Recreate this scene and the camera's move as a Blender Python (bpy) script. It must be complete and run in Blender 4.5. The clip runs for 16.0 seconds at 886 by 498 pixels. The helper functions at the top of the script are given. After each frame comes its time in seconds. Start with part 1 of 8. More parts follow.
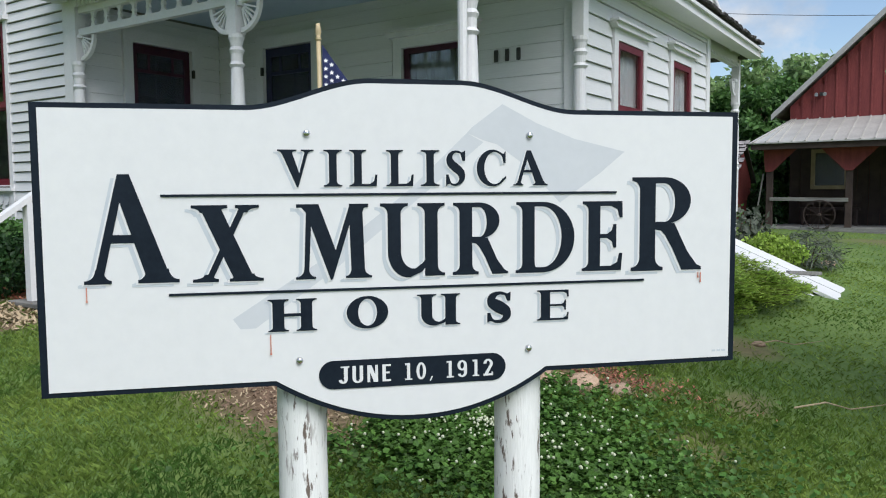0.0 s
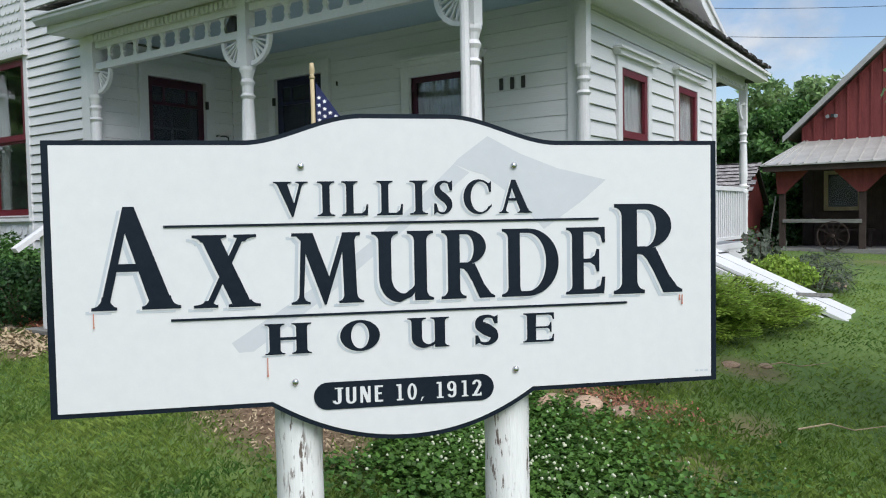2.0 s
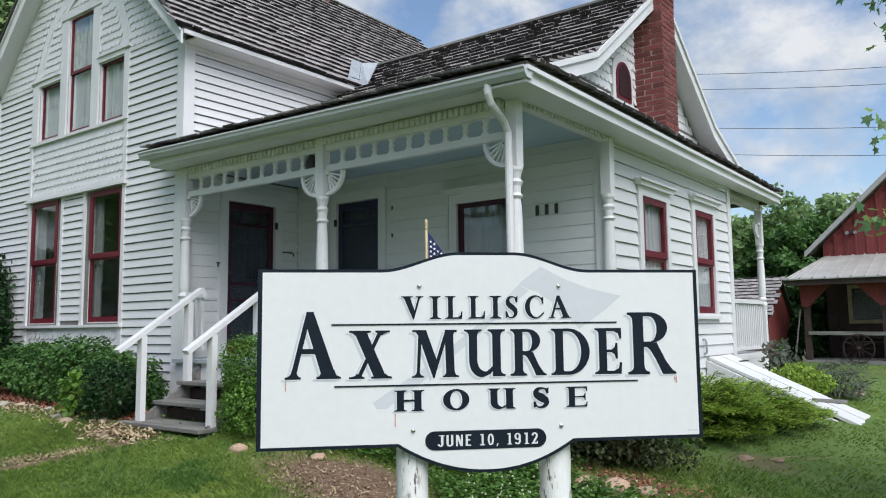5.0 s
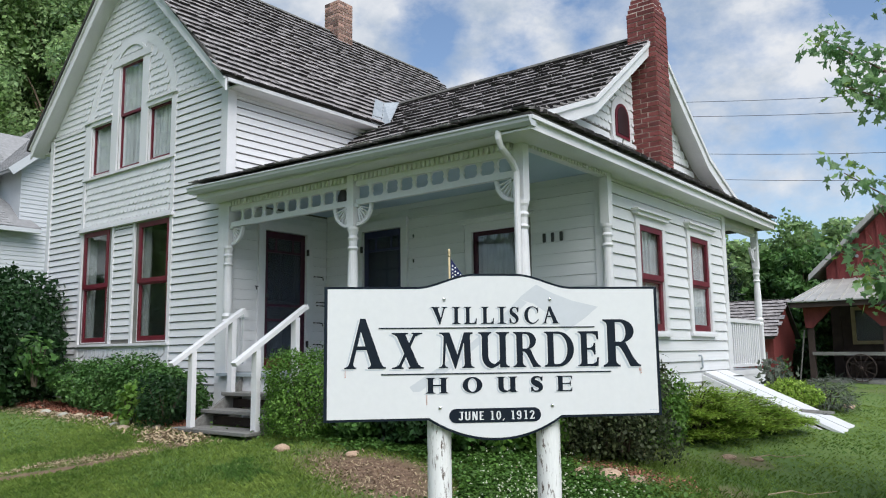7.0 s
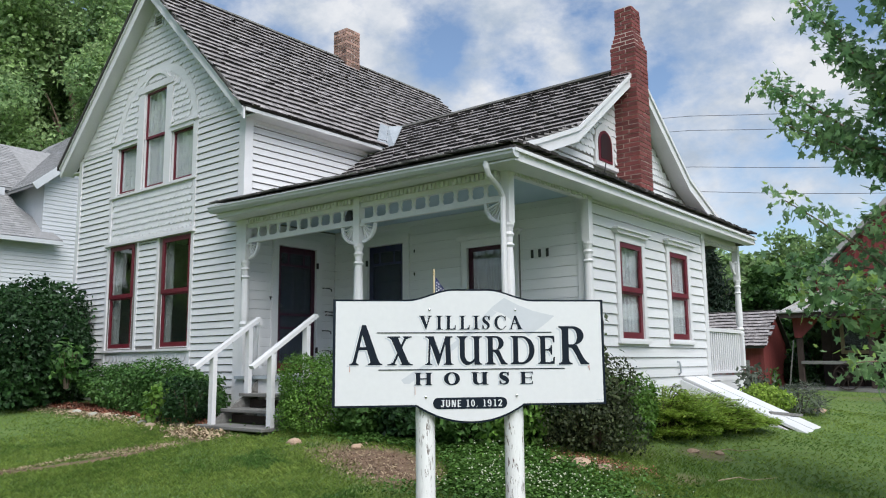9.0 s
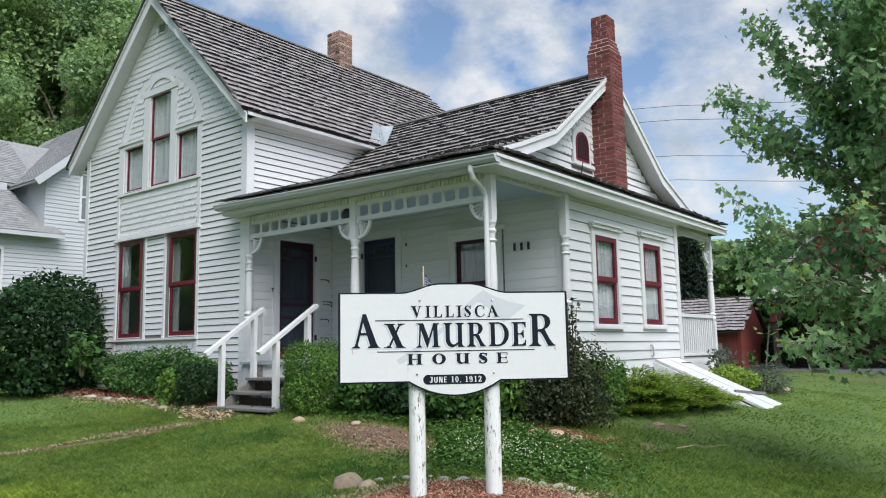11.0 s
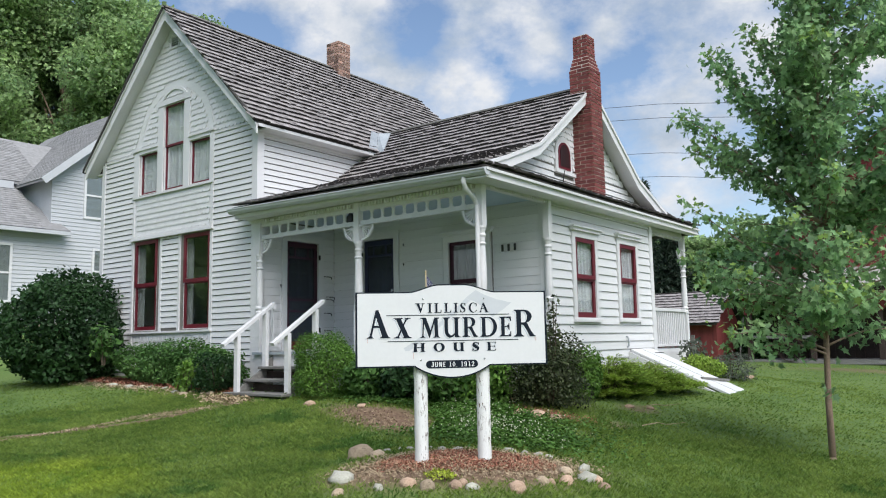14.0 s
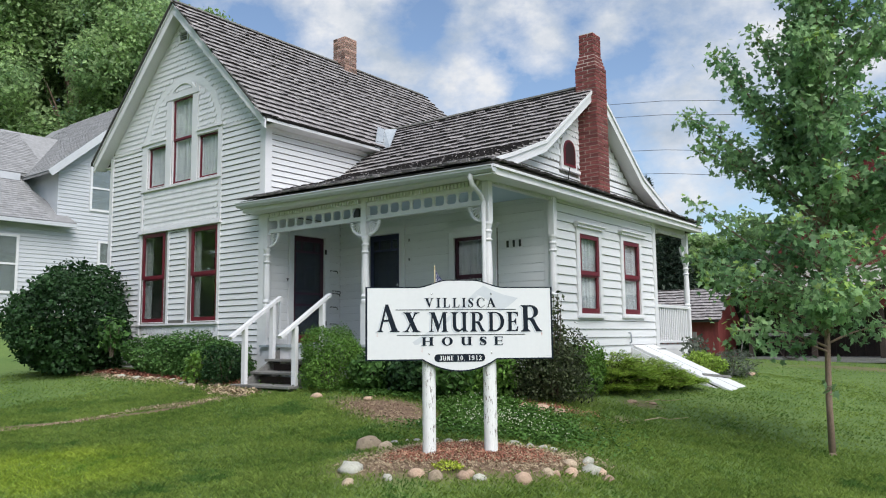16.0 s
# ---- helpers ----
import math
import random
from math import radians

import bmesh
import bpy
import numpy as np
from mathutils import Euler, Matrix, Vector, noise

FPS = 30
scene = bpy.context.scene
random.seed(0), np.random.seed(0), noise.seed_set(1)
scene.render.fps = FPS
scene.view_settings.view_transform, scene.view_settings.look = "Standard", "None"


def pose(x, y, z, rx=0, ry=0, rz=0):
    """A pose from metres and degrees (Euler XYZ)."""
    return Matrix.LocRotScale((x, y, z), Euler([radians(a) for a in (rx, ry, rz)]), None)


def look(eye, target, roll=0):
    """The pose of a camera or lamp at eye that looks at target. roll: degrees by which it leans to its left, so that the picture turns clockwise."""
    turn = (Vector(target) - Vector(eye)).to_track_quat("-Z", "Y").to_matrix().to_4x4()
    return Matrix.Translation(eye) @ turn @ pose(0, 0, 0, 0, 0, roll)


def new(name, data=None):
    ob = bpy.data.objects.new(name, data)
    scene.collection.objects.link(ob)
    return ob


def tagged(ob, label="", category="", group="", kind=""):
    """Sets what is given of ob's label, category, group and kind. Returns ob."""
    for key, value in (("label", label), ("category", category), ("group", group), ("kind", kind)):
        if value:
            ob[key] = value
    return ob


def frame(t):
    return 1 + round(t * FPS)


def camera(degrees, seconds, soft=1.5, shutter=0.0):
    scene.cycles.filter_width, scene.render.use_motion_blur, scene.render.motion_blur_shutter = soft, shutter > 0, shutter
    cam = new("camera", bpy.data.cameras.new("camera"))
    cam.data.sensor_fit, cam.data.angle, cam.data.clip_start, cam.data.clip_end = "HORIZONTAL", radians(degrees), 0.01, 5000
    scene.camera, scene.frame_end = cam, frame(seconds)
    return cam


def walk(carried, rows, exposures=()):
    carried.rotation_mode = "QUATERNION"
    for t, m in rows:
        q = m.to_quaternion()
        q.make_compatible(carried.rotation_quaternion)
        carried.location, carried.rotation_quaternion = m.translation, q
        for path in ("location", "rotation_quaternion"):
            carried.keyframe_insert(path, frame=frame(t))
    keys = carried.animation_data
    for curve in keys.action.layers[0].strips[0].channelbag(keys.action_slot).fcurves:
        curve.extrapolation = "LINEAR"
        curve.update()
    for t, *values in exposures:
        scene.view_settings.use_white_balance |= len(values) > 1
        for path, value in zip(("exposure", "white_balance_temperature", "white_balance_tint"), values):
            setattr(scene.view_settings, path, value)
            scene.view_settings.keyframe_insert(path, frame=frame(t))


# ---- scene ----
cam = camera(59.6, 16.0, soft=1.1)
K = 1.06  # the plan's units to metres, from the height of the doors
PATH = [
    (0, (-0.074, 0.015, 1.54), (-1.191, 1.667, 1.389), -0.4),
    (0.5, (-0.067, 0.009, 1.541), (-1.189, 1.658, 1.398), -0.6),
    (1, (-0.05, 0.008, 1.544), (-1.18, 1.653, 1.415), -0.7),
    (1.5, (-0.011, 0.001, 1.546), (-1.153, 1.639, 1.435), -0.9),
    (2, (0.032, -0.021, 1.547), (-1.119, 1.612, 1.461), -1.0),
    (2.5, (0.061, -0.103, 1.544), (-1.096, 1.528, 1.489), -0.9),
    (3, (0.101, -0.256, 1.544), (-1.062, 1.371, 1.529), -0.9),
    (3.5, (0.195, -0.378, 1.542), (-0.978, 1.241, 1.58), -0.9),
    (4, (0.336, -0.532, 1.552), (-0.849, 1.077, 1.649), -0.8),
    (4.5, (0.414, -0.69, 1.545), (-0.781, 0.905, 1.701), -0.7),
    (5, (0.486, -0.926, 1.52), (-0.718, 0.658, 1.721), -0.6),
    (5.2, (0.51, -0.994, 1.507), (-0.694, 0.588, 1.725), -0.5),
    (7.5, (1.262, -1.874, 1.401), (0.025, -0.326, 1.674), -0.8),
    (8, (1.457, -2.023, 1.395), (0.216, -0.481, 1.679), -0.8),
    (8.5, (1.586, -2.193, 1.354), (0.342, -0.654, 1.646), -0.7),
    (9, (1.744, -2.353, 1.347), (0.501, -0.814, 1.638), -0.5),
    (11.5, (2.421, -3.21, 1.309), (1.193, -1.651, 1.559), -1.2),
    (12, (2.524, -3.428, 1.309), (1.297, -1.867, 1.554), -1.3),
    (12.5, (2.669, -3.608, 1.316), (1.446, -2.044, 1.561), -1.4),
    (13, (2.858, -3.7, 1.302), (1.639, -2.134, 1.547), -1.3),
    (13.5, (2.952, -3.832, 1.31), (1.739, -2.26, 1.552), -1.2),
    (14, (2.953, -3.97, 1.29), (1.745, -2.394, 1.53), -1.1),
    (14.5, (2.982, -4.053, 1.288), (1.778, -2.473, 1.523), -1.0),
    (15, (2.997, -4.084, 1.291), (1.792, -2.505, 1.522), -1.0),
    (15.5, (2.978, -4.099, 1.268), (1.77, -2.522, 1.499), -0.8),
    (16, (2.981, -4.112, 1.285), (1.768, -2.537, 1.512), -0.6),
]
walk(cam, [(t, look(Vector(eye) * K, Vector(target) * K, roll)) for t, eye, target, roll in PATH], [(0.0, 0.49, 6270, 10), (8.0, 0.53, 6300, 10), (16.0, 0.58, 6380, 10)])

# ---- world and sun ----
SUN_AZ, SUN_EL = 118.0, 52.0  # degrees: clockwise from +y, and above the horizon
world = bpy.data.worlds.new("sky")
scene.world = world
world.use_nodes = True
wt = world.node_tree
wt.nodes.clear()


def node(tree, kind, **values):
    n = tree.nodes.new(kind)
    for key, value in values.items():
        n.inputs[key].default_value = value
    return n


sky = wt.nodes.new("ShaderNodeTexSky")
sky.sky_type, sky.sun_disc = "NISHITA", False
sky.sun_elevation, sky.sun_rotation = radians(SUN_EL), radians(SUN_AZ)
sky.air_density, sky.dust_density = 1.0, 1.2
coords = wt.nodes.new("ShaderNodeTexCoord")
squash = wt.nodes.new("ShaderNodeMapping")
squash.inputs["Location"].default_value = (0.9, 0.4, 0.25)
squash.inputs["Scale"].default_value = (1.0, 1.0, 1.5)
wt.links.new(coords.outputs["Generated"], squash.inputs["Vector"])
puffs = node(wt, "ShaderNodeTexNoise", Scale=5.2, Detail=12.0, Roughness=0.60, Distortion=0.0)
wt.links.new(squash.outputs["Vector"], puffs.inputs["Vector"])
veil = wt.nodes.new("ShaderNodeValToRGB")
veil.color_ramp.elements[0].position, veil.color_ramp.elements[1].position = 0.46, 0.64
# heaped clouds and blue gaps: direction, width and strength
HEAPS = [(-.67, .62, .40, .10, 1), (-.63, .68, .37, .085, 1), (-.58, .74, .335, .085, 1), (-.53, .79, .30, .065, .75), (-.49, .77, .41, .07, .4), (-.46, .815, .35, .04, 1), (-.39, .845, .37, .035, .8), (-.25, .90, .355, .085, .7),
         (-.31, .895, .32, .065, .7), (-.36, .89, .275, .06, .5), (-.34, .92, .20, .08, .3), (-.585, .71, .39, .055, -1.5), (-.505, .777, .37, .055, -1), (-.455, .835, .30, .065, -1), (-.37, .862, .34, .045, -.9), (-.73, .58, .37, .05, -.8)]
heaped = puffs.outputs["Fac"]
for hx, hy, hz, wide, amount in HEAPS:
    far = wt.nodes.new("ShaderNodeVectorMath")
    far.operation = "DISTANCE"
    far.inputs[1].default_value = Vector((hx, hy, hz)).normalized()
    wt.links.new(coords.outputs["Generated"], far.inputs[0])
    fall = wt.nodes.new("ShaderNodeMapRange")
    fall.interpolation_type = "SMOOTHSTEP"
    fall.inputs["From Min"].default_value, fall.inputs["From Max"].default_value = 0.2 * wide, 1.3 * wide
    fall.inputs["To Min"].default_value, fall.inputs["To Max"].default_value = 0.13 * amount, 0.0
    wt.links.new(far.outputs["Value"], fall.inputs["Value"])
    both = wt.nodes.new("ShaderNodeMath")
    wt.links.new(heaped, both.inputs[0])
    wt.links.new(fall.outputs["Result"], both.inputs[1])
    heaped = both.outputs[0]
wt.links.new(heaped, veil.inputs["Fac"])
shade = node(wt, "ShaderNodeTexNoise", Scale=7.0, Detail=7.0, Roughness=0.6)
wt.links.new(squash.outputs["Vector"], shade.inputs["Vector"])
greys = wt.nodes.new("ShaderNodeValToRGB")
greys.color_ramp.elements[0].position, greys.color_ramp.elements[1].position = 0.38, 0.62
greys.color_ramp.elements[0].color, greys.color_ramp.elements[1].color = (2.9, 3.35, 3.95, 1), (5.1, 5.15, 5.25, 1)
wt.links.new(shade.outputs["Fac"], greys.inputs["Fac"])
blend = wt.nodes.new("ShaderNodeMixRGB")
wt.links.new(veil.outputs["Color"], blend.inputs["Fac"])
wt.links.new(sky.outputs["Color"], blend.inputs["Color1"])
wt.links.new(greys.outputs["Color"], blend.inputs["Color2"])
air = node(wt, "ShaderNodeBackground", Strength=0.112)
wt.links.new(blend.outputs["Color"], air.inputs["Color"])
wt.links.new(air.outputs["Background"], wt.nodes.new("ShaderNodeOutputWorld").inputs["Surface"])

sun_data = bpy.data.lights.new("sun", "SUN")
sun_data.energy, sun_data.angle, sun_data.color = 3.0, radians(50), (1.0, 0.98, 0.955)
sun = new("sun", sun_data)
a, e = radians(SUN_AZ), radians(SUN_EL)
sun.matrix_world = look((30 * math.sin(a) * math.cos(e), 30 * math.cos(a) * math.cos(e), 30 * math.sin(e)), (0, 0, 0))

# ---- materials ----
def surface(name, low, high, rough=0.6, scale=6.0, fine=60.0, bump=0.15, stretch=(1, 1, 1), spread=0.0, metal=0.0, island=False, spots=None, specular=0.4):
    """Two colours mixed by coarse and fine noise at real size, with fine relief; spread varies piece from piece."""
    m = bpy.data.materials.new(name)
    m.use_nodes = True
    t = m.node_tree
    bsdf = t.nodes["Principled BSDF"]
    place = t.nodes.new("ShaderNodeTexCoord")
    size = t.nodes.new("ShaderNodeMapping")
    size.inputs["Scale"].default_value = stretch
    t.links.new(place.outputs["Object"], size.inputs["Vector"])
    big = node(t, "ShaderNodeTexNoise", Scale=scale, Detail=5.0, Roughness=0.6)
    small = node(t, "ShaderNodeTexNoise", Scale=fine, Detail=4.0, Roughness=0.6)
    t.links.new(size.outputs["Vector"], big.inputs["Vector"])
    t.links.new(size.outputs["Vector"], small.inputs["Vector"])
    both = node(t, "ShaderNodeMath")
    both.operation = "MULTIPLY_ADD"
    both.inputs[1].default_value = 0.45
    t.links.new(small.outputs["Fac"], both.inputs[0])
    half = node(t, "ShaderNodeMath")
    half.operation = "MULTIPLY"
    half.inputs[1].default_value = 0.55
    t.links.new(big.outputs["Fac"], half.inputs[0])
    t.links.new(half.outputs[0], both.inputs[2])
    ramp = t.nodes.new("ShaderNodeValToRGB")
    ramp.color_ramp.elements[0].position, ramp.color_ramp.elements[1].position = 0.36, 0.64
    ramp.color_ramp.elements[0].color, ramp.color_ramp.elements[1].color = (*low, 1), (*high, 1)
    t.links.new(both.outputs[0], ramp.inputs["Fac"])
    colour = ramp.outputs["Color"]
    if spots:
        tint, at, grain = spots
        blot = node(t, "ShaderNodeTexNoise", Scale=grain, Detail=8.0, Roughness=0.7)
        t.links.new(size.outputs["Vector"], blot.inputs["Vector"])
        cut = t.nodes.new("ShaderNodeValToRGB")
        cut.color_ramp.elements[0].position, cut.color_ramp.elements[1].position = at, at + 0.05
        t.links.new(blot.outputs["Fac"], cut.inputs["Fac"])
        over = t.nodes.new("ShaderNodeMixRGB")
        over.inputs["Color2"].default_value = (*tint, 1)
        t.links.new(cut.outputs["Color"], over.inputs["Fac"])
        t.links.new(colour, over.inputs["Color1"])
        colour = over.outputs["Color"]
    if spread:
        source = t.nodes.new("ShaderNodeNewGeometry") if island else t.nodes.new("ShaderNodeObjectInfo")
        level = t.nodes.new("ShaderNodeMapRange")
        level.inputs["To Min"].default_value, level.inputs["To Max"].default_value = 1 - spread, 1 + spread
        t.links.new(source.outputs["Random Per Island" if island else "Random"], level.inputs["Value"])
        hsv = t.nodes.new("ShaderNodeHueSaturation")
        t.links.new(level.outputs["Result"], hsv.inputs["Value"])
        t.links.new(colour, hsv.inputs["Color"])
        colour = hsv.outputs["Color"]
    t.links.new(colour, bsdf.inputs["Base Color"])
    bsdf.inputs["Roughness"].default_value, bsdf.inputs["Metallic"].default_value = rough, metal
    bsdf.inputs["Specular IOR Level"].default_value = specular
    relief = node(t, "ShaderNodeBump", Strength=bump, Distance=0.01)
    t.links.new(both.outputs[0], relief.inputs["Height"])
    t.links.new(relief.outputs["Normal"], bsdf.inputs["Normal"])
    return m


def leafy(name, low, high, glow=0.35, spread=0.45, scale=1.2, spots=None):
    """Leaves: colour varies over the crown and leaf by leaf, and light comes through."""
    m = surface(name, low, high, rough=0.55, scale=scale, fine=9.0, bump=0.0, spread=spread, island=True, specular=0.3, spots=spots)
    t = m.node_tree
    bsdf, out = t.nodes["Principled BSDF"], t.nodes["Material Output"]
    thin = t.nodes.new("ShaderNodeBsdfTranslucent")
    t.links.new(bsdf.inputs["Base Color"].links[0].from_socket, thin.inputs["Color"])
    mix = node(t, "ShaderNodeMixShader", Fac=glow)
    t.links.new(bsdf.outputs["BSDF"], mix.inputs[1])
    t.links.new(thin.outputs["BSDF"], mix.inputs[2])
    t.links.new(mix.outputs["Shader"], out.inputs["Surface"])
    return m


def glass(name, tint=(0.96, 0.98, 0.98)):
    m = bpy.data.materials.new(name)
    m.use_nodes = True
    t = m.node_tree
    t.nodes.remove(t.nodes["Principled BSDF"])
    clear = node(t, "ShaderNodeBsdfTransparent", Color=(*tint, 1))
    gloss = node(t, "ShaderNodeBsdfGlossy", Roughness=0.02)
    tilt = node(t, "ShaderNodeLayerWeight", Blend=0.5)
    rim = node(t, "ShaderNodeMath")
    rim.operation = "POWER"
    rim.inputs[1].default_value = 2.2
    t.links.new(tilt.outputs["Facing"], rim.inputs[0])
    lift = node(t, "ShaderNodeMath")
    lift.operation = "MULTIPLY_ADD"
    lift.inputs[1].default_value, lift.inputs[2].default_value = 0.38, 0.05
    t.links.new(rim.outputs[0], lift.inputs[0])
    wave = node(t, "ShaderNodeTexNoise", Scale=2.5, Detail=1.0)
    spot = t.nodes.new("ShaderNodeTexCoord")
    t.links.new(spot.outputs["Object"], wave.inputs["Vector"])
    bend = node(t, "ShaderNodeBump", Strength=0.12, Distance=0.02)
    t.links.new(wave.outputs["Fac"], bend.inputs["Height"])
    t.links.new(bend.outputs["Normal"], gloss.inputs["Normal"])
    mix = t.nodes.new("ShaderNodeMixShader")
    t.links.new(lift.outputs[0], mix.inputs["Fac"])
    t.links.new(clear.outputs["BSDF"], mix.inputs[1])
    t.links.new(gloss.outputs["BSDF"], mix.inputs[2])
    t.links.new(mix.outputs["Shader"], t.nodes["Material Output"].inputs["Surface"])
    return m


def sheer(name, colour, clear):
    """A fine mesh that lets part of the light through."""
    m = bpy.data.materials.new(name)
    m.use_nodes = True
    t = m.node_tree
    bsdf, out = t.nodes["Principled BSDF"], t.nodes["Material Output"]
    bsdf.inputs["Base Color"].default_value, bsdf.inputs["Roughness"].default_value = (*colour, 1), 0.45
    mix = node(t, "ShaderNodeMixShader", Fac=clear)
    t.links.new(bsdf.outputs["BSDF"], mix.inputs[1])
    t.links.new(node(t, "ShaderNodeBsdfTransparent").outputs["BSDF"], mix.inputs[2])
    t.links.new(mix.outputs["Shader"], out.inputs["Surface"])
    return m


def peeling(name):
    """White paint on a round post, flaked off in upright streaks that show the grey-brown wood."""
    m = surface(name, (0.64, 0.645, 0.63), (0.76, 0.765, 0.75), 0.65, 3, 30, 0.35, (8, 8, 0.8))
    t = m.node_tree
    bsdf = t.nodes["Principled BSDF"]
    place = t.nodes.new("ShaderNodeTexCoord")
    masks = []
    for stretch, scale, low, high in (((1, 1, 0.2), 62.0, 0.55, 0.60), ((1, 1, 0.16), 9.0, 0.50, 0.58), ((1, 1, 0.02), 42.0, 0.66, 0.70)):
        size = t.nodes.new("ShaderNodeMapping")
        size.inputs["Scale"].default_value = stretch
        t.links.new(place.outputs["Object"], size.inputs["Vector"])
        flecks = node(t, "ShaderNodeTexNoise", Scale=scale, Detail=6.0, Roughness=0.65)
        t.links.new(size.outputs["Vector"], flecks.inputs["Vector"])
        cut = t.nodes.new("ShaderNodeMapRange")
        cut.inputs["From Min"].default_value, cut.inputs["From Max"].default_value = low, high
        t.links.new(flecks.outputs["Fac"], cut.inputs["Value"])
        masks.append(cut.outputs["Result"])
    gate = node(t, "ShaderNodeMath")
    gate.operation = "MULTIPLY"
    t.links.new(masks[0], gate.inputs[0])
    t.links.new(masks[1], gate.inputs[1])
    either = node(t, "ShaderNodeMath")
    either.operation = "MAXIMUM"
    t.links.new(gate.outputs[0], either.inputs[0])
    t.links.new(masks[2], either.inputs[1])
    over = t.nodes.new("ShaderNodeMixRGB")
    over.inputs["Color2"].default_value = (0.13, 0.10, 0.082, 1)
    t.links.new(either.outputs[0], over.inputs["Fac"])
    t.links.new(bsdf.inputs["Base Color"].links[0].from_socket, over.inputs["Color1"])
    t.links.new(over.outputs["Color"], bsdf.inputs["Base Color"])
    return m


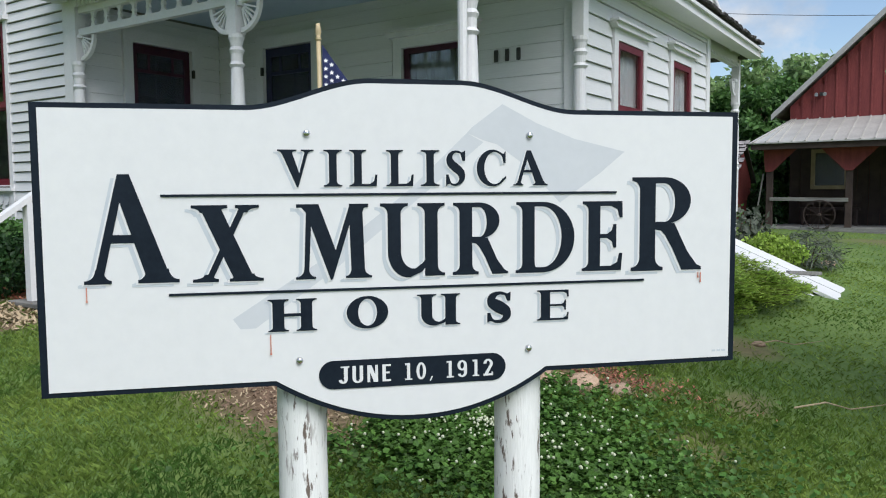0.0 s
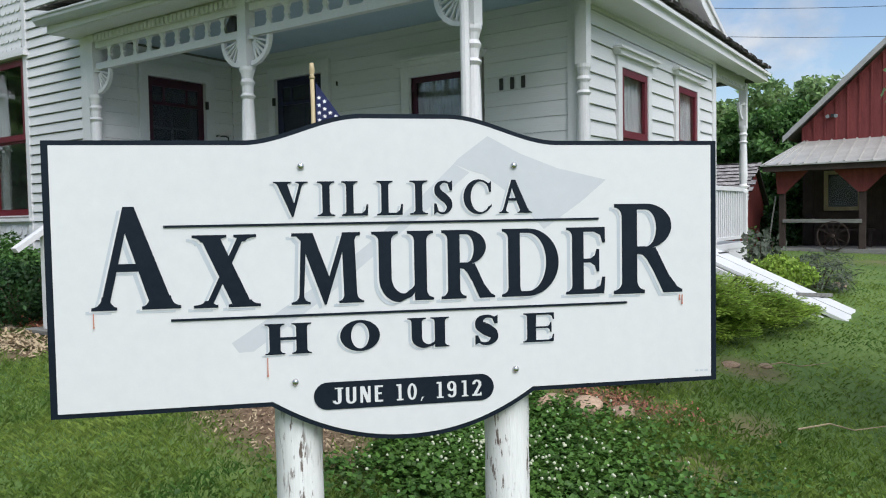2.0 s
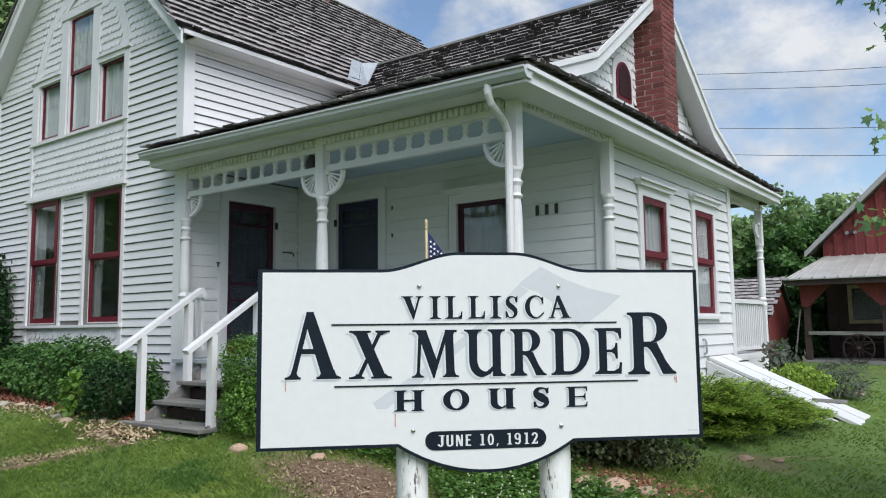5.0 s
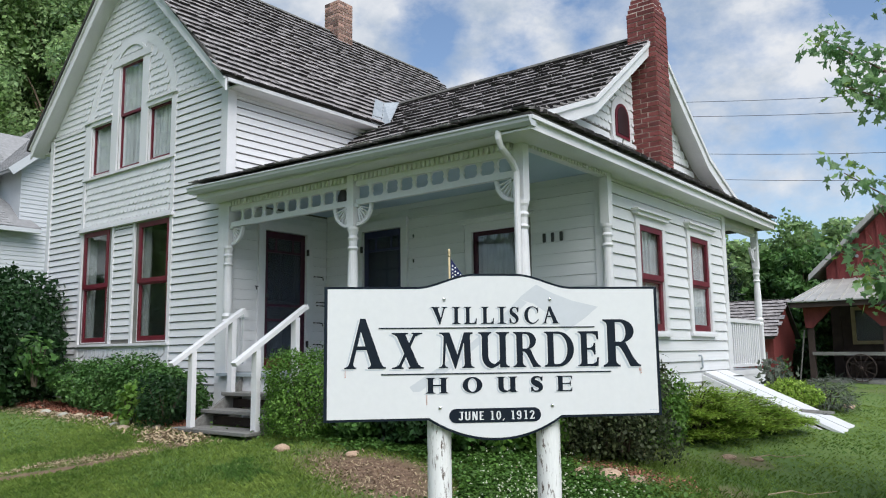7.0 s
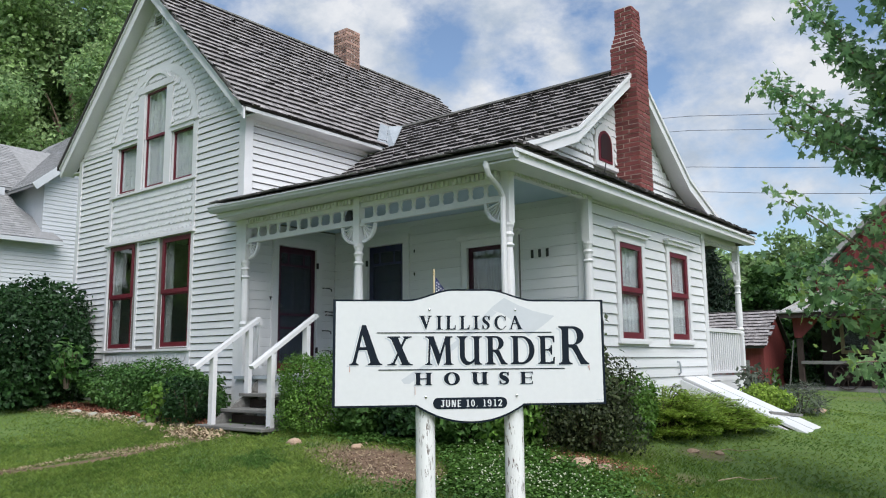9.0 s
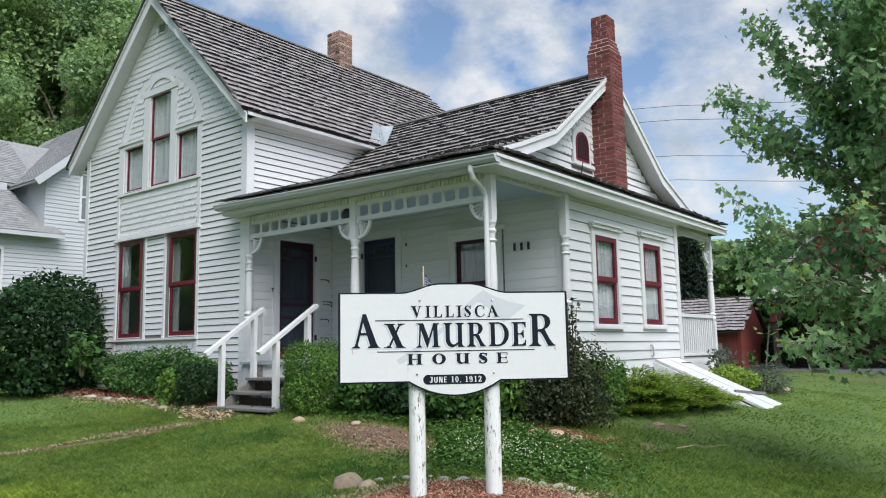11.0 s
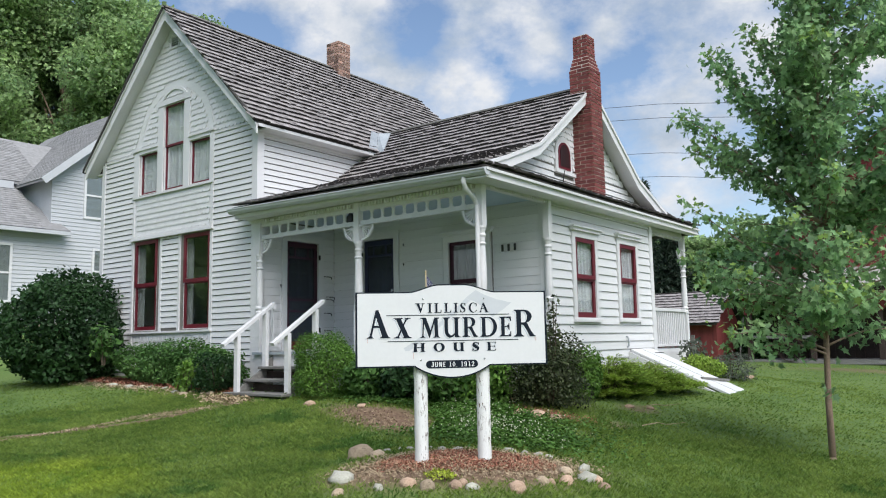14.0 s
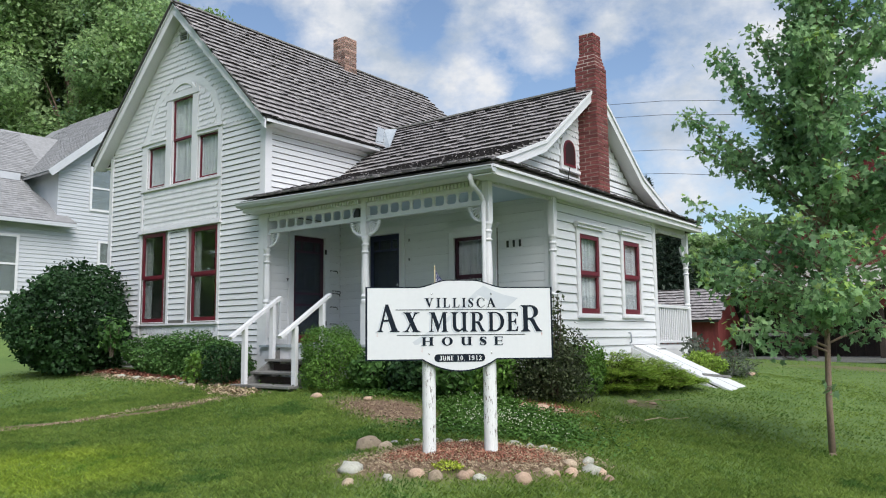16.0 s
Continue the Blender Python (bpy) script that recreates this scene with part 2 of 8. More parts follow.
M = {
    "clap": surface("white_clapboard_paint", (0.602, 0.603, 0.61), (0.694, 0.694, 0.70), 0.55, 1.5, 30, 0.2, (0.25, 1, 4), spread=0.04, spots=((0.52, 0.50, 0.46), 0.72, 3.5)),
    "trim": surface("white_trim_paint", (0.615, 0.612, 0.622), (0.692, 0.688, 0.698), 0.5, 2.5, 50, 0.12, spread=0.02, spots=((0.55, 0.53, 0.5), 0.73, 6)),
    # wall boards are dark so the gaps between clapboards read as lap shadow
    "wall": surface("wall_board_lap_shade", (0.14, 0.13, 0.12), (0.22, 0.21, 0.19), 0.8),
    "red": surface("dark_red_paint", (0.095, 0.008, 0.016), (0.15, 0.015, 0.026), 0.45, 3, 60, 0.12),
    "darkred": surface("brown_red_paint", (0.016, 0.006, 0.007), (0.03, 0.009, 0.010), 0.5, 3, 60, 0.12),
    "blue": surface("pale_blue_ceiling_paint", (0.36, 0.45, 0.53), (0.42, 0.51, 0.58), 0.6, 2, 40, 0.1),
    "shake": surface("weathered_cedar", (0.12, 0.107, 0.105), (0.40, 0.375, 0.37), 0.85, 9, 90, 0.5, (1, 1, 1), spread=0.2, island=True),
    "shakep": surface("weathered_cedar_piece", (0.05, 0.044, 0.043), (0.32, 0.30, 0.295), 0.85, 2, 12, 0.1, (1, 1, 1), spread=0.75),
    # near-black shake butts: the shadow line of each course put into colour
    "buttshade": surface("cedar_butt_shade", (0.018, 0.015, 0.015), (0.05, 0.043, 0.042), 0.95, 9, 90, 0.6, spread=0.3, island=True),
    "backing": surface("scallop_backing", (0.60, 0.59, 0.597), (0.68, 0.67, 0.672), 0.6),
    "drape": surface("grey_muslin_curtain", (0.15, 0.165, 0.16), (0.26, 0.275, 0.27), 0.9, 5, 80, 0.2),
    "deckroof": surface("roof_boards", (0.03, 0.028, 0.026), (0.06, 0.055, 0.05), 0.9),
    "brick": surface("red_brick", (0.115, 0.030, 0.030), (0.205, 0.055, 0.048), 0.85, 12, 120, 0.5, spread=0.3),
    "brick2": surface("weathered_brick", (0.15, 0.075, 0.06), (0.38, 0.25, 0.20), 0.85, 12, 120, 0.5, spread=0.6),
    "mortar": surface("mortar", (0.46, 0.38, 0.33), (0.62, 0.54, 0.48), 0.9, 10, 120, 0.4),
    "metal": surface("galvanised_metal", (0.24, 0.27, 0.30), (0.40, 0.43, 0.45), 0.55, 3, 30, 0.1, metal=0.2),
    "dark": surface("dark_metal", (0.02, 0.02, 0.02), (0.04, 0.04, 0.04), 0.5),
    "greywood": surface("grey_weathered_wood", (0.10, 0.097, 0.09), (0.26, 0.255, 0.24), 0.85, 4, 70, 0.5, (0.3, 4, 4), spread=0.2),
    "deck": surface("painted_deck_boards", (0.30, 0.34, 0.37), (0.42, 0.46, 0.48), 0.6, 3, 60, 0.2),
    "curtain": surface("white_lace_curtain", (0.40, 0.42, 0.44), (0.60, 0.62, 0.63), 0.9, 5, 80, 0.2),
    "screen": sheer("insect_screen", (0.040, 0.052, 0.075), 0.42),
    "maroon": surface("maroon_paint_and_porch_shade", (0.030, 0.005, 0.016), (0.055, 0.009, 0.025), 0.5, 3, 60, 0.12),
    "navy": surface("navy_door_paint", (0.012, 0.015, 0.046), (0.022, 0.025, 0.066), 0.45, 3, 60, 0.1),
    "paledoor": surface("pale_grey_door_paint", (0.30, 0.33, 0.33), (0.40, 0.42, 0.42), 0.5, 3, 60, 0.1),
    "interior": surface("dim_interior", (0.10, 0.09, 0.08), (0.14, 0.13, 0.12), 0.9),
    "glass": glass("window_glass"),
    "signwhite": surface("sign_white_paint", (0.60, 0.605, 0.61), (0.645, 0.65, 0.65), 0.45, 0.9, 25, 0.05, spots=((0.60, 0.60, 0.60), 0.74, 9)),
    "ink": surface("blue_black_paint", (0.006, 0.010, 0.017), (0.011, 0.017, 0.026), 0.5, 4, 60, 0.05, specular=0.12),
    "letgrey": surface("pale_grey_paint", (0.43, 0.47, 0.51), (0.48, 0.515, 0.55), 0.45, 4, 40, 0.04),
    "axgrey": surface("faint_grey_paint", (0.485, 0.505, 0.53), (0.52, 0.54, 0.565), 0.45, 3, 30, 0.04),
    "drip": surface("rust_red_drip_paint", (0.42, 0.13, 0.09), (0.55, 0.25, 0.18), 0.5),
    "steel": surface("bolt_steel", (0.5, 0.5, 0.5), (0.62, 0.62, 0.62), 0.25, 5, 50, 0.05, metal=1.0),
    "postpaint": peeling("peeling_white_paint"),
    "soil": surface("bare_soil", (0.13, 0.085, 0.058), (0.24, 0.165, 0.115), 0.95, 3, 40, 0.8),
    "mulch": surface("red_bark_mulch", (0.165, 0.055, 0.036), (0.38, 0.17, 0.108), 0.9, 2.5, 40, 0.6, spread=0.5, island=True),
    "rock": surface("field_stone", (0.31, 0.235, 0.16), (0.52, 0.42, 0.30), 0.85, 3, 30, 0.9, spread=0.35, spots=((0.15, 0.12, 0.09), 0.62, 2.0)),
    "rockgrey": surface("grey_field_stone", (0.27, 0.27, 0.22), (0.42, 0.41, 0.35), 0.85, 5, 60, 0.6, spread=0.2),
    "rockred": surface("reddish_field_stone", (0.30, 0.20, 0.14), (0.48, 0.35, 0.25), 0.85, 3, 30, 0.9, spread=0.3),
    "bark": surface("young_grey_bark", (0.17, 0.115, 0.085), (0.33, 0.235, 0.175), 0.9, 5, 60, 0.7, (3, 3, 0.6)),
    "stem": surface("brown_twigs", (0.06, 0.045, 0.03), (0.11, 0.085, 0.06), 0.9),
    "barnred": surface("barn_red_boards", (0.13, 0.024, 0.024), (0.22, 0.046, 0.042), 0.75, 3, 30, 0.4, (3, 3, 0.4), spread=0.15),
    "barndark": surface("dark_timber_and_shade", (0.03, 0.02, 0.018), (0.065, 0.045, 0.038), 0.9, 4, 50, 0.5),
    "tin": surface("ribbed_tin_roof", (0.36, 0.35, 0.33), (0.50, 0.49, 0.46), 0.5, 2, 20, 0.15, metal=0.35),
    "asphaltroof": surface("grey_asphalt_shingle", (0.185, 0.185, 0.185), (0.29, 0.29, 0.29), 0.9, 6, 120, 0.5, spread=0.16, island=True),
    "vinyl": surface("grey_white_siding", (0.46, 0.475, 0.50), (0.53, 0.545, 0.57), 0.5, 2, 30, 0.05, spread=0.03),
    "bulk": surface("white_cellar_door_paint", (0.60, 0.61, 0.615), (0.68, 0.68, 0.68), 0.45, 2, 30, 0.1, spots=((0.5, 0.5, 0.5), 0.74, 5)),
    "wire": surface("cable", (0.03, 0.03, 0.035), (0.05, 0.05, 0.055), 0.6),
    "flagred": surface("flag_red_cloth", (0.38, 0.03, 0.04), (0.45, 0.04, 0.05), 0.8),
    "flagblue": surface("flag_blue_cloth", (0.015, 0.025, 0.09), (0.025, 0.035, 0.12), 0.8),
    "flagwhite": surface("flag_white_cloth", (0.7, 0.7, 0.7), (0.8, 0.8, 0.8), 0.8),
    "brass": surface("gilt_wood", (0.34, 0.27, 0.15), (0.46, 0.37, 0.22), 0.5),
    "straw": surface("dry_stalk", (0.26, 0.20, 0.125), (0.43, 0.34, 0.22), 0.9),
    "shrub": leafy("dark_shrub_leaves", (0.012, 0.036, 0.013), (0.036, 0.09, 0.025)),
    "hedge": leafy("green_shrub_leaves", (0.042, 0.11, 0.028), (0.105, 0.21, 0.05)),
    "lime": leafy("yellow_green_leaves", (0.075, 0.165, 0.026), (0.165, 0.285, 0.045)),
    "sedum": leafy("sedum_leaves", (0.25, 0.32, 0.03), (0.42, 0.48, 0.07)),
    "box": leafy("boxwood_leaves", (0.06, 0.145, 0.022), (0.14, 0.26, 0.045)),
    "juniper": leafy("juniper_sprays", (0.17, 0.29, 0.045), (0.38, 0.50, 0.09), 0.45),
    "purple": leafy("bronze_green_leaves", (0.028, 0.045, 0.02), (0.095, 0.115, 0.05), spread=0.6),
    "lavender": leafy("grey_stalks", (0.065, 0.08, 0.058), (0.14, 0.165, 0.125)),
    "maple": leafy("maple_leaves", (0.14, 0.275, 0.14), (0.37, 0.53, 0.25), 0.62),
    "mapletip": leafy("young_maple_leaves", (0.22, 0.36, 0.09), (0.42, 0.56, 0.17), 0.6),
    "elm": leafy("tall_tree_leaves", (0.095, 0.185, 0.085), (0.42, 0.57, 0.23), 0.5, scale=0.4),
    "conifer": leafy("dark_conifer_needles", (0.012, 0.026, 0.016), (0.03, 0.05, 0.03), 0.2),
    "clover": leafy("clover_leaves", (0.045, 0.115, 0.022), (0.10, 0.195, 0.036)),
    "petal": surface("clover_flowers", (0.36, 0.40, 0.26), (0.52, 0.55, 0.40), 0.8),
    "grass": leafy("grass_blades", (0.09, 0.165, 0.028), (0.26, 0.345, 0.075), 0.5, spread=0.32, scale=0.9, spots=((0.085, 0.17, 0.034), 0.56, 0.8)),
}


def lawn_material():
    """Turf between the blades: green thatch with dry patches and bare soil where nothing grows."""
    m = surface("lawn_turf", (0.05, 0.105, 0.02), (0.125, 0.185, 0.042), 0.95, 0.8, 30, 0.8)
    t = m.node_tree
    bsdf = t.nodes["Principled BSDF"]
    base = bsdf.inputs["Base Color"].links[0].from_socket
    bare = t.nodes.new("ShaderNodeAttribute")
    bare.attribute_name = "bare"
    grain = node(t, "ShaderNodeTexNoise", Scale=14.0, Detail=8.0, Roughness=0.7)
    where = t.nodes.new("ShaderNodeTexCoord")
    t.links.new(where.outputs["Object"], grain.inputs["Vector"])
    earth = t.nodes.new("ShaderNodeValToRGB")
    earth.color_ramp.elements[0].position, earth.color_ramp.elements[1].position = 0.3, 0.7
    earth.color_ramp.elements[0].color, earth.color_ramp.elements[1].color = (0.085, 0.052, 0.033, 1), (0.21, 0.138, 0.09, 1)
    t.links.new(grain.outputs["Fac"], earth.inputs["Fac"])
    mix = t.nodes.new("ShaderNodeMixRGB")
    t.links.new(bare.outputs["Fac"], mix.inputs["Fac"])
    t.links.new(base, mix.inputs["Color1"])
    t.links.new(earth.outputs["Color"], mix.inputs["Color2"])
    t.links.new(mix.outputs["Color"], bsdf.inputs["Base Color"])
    return m


M["lawn"] = lawn_material()


def tint_patch(m, x, y, reach):
    """A patch tinted brighter and yellower, with an uneven rim."""
    t = m.node_tree
    place = t.nodes.new("ShaderNodeTexCoord")
    wave = node(t, "ShaderNodeTexNoise", Scale=1.6, Detail=4.0)
    t.links.new(place.outputs["Object"], wave.inputs["Vector"])
    far = t.nodes.new("ShaderNodeVectorMath")
    far.operation = "DISTANCE"
    far.inputs[1].default_value = (x, y, 0.1)
    t.links.new(place.outputs["Object"], far.inputs[0])
    uneven = node(t, "ShaderNodeMath")
    uneven.operation = "MULTIPLY_ADD"
    uneven.inputs[1].default_value = 1.6
    t.links.new(wave.outputs["Fac"], uneven.inputs[0])
    t.links.new(far.outputs["Value"], uneven.inputs[2])
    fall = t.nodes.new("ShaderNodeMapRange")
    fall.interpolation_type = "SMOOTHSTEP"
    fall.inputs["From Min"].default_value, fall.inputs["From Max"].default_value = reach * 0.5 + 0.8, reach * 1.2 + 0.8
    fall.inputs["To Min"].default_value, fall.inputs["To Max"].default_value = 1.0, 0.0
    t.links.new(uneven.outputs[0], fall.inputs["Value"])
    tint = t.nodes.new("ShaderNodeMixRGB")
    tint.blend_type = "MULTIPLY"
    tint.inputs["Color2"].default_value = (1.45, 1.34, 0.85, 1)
    t.links.new(fall.outputs["Result"], tint.inputs["Fac"])
    base = t.nodes["Principled BSDF"].inputs["Base Color"]
    links = [k for k in t.links if k.from_socket == base.links[0].from_socket]
    t.links.new(base.links[0].from_socket, tint.inputs["Color1"])
    for goal in [k.to_socket for k in links]:
        t.links.new(tint.outputs["Color"], goal)


tint_patch(M["lawn"], -4.6, -0.75, 1.35)
tint_patch(M["grass"], -4.6, -0.75, 1.35)


# ---- building helpers (plan units; K turns them to metres) ----
def thing(name, x=0, y=0, z=0, rz=0, label="", category="", group="", kind=""):
    ob = new(name)
    ob.matrix_basis = pose(x * K, y * K, z * K, 0, 0, rz)
    ob.empty_display_size = 0.2
    return tagged(ob, label, category, group, kind)


def to_mesh(name, bm, material, smooth=False):
    bmesh.ops.recalc_face_normals(bm, faces=bm.faces)
    for v in bm.verts:
        v.co *= K
    me = bpy.data.meshes.new(name)
    bm.to_mesh(me)
    bm.free()
    me.materials.append(M[material])
    if smooth:
        me.polygons.foreach_set("use_smooth", [True] * len(me.polygons))
    return me


def part(name, bm, material, parent=None, label="", at=(0, 0, 0), rz=0, smooth=False, rx=0, ry=0):
    me = bm if isinstance(bm, bpy.types.Mesh) else to_mesh(name, bm, material, smooth)
    ob = new(name, me)
    ob.matrix_basis = pose(at[0] * K, at[1] * K, at[2] * K, rx, ry, rz)
    ob.parent = parent
    return tagged(ob, label)


def joined(name, verts, faces, material, parent=None, label="", smooth=False):
    """One mesh from arrays, for what nobody could count."""
    me = bpy.data.meshes.new(name)
    verts = np.asarray(verts, dtype=np.float32) * K
    faces = np.asarray(faces, dtype=np.int32)
    n, k = faces.shape
    me.vertices.add(len(verts))
    me.vertices.foreach_set("co", verts.ravel())
    me.loops.add(n * k)
    me.loops.foreach_set("vertex_index", faces.ravel())
    me.polygons.add(n)
    me.polygons.foreach_set("loop_start", np.arange(0, n * k, k, dtype=np.int32))
    me.update(calc_edges=True)
    me.materials.append(M[material])
    me.polygons.foreach_set("use_smooth", [smooth] * n)
    ob = new(name, me)
    ob.parent = parent
    return tagged(ob, label)


def box(bm, x0, x1, y0, y1, z0, z1):
    vs = [bm.verts.new((x, y, z)) for x in (x0, x1) for y in (y0, y1) for z in (z0, z1)]
    for f in ((0, 1, 3, 2), (4, 6, 7, 5), (0, 4, 5, 1), (2, 3, 7, 6), (0, 2, 6, 4), (1, 5, 7, 3)):
        bm.faces.new([vs[i] for i in f])
    return vs


def boxes(*sizes, bevel=0.0):
    bm = bmesh.new()
    for s in sizes:
        box(bm, *s)
    if bevel:
        bmesh.ops.bevel(bm, geom=bm.edges[:], offset=bevel, segments=1, affect="EDGES")
    return bm


def prism(bm, pts, y0, y1):
    """A polygon in x and z, made solid from y0 to y1."""
    a = [bm.verts.new((x, y0, z)) for x, z in pts]
    b = [bm.verts.new((x, y1, z)) for x, z in pts]
    bm.faces.new(a)
    bm.faces.new(b[::-1])
    for i in range(len(pts)):
        j = (i + 1) % len(pts)
        bm.faces.new((a[i], b[i], b[j], a[j]))


def beam(bm, a, b, w, h):
    """A straight timber from a to b, w wide and h deep."""
    a, b = Vector(a), Vector(b)
    d = (b - a).normalized()
    side = d.cross(Vector((0, 0, 1))) if abs(d.z) < 0.95 else Vector((1, 0, 0))
    side.normalize()
    up = side.cross(d)
    vs = [bm.verts.new(p + side * (s * w / 2) + up * (u * h / 2)) for p in (a, b) for s in (-1, 1) for u in (-1, 1)]
    for f in ((0, 1, 3, 2), (4, 6, 7, 5), (0, 4, 5, 1), (2, 3, 7, 6), (0, 2, 6, 4), (1, 5, 7, 3)):
        bm.faces.new([vs[i] for i in f])


def turned(bm, rings, n=14, x=0, y=0):
    """A lathe shape from (radius, height) rings."""
    rows = []
    for r, z in rings:
        rows.append([bm.verts.new((x + r * math.cos(2 * math.pi * i / n), y + r * math.sin(2 * math.pi * i / n), z)) for i in range(n)])
    for p, q in zip(rows, rows[1:]):
        for i in range(n):
            bm.faces.new((p[i], p[(i + 1) % n], q[(i + 1) % n], q[i]))
    bm.faces.new(rows[0][::-1])
    bm.faces.new(rows[-1])


def tube(bm, pts, radii, n=7):
    rows = []
    for i, p in enumerate(pts):
        p = Vector(p)
        d = (Vector(pts[min(i + 1, len(pts) - 1)]) - Vector(pts[max(i - 1, 0)])).normalized()
        s = d.cross(Vector((0.3, 0.9, 0.1))).normalized()
        u = s.cross(d)
        r = radii[i] if hasattr(radii, "__len__") else radii
        rows.append([bm.verts.new(p + r * (s * math.cos(2 * math.pi * k / n) + u * math.sin(2 * math.pi * k / n))) for k in range(n)])
    for p, q in zip(rows, rows[1:]):
        for k in range(n):
            bm.faces.new((p[k], p[(k + 1) % n], q[(k + 1) % n], q[k]))
    bm.faces.new(rows[0][::-1])
    bm.faces.new(rows[-1])


def ring_frame(bm, x0, x1, z0, z1, i0, i1, j0, j1, y0, y1):
    """A rectangular frame round an opening, all of one piece."""
    outer, inner = ((x0, z0), (x1, z0), (x1, z1), (x0, z1)), ((i0, j0), (i1, j0), (i1, j1), (i0, j1))
    rows = [[bm.verts.new((x, y, z)) for x, z in loop] for loop, y in ((outer, y0), (inner, y0), (inner, y1), (outer, y1))]
    for a, b in zip(rows, rows[1:] + rows[:1]):
        for k in range(4):
            bm.faces.new((a[k], a[(k + 1) % 4], b[(k + 1) % 4], b[k]))


def smoothstep(t):
    t = min(max(t, 0.0), 1.0)
    return t * t * (3 - 2 * t)


# ---- ground ----
def ground_z(x, y):
    """The lawn rises gently to the house and has a low mound under the sign."""
    cx, cy = np.clip(x, -16, 5), np.clip(y, -8, 21)
    dx = np.maximum(np.maximum(-12.2 - x, x + 2.9), 0)
    dy = np.maximum(np.maximum(4.4 - y, y - 11.5), 0)
    near = np.exp(-(dx * dx + dy * dy) / 4.0)
    mound = np.exp(-((x + 1.2) ** 2 + (y - 1.5) ** 2) / 1.1)
    dip = 0.5 + 0.5 * np.tanh((x - 0.4) * 1.25)
    west = np.clip((-13.4 - x) / 8.5, 0, 1)
    return 1.42 * west * west * (3 - 2 * west) - 0.029 * cx + 0.0195 * cy + 0.34 * near + 0.175 * mound - 0.1 * dip


def bare_at(x, y):
    """How bare of grass the soil is, 0 to 1."""
    def spot(px, py, rx, ry, turn=0.0):
        c, s = math.cos(turn), math.sin(turn)
        u, v = (x - px) * c + (y - py) * s, -(x - px) * s + (y - py) * c
        return np.exp(-((u / rx) ** 2 + (v / ry) ** 2) ** 2)
    wob = 0.12 * np.sin(3.1 * x + 1.7 * y) + 0.1 * np.sin(5.3 * y - 2.2 * x)
    bare = spot(-3.6, 3.2, 1.25, 0.45, -0.25) + 1.15 * spot(-1.17, 1.62, 1.25, 0.74, 0.78)
    bare = bare + 0.85 * spot(-6.7, 3.2, 0.6, 0.25) + 0.8 * spot(-9.6, 3.75, 2.6, 0.35)
    bare = bare + 0.7 * spot(-1.43, 6.0, 0.28, 0.3) + 0.65 * spot(-1.1, 4.7, 0.16, 0.3) + 0.65 * spot(-1.13, 3.85, 0.2, 0.24) + 0.7 * spot(-1.9, 4.35, 0.5, 0.28, 0.4)
    bare = bare + 1.1 * spot(0.8, 18.35, 4.2, 0.42) + 1.25 * spot(-7.15, 0.75, 2.6, 0.14, 1.25)
    bare = bare + 0.8 * spot(-3.3, 5.2, 1.6, 0.6)
    return np.clip(bare * (1 + wob), 0, 1)


def build_ground():
    xs = np.unique(np.concatenate([np.linspace(-900, -40, 18), np.linspace(-40, -14, 27), np.linspace(-14, 6, 201), np.linspace(6, 40, 35), np.linspace(40, 900, 18)]))
    ys = np.unique(np.concatenate([np.linspace(-900, -40, 18), np.linspace(-40, -6, 35), np.linspace(-6, 14, 201), np.linspace(14, 40, 40), np.linspace(40, 900, 18)]))
    gx, gy = np.meshgrid(xs, ys)
    gz = ground_z(gx, gy)
    bumps = np.random.RandomState(3).rand(*gx.shape) - 0.5
    gz = gz + 0.012 * bumps * ((gx > -14) & (gx < 6) & (gy > -6) & (gy < 14))
    n, m = len(xs), len(ys)
    idx = np.arange(n * m).reshape(m, n)
    faces = np.stack([idx[:-1, :-1], idx[:-1, 1:], idx[1:, 1:], idx[1:, :-1]], -1).reshape(-1, 4)
    ob = joined("ground", np.stack([gx, gy, gz], -1).reshape(-1, 3), faces, "lawn", smooth=True)
    layer = ob.data.attributes.new("bare", "FLOAT", "POINT")
    layer.data.foreach_set("value", bare_at(gx, gy).ravel().astype(np.float32))
    return tagged(ob, "mown green lawn with bare brown soil patches", "lawn", kind="structure")


build_ground()


# ---- the house ----
HO = (-7.4, 7.5, 0.5)
house = thing("house", *HO, label="white clapboard farmhouse with dark red window sashes and grey shake roof", category="house")


def hp(name, bm, material, label="", at=(0, 0, 0), rz=0, smooth=False):
    """A part of the house, placed in the plan."""
    return part(name, bm, material, house, label, (at[0] - HO[0], at[1] - HO[1], at[2] - HO[2]), rz, smooth)


def hp_each(name, sizes, material, label=""):
    """One part for each board."""
    for size in sizes:
        hp(name, boxes(size), material, label)


def grid_wall(u0, u1, z0, z1, holes, y0=0.0, y1=0.15):
    """A wall with openings that go through it, in x and z."""
    us = sorted({u0, u1, *[h[0] for h in holes], *[h[1] for h in holes]})
    zs = sorted({z0, z1, *[h[2] for h in holes], *[h[3] for h in holes]})
    bm = bmesh.new()
    for a, b in zip(us, us[1:]):
        for c, d in zip(zs, zs[1:]):
            if not any(h[0] <= (a + b) / 2 <= h[1] and h[2] <= (c + d) / 2 <= h[3] for h in holes):
                box(bm, a, b, y0, y1, c, d)
    bmesh.ops.remove_doubles(bm, verts=bm.verts, dist=0.0005)
    return bm


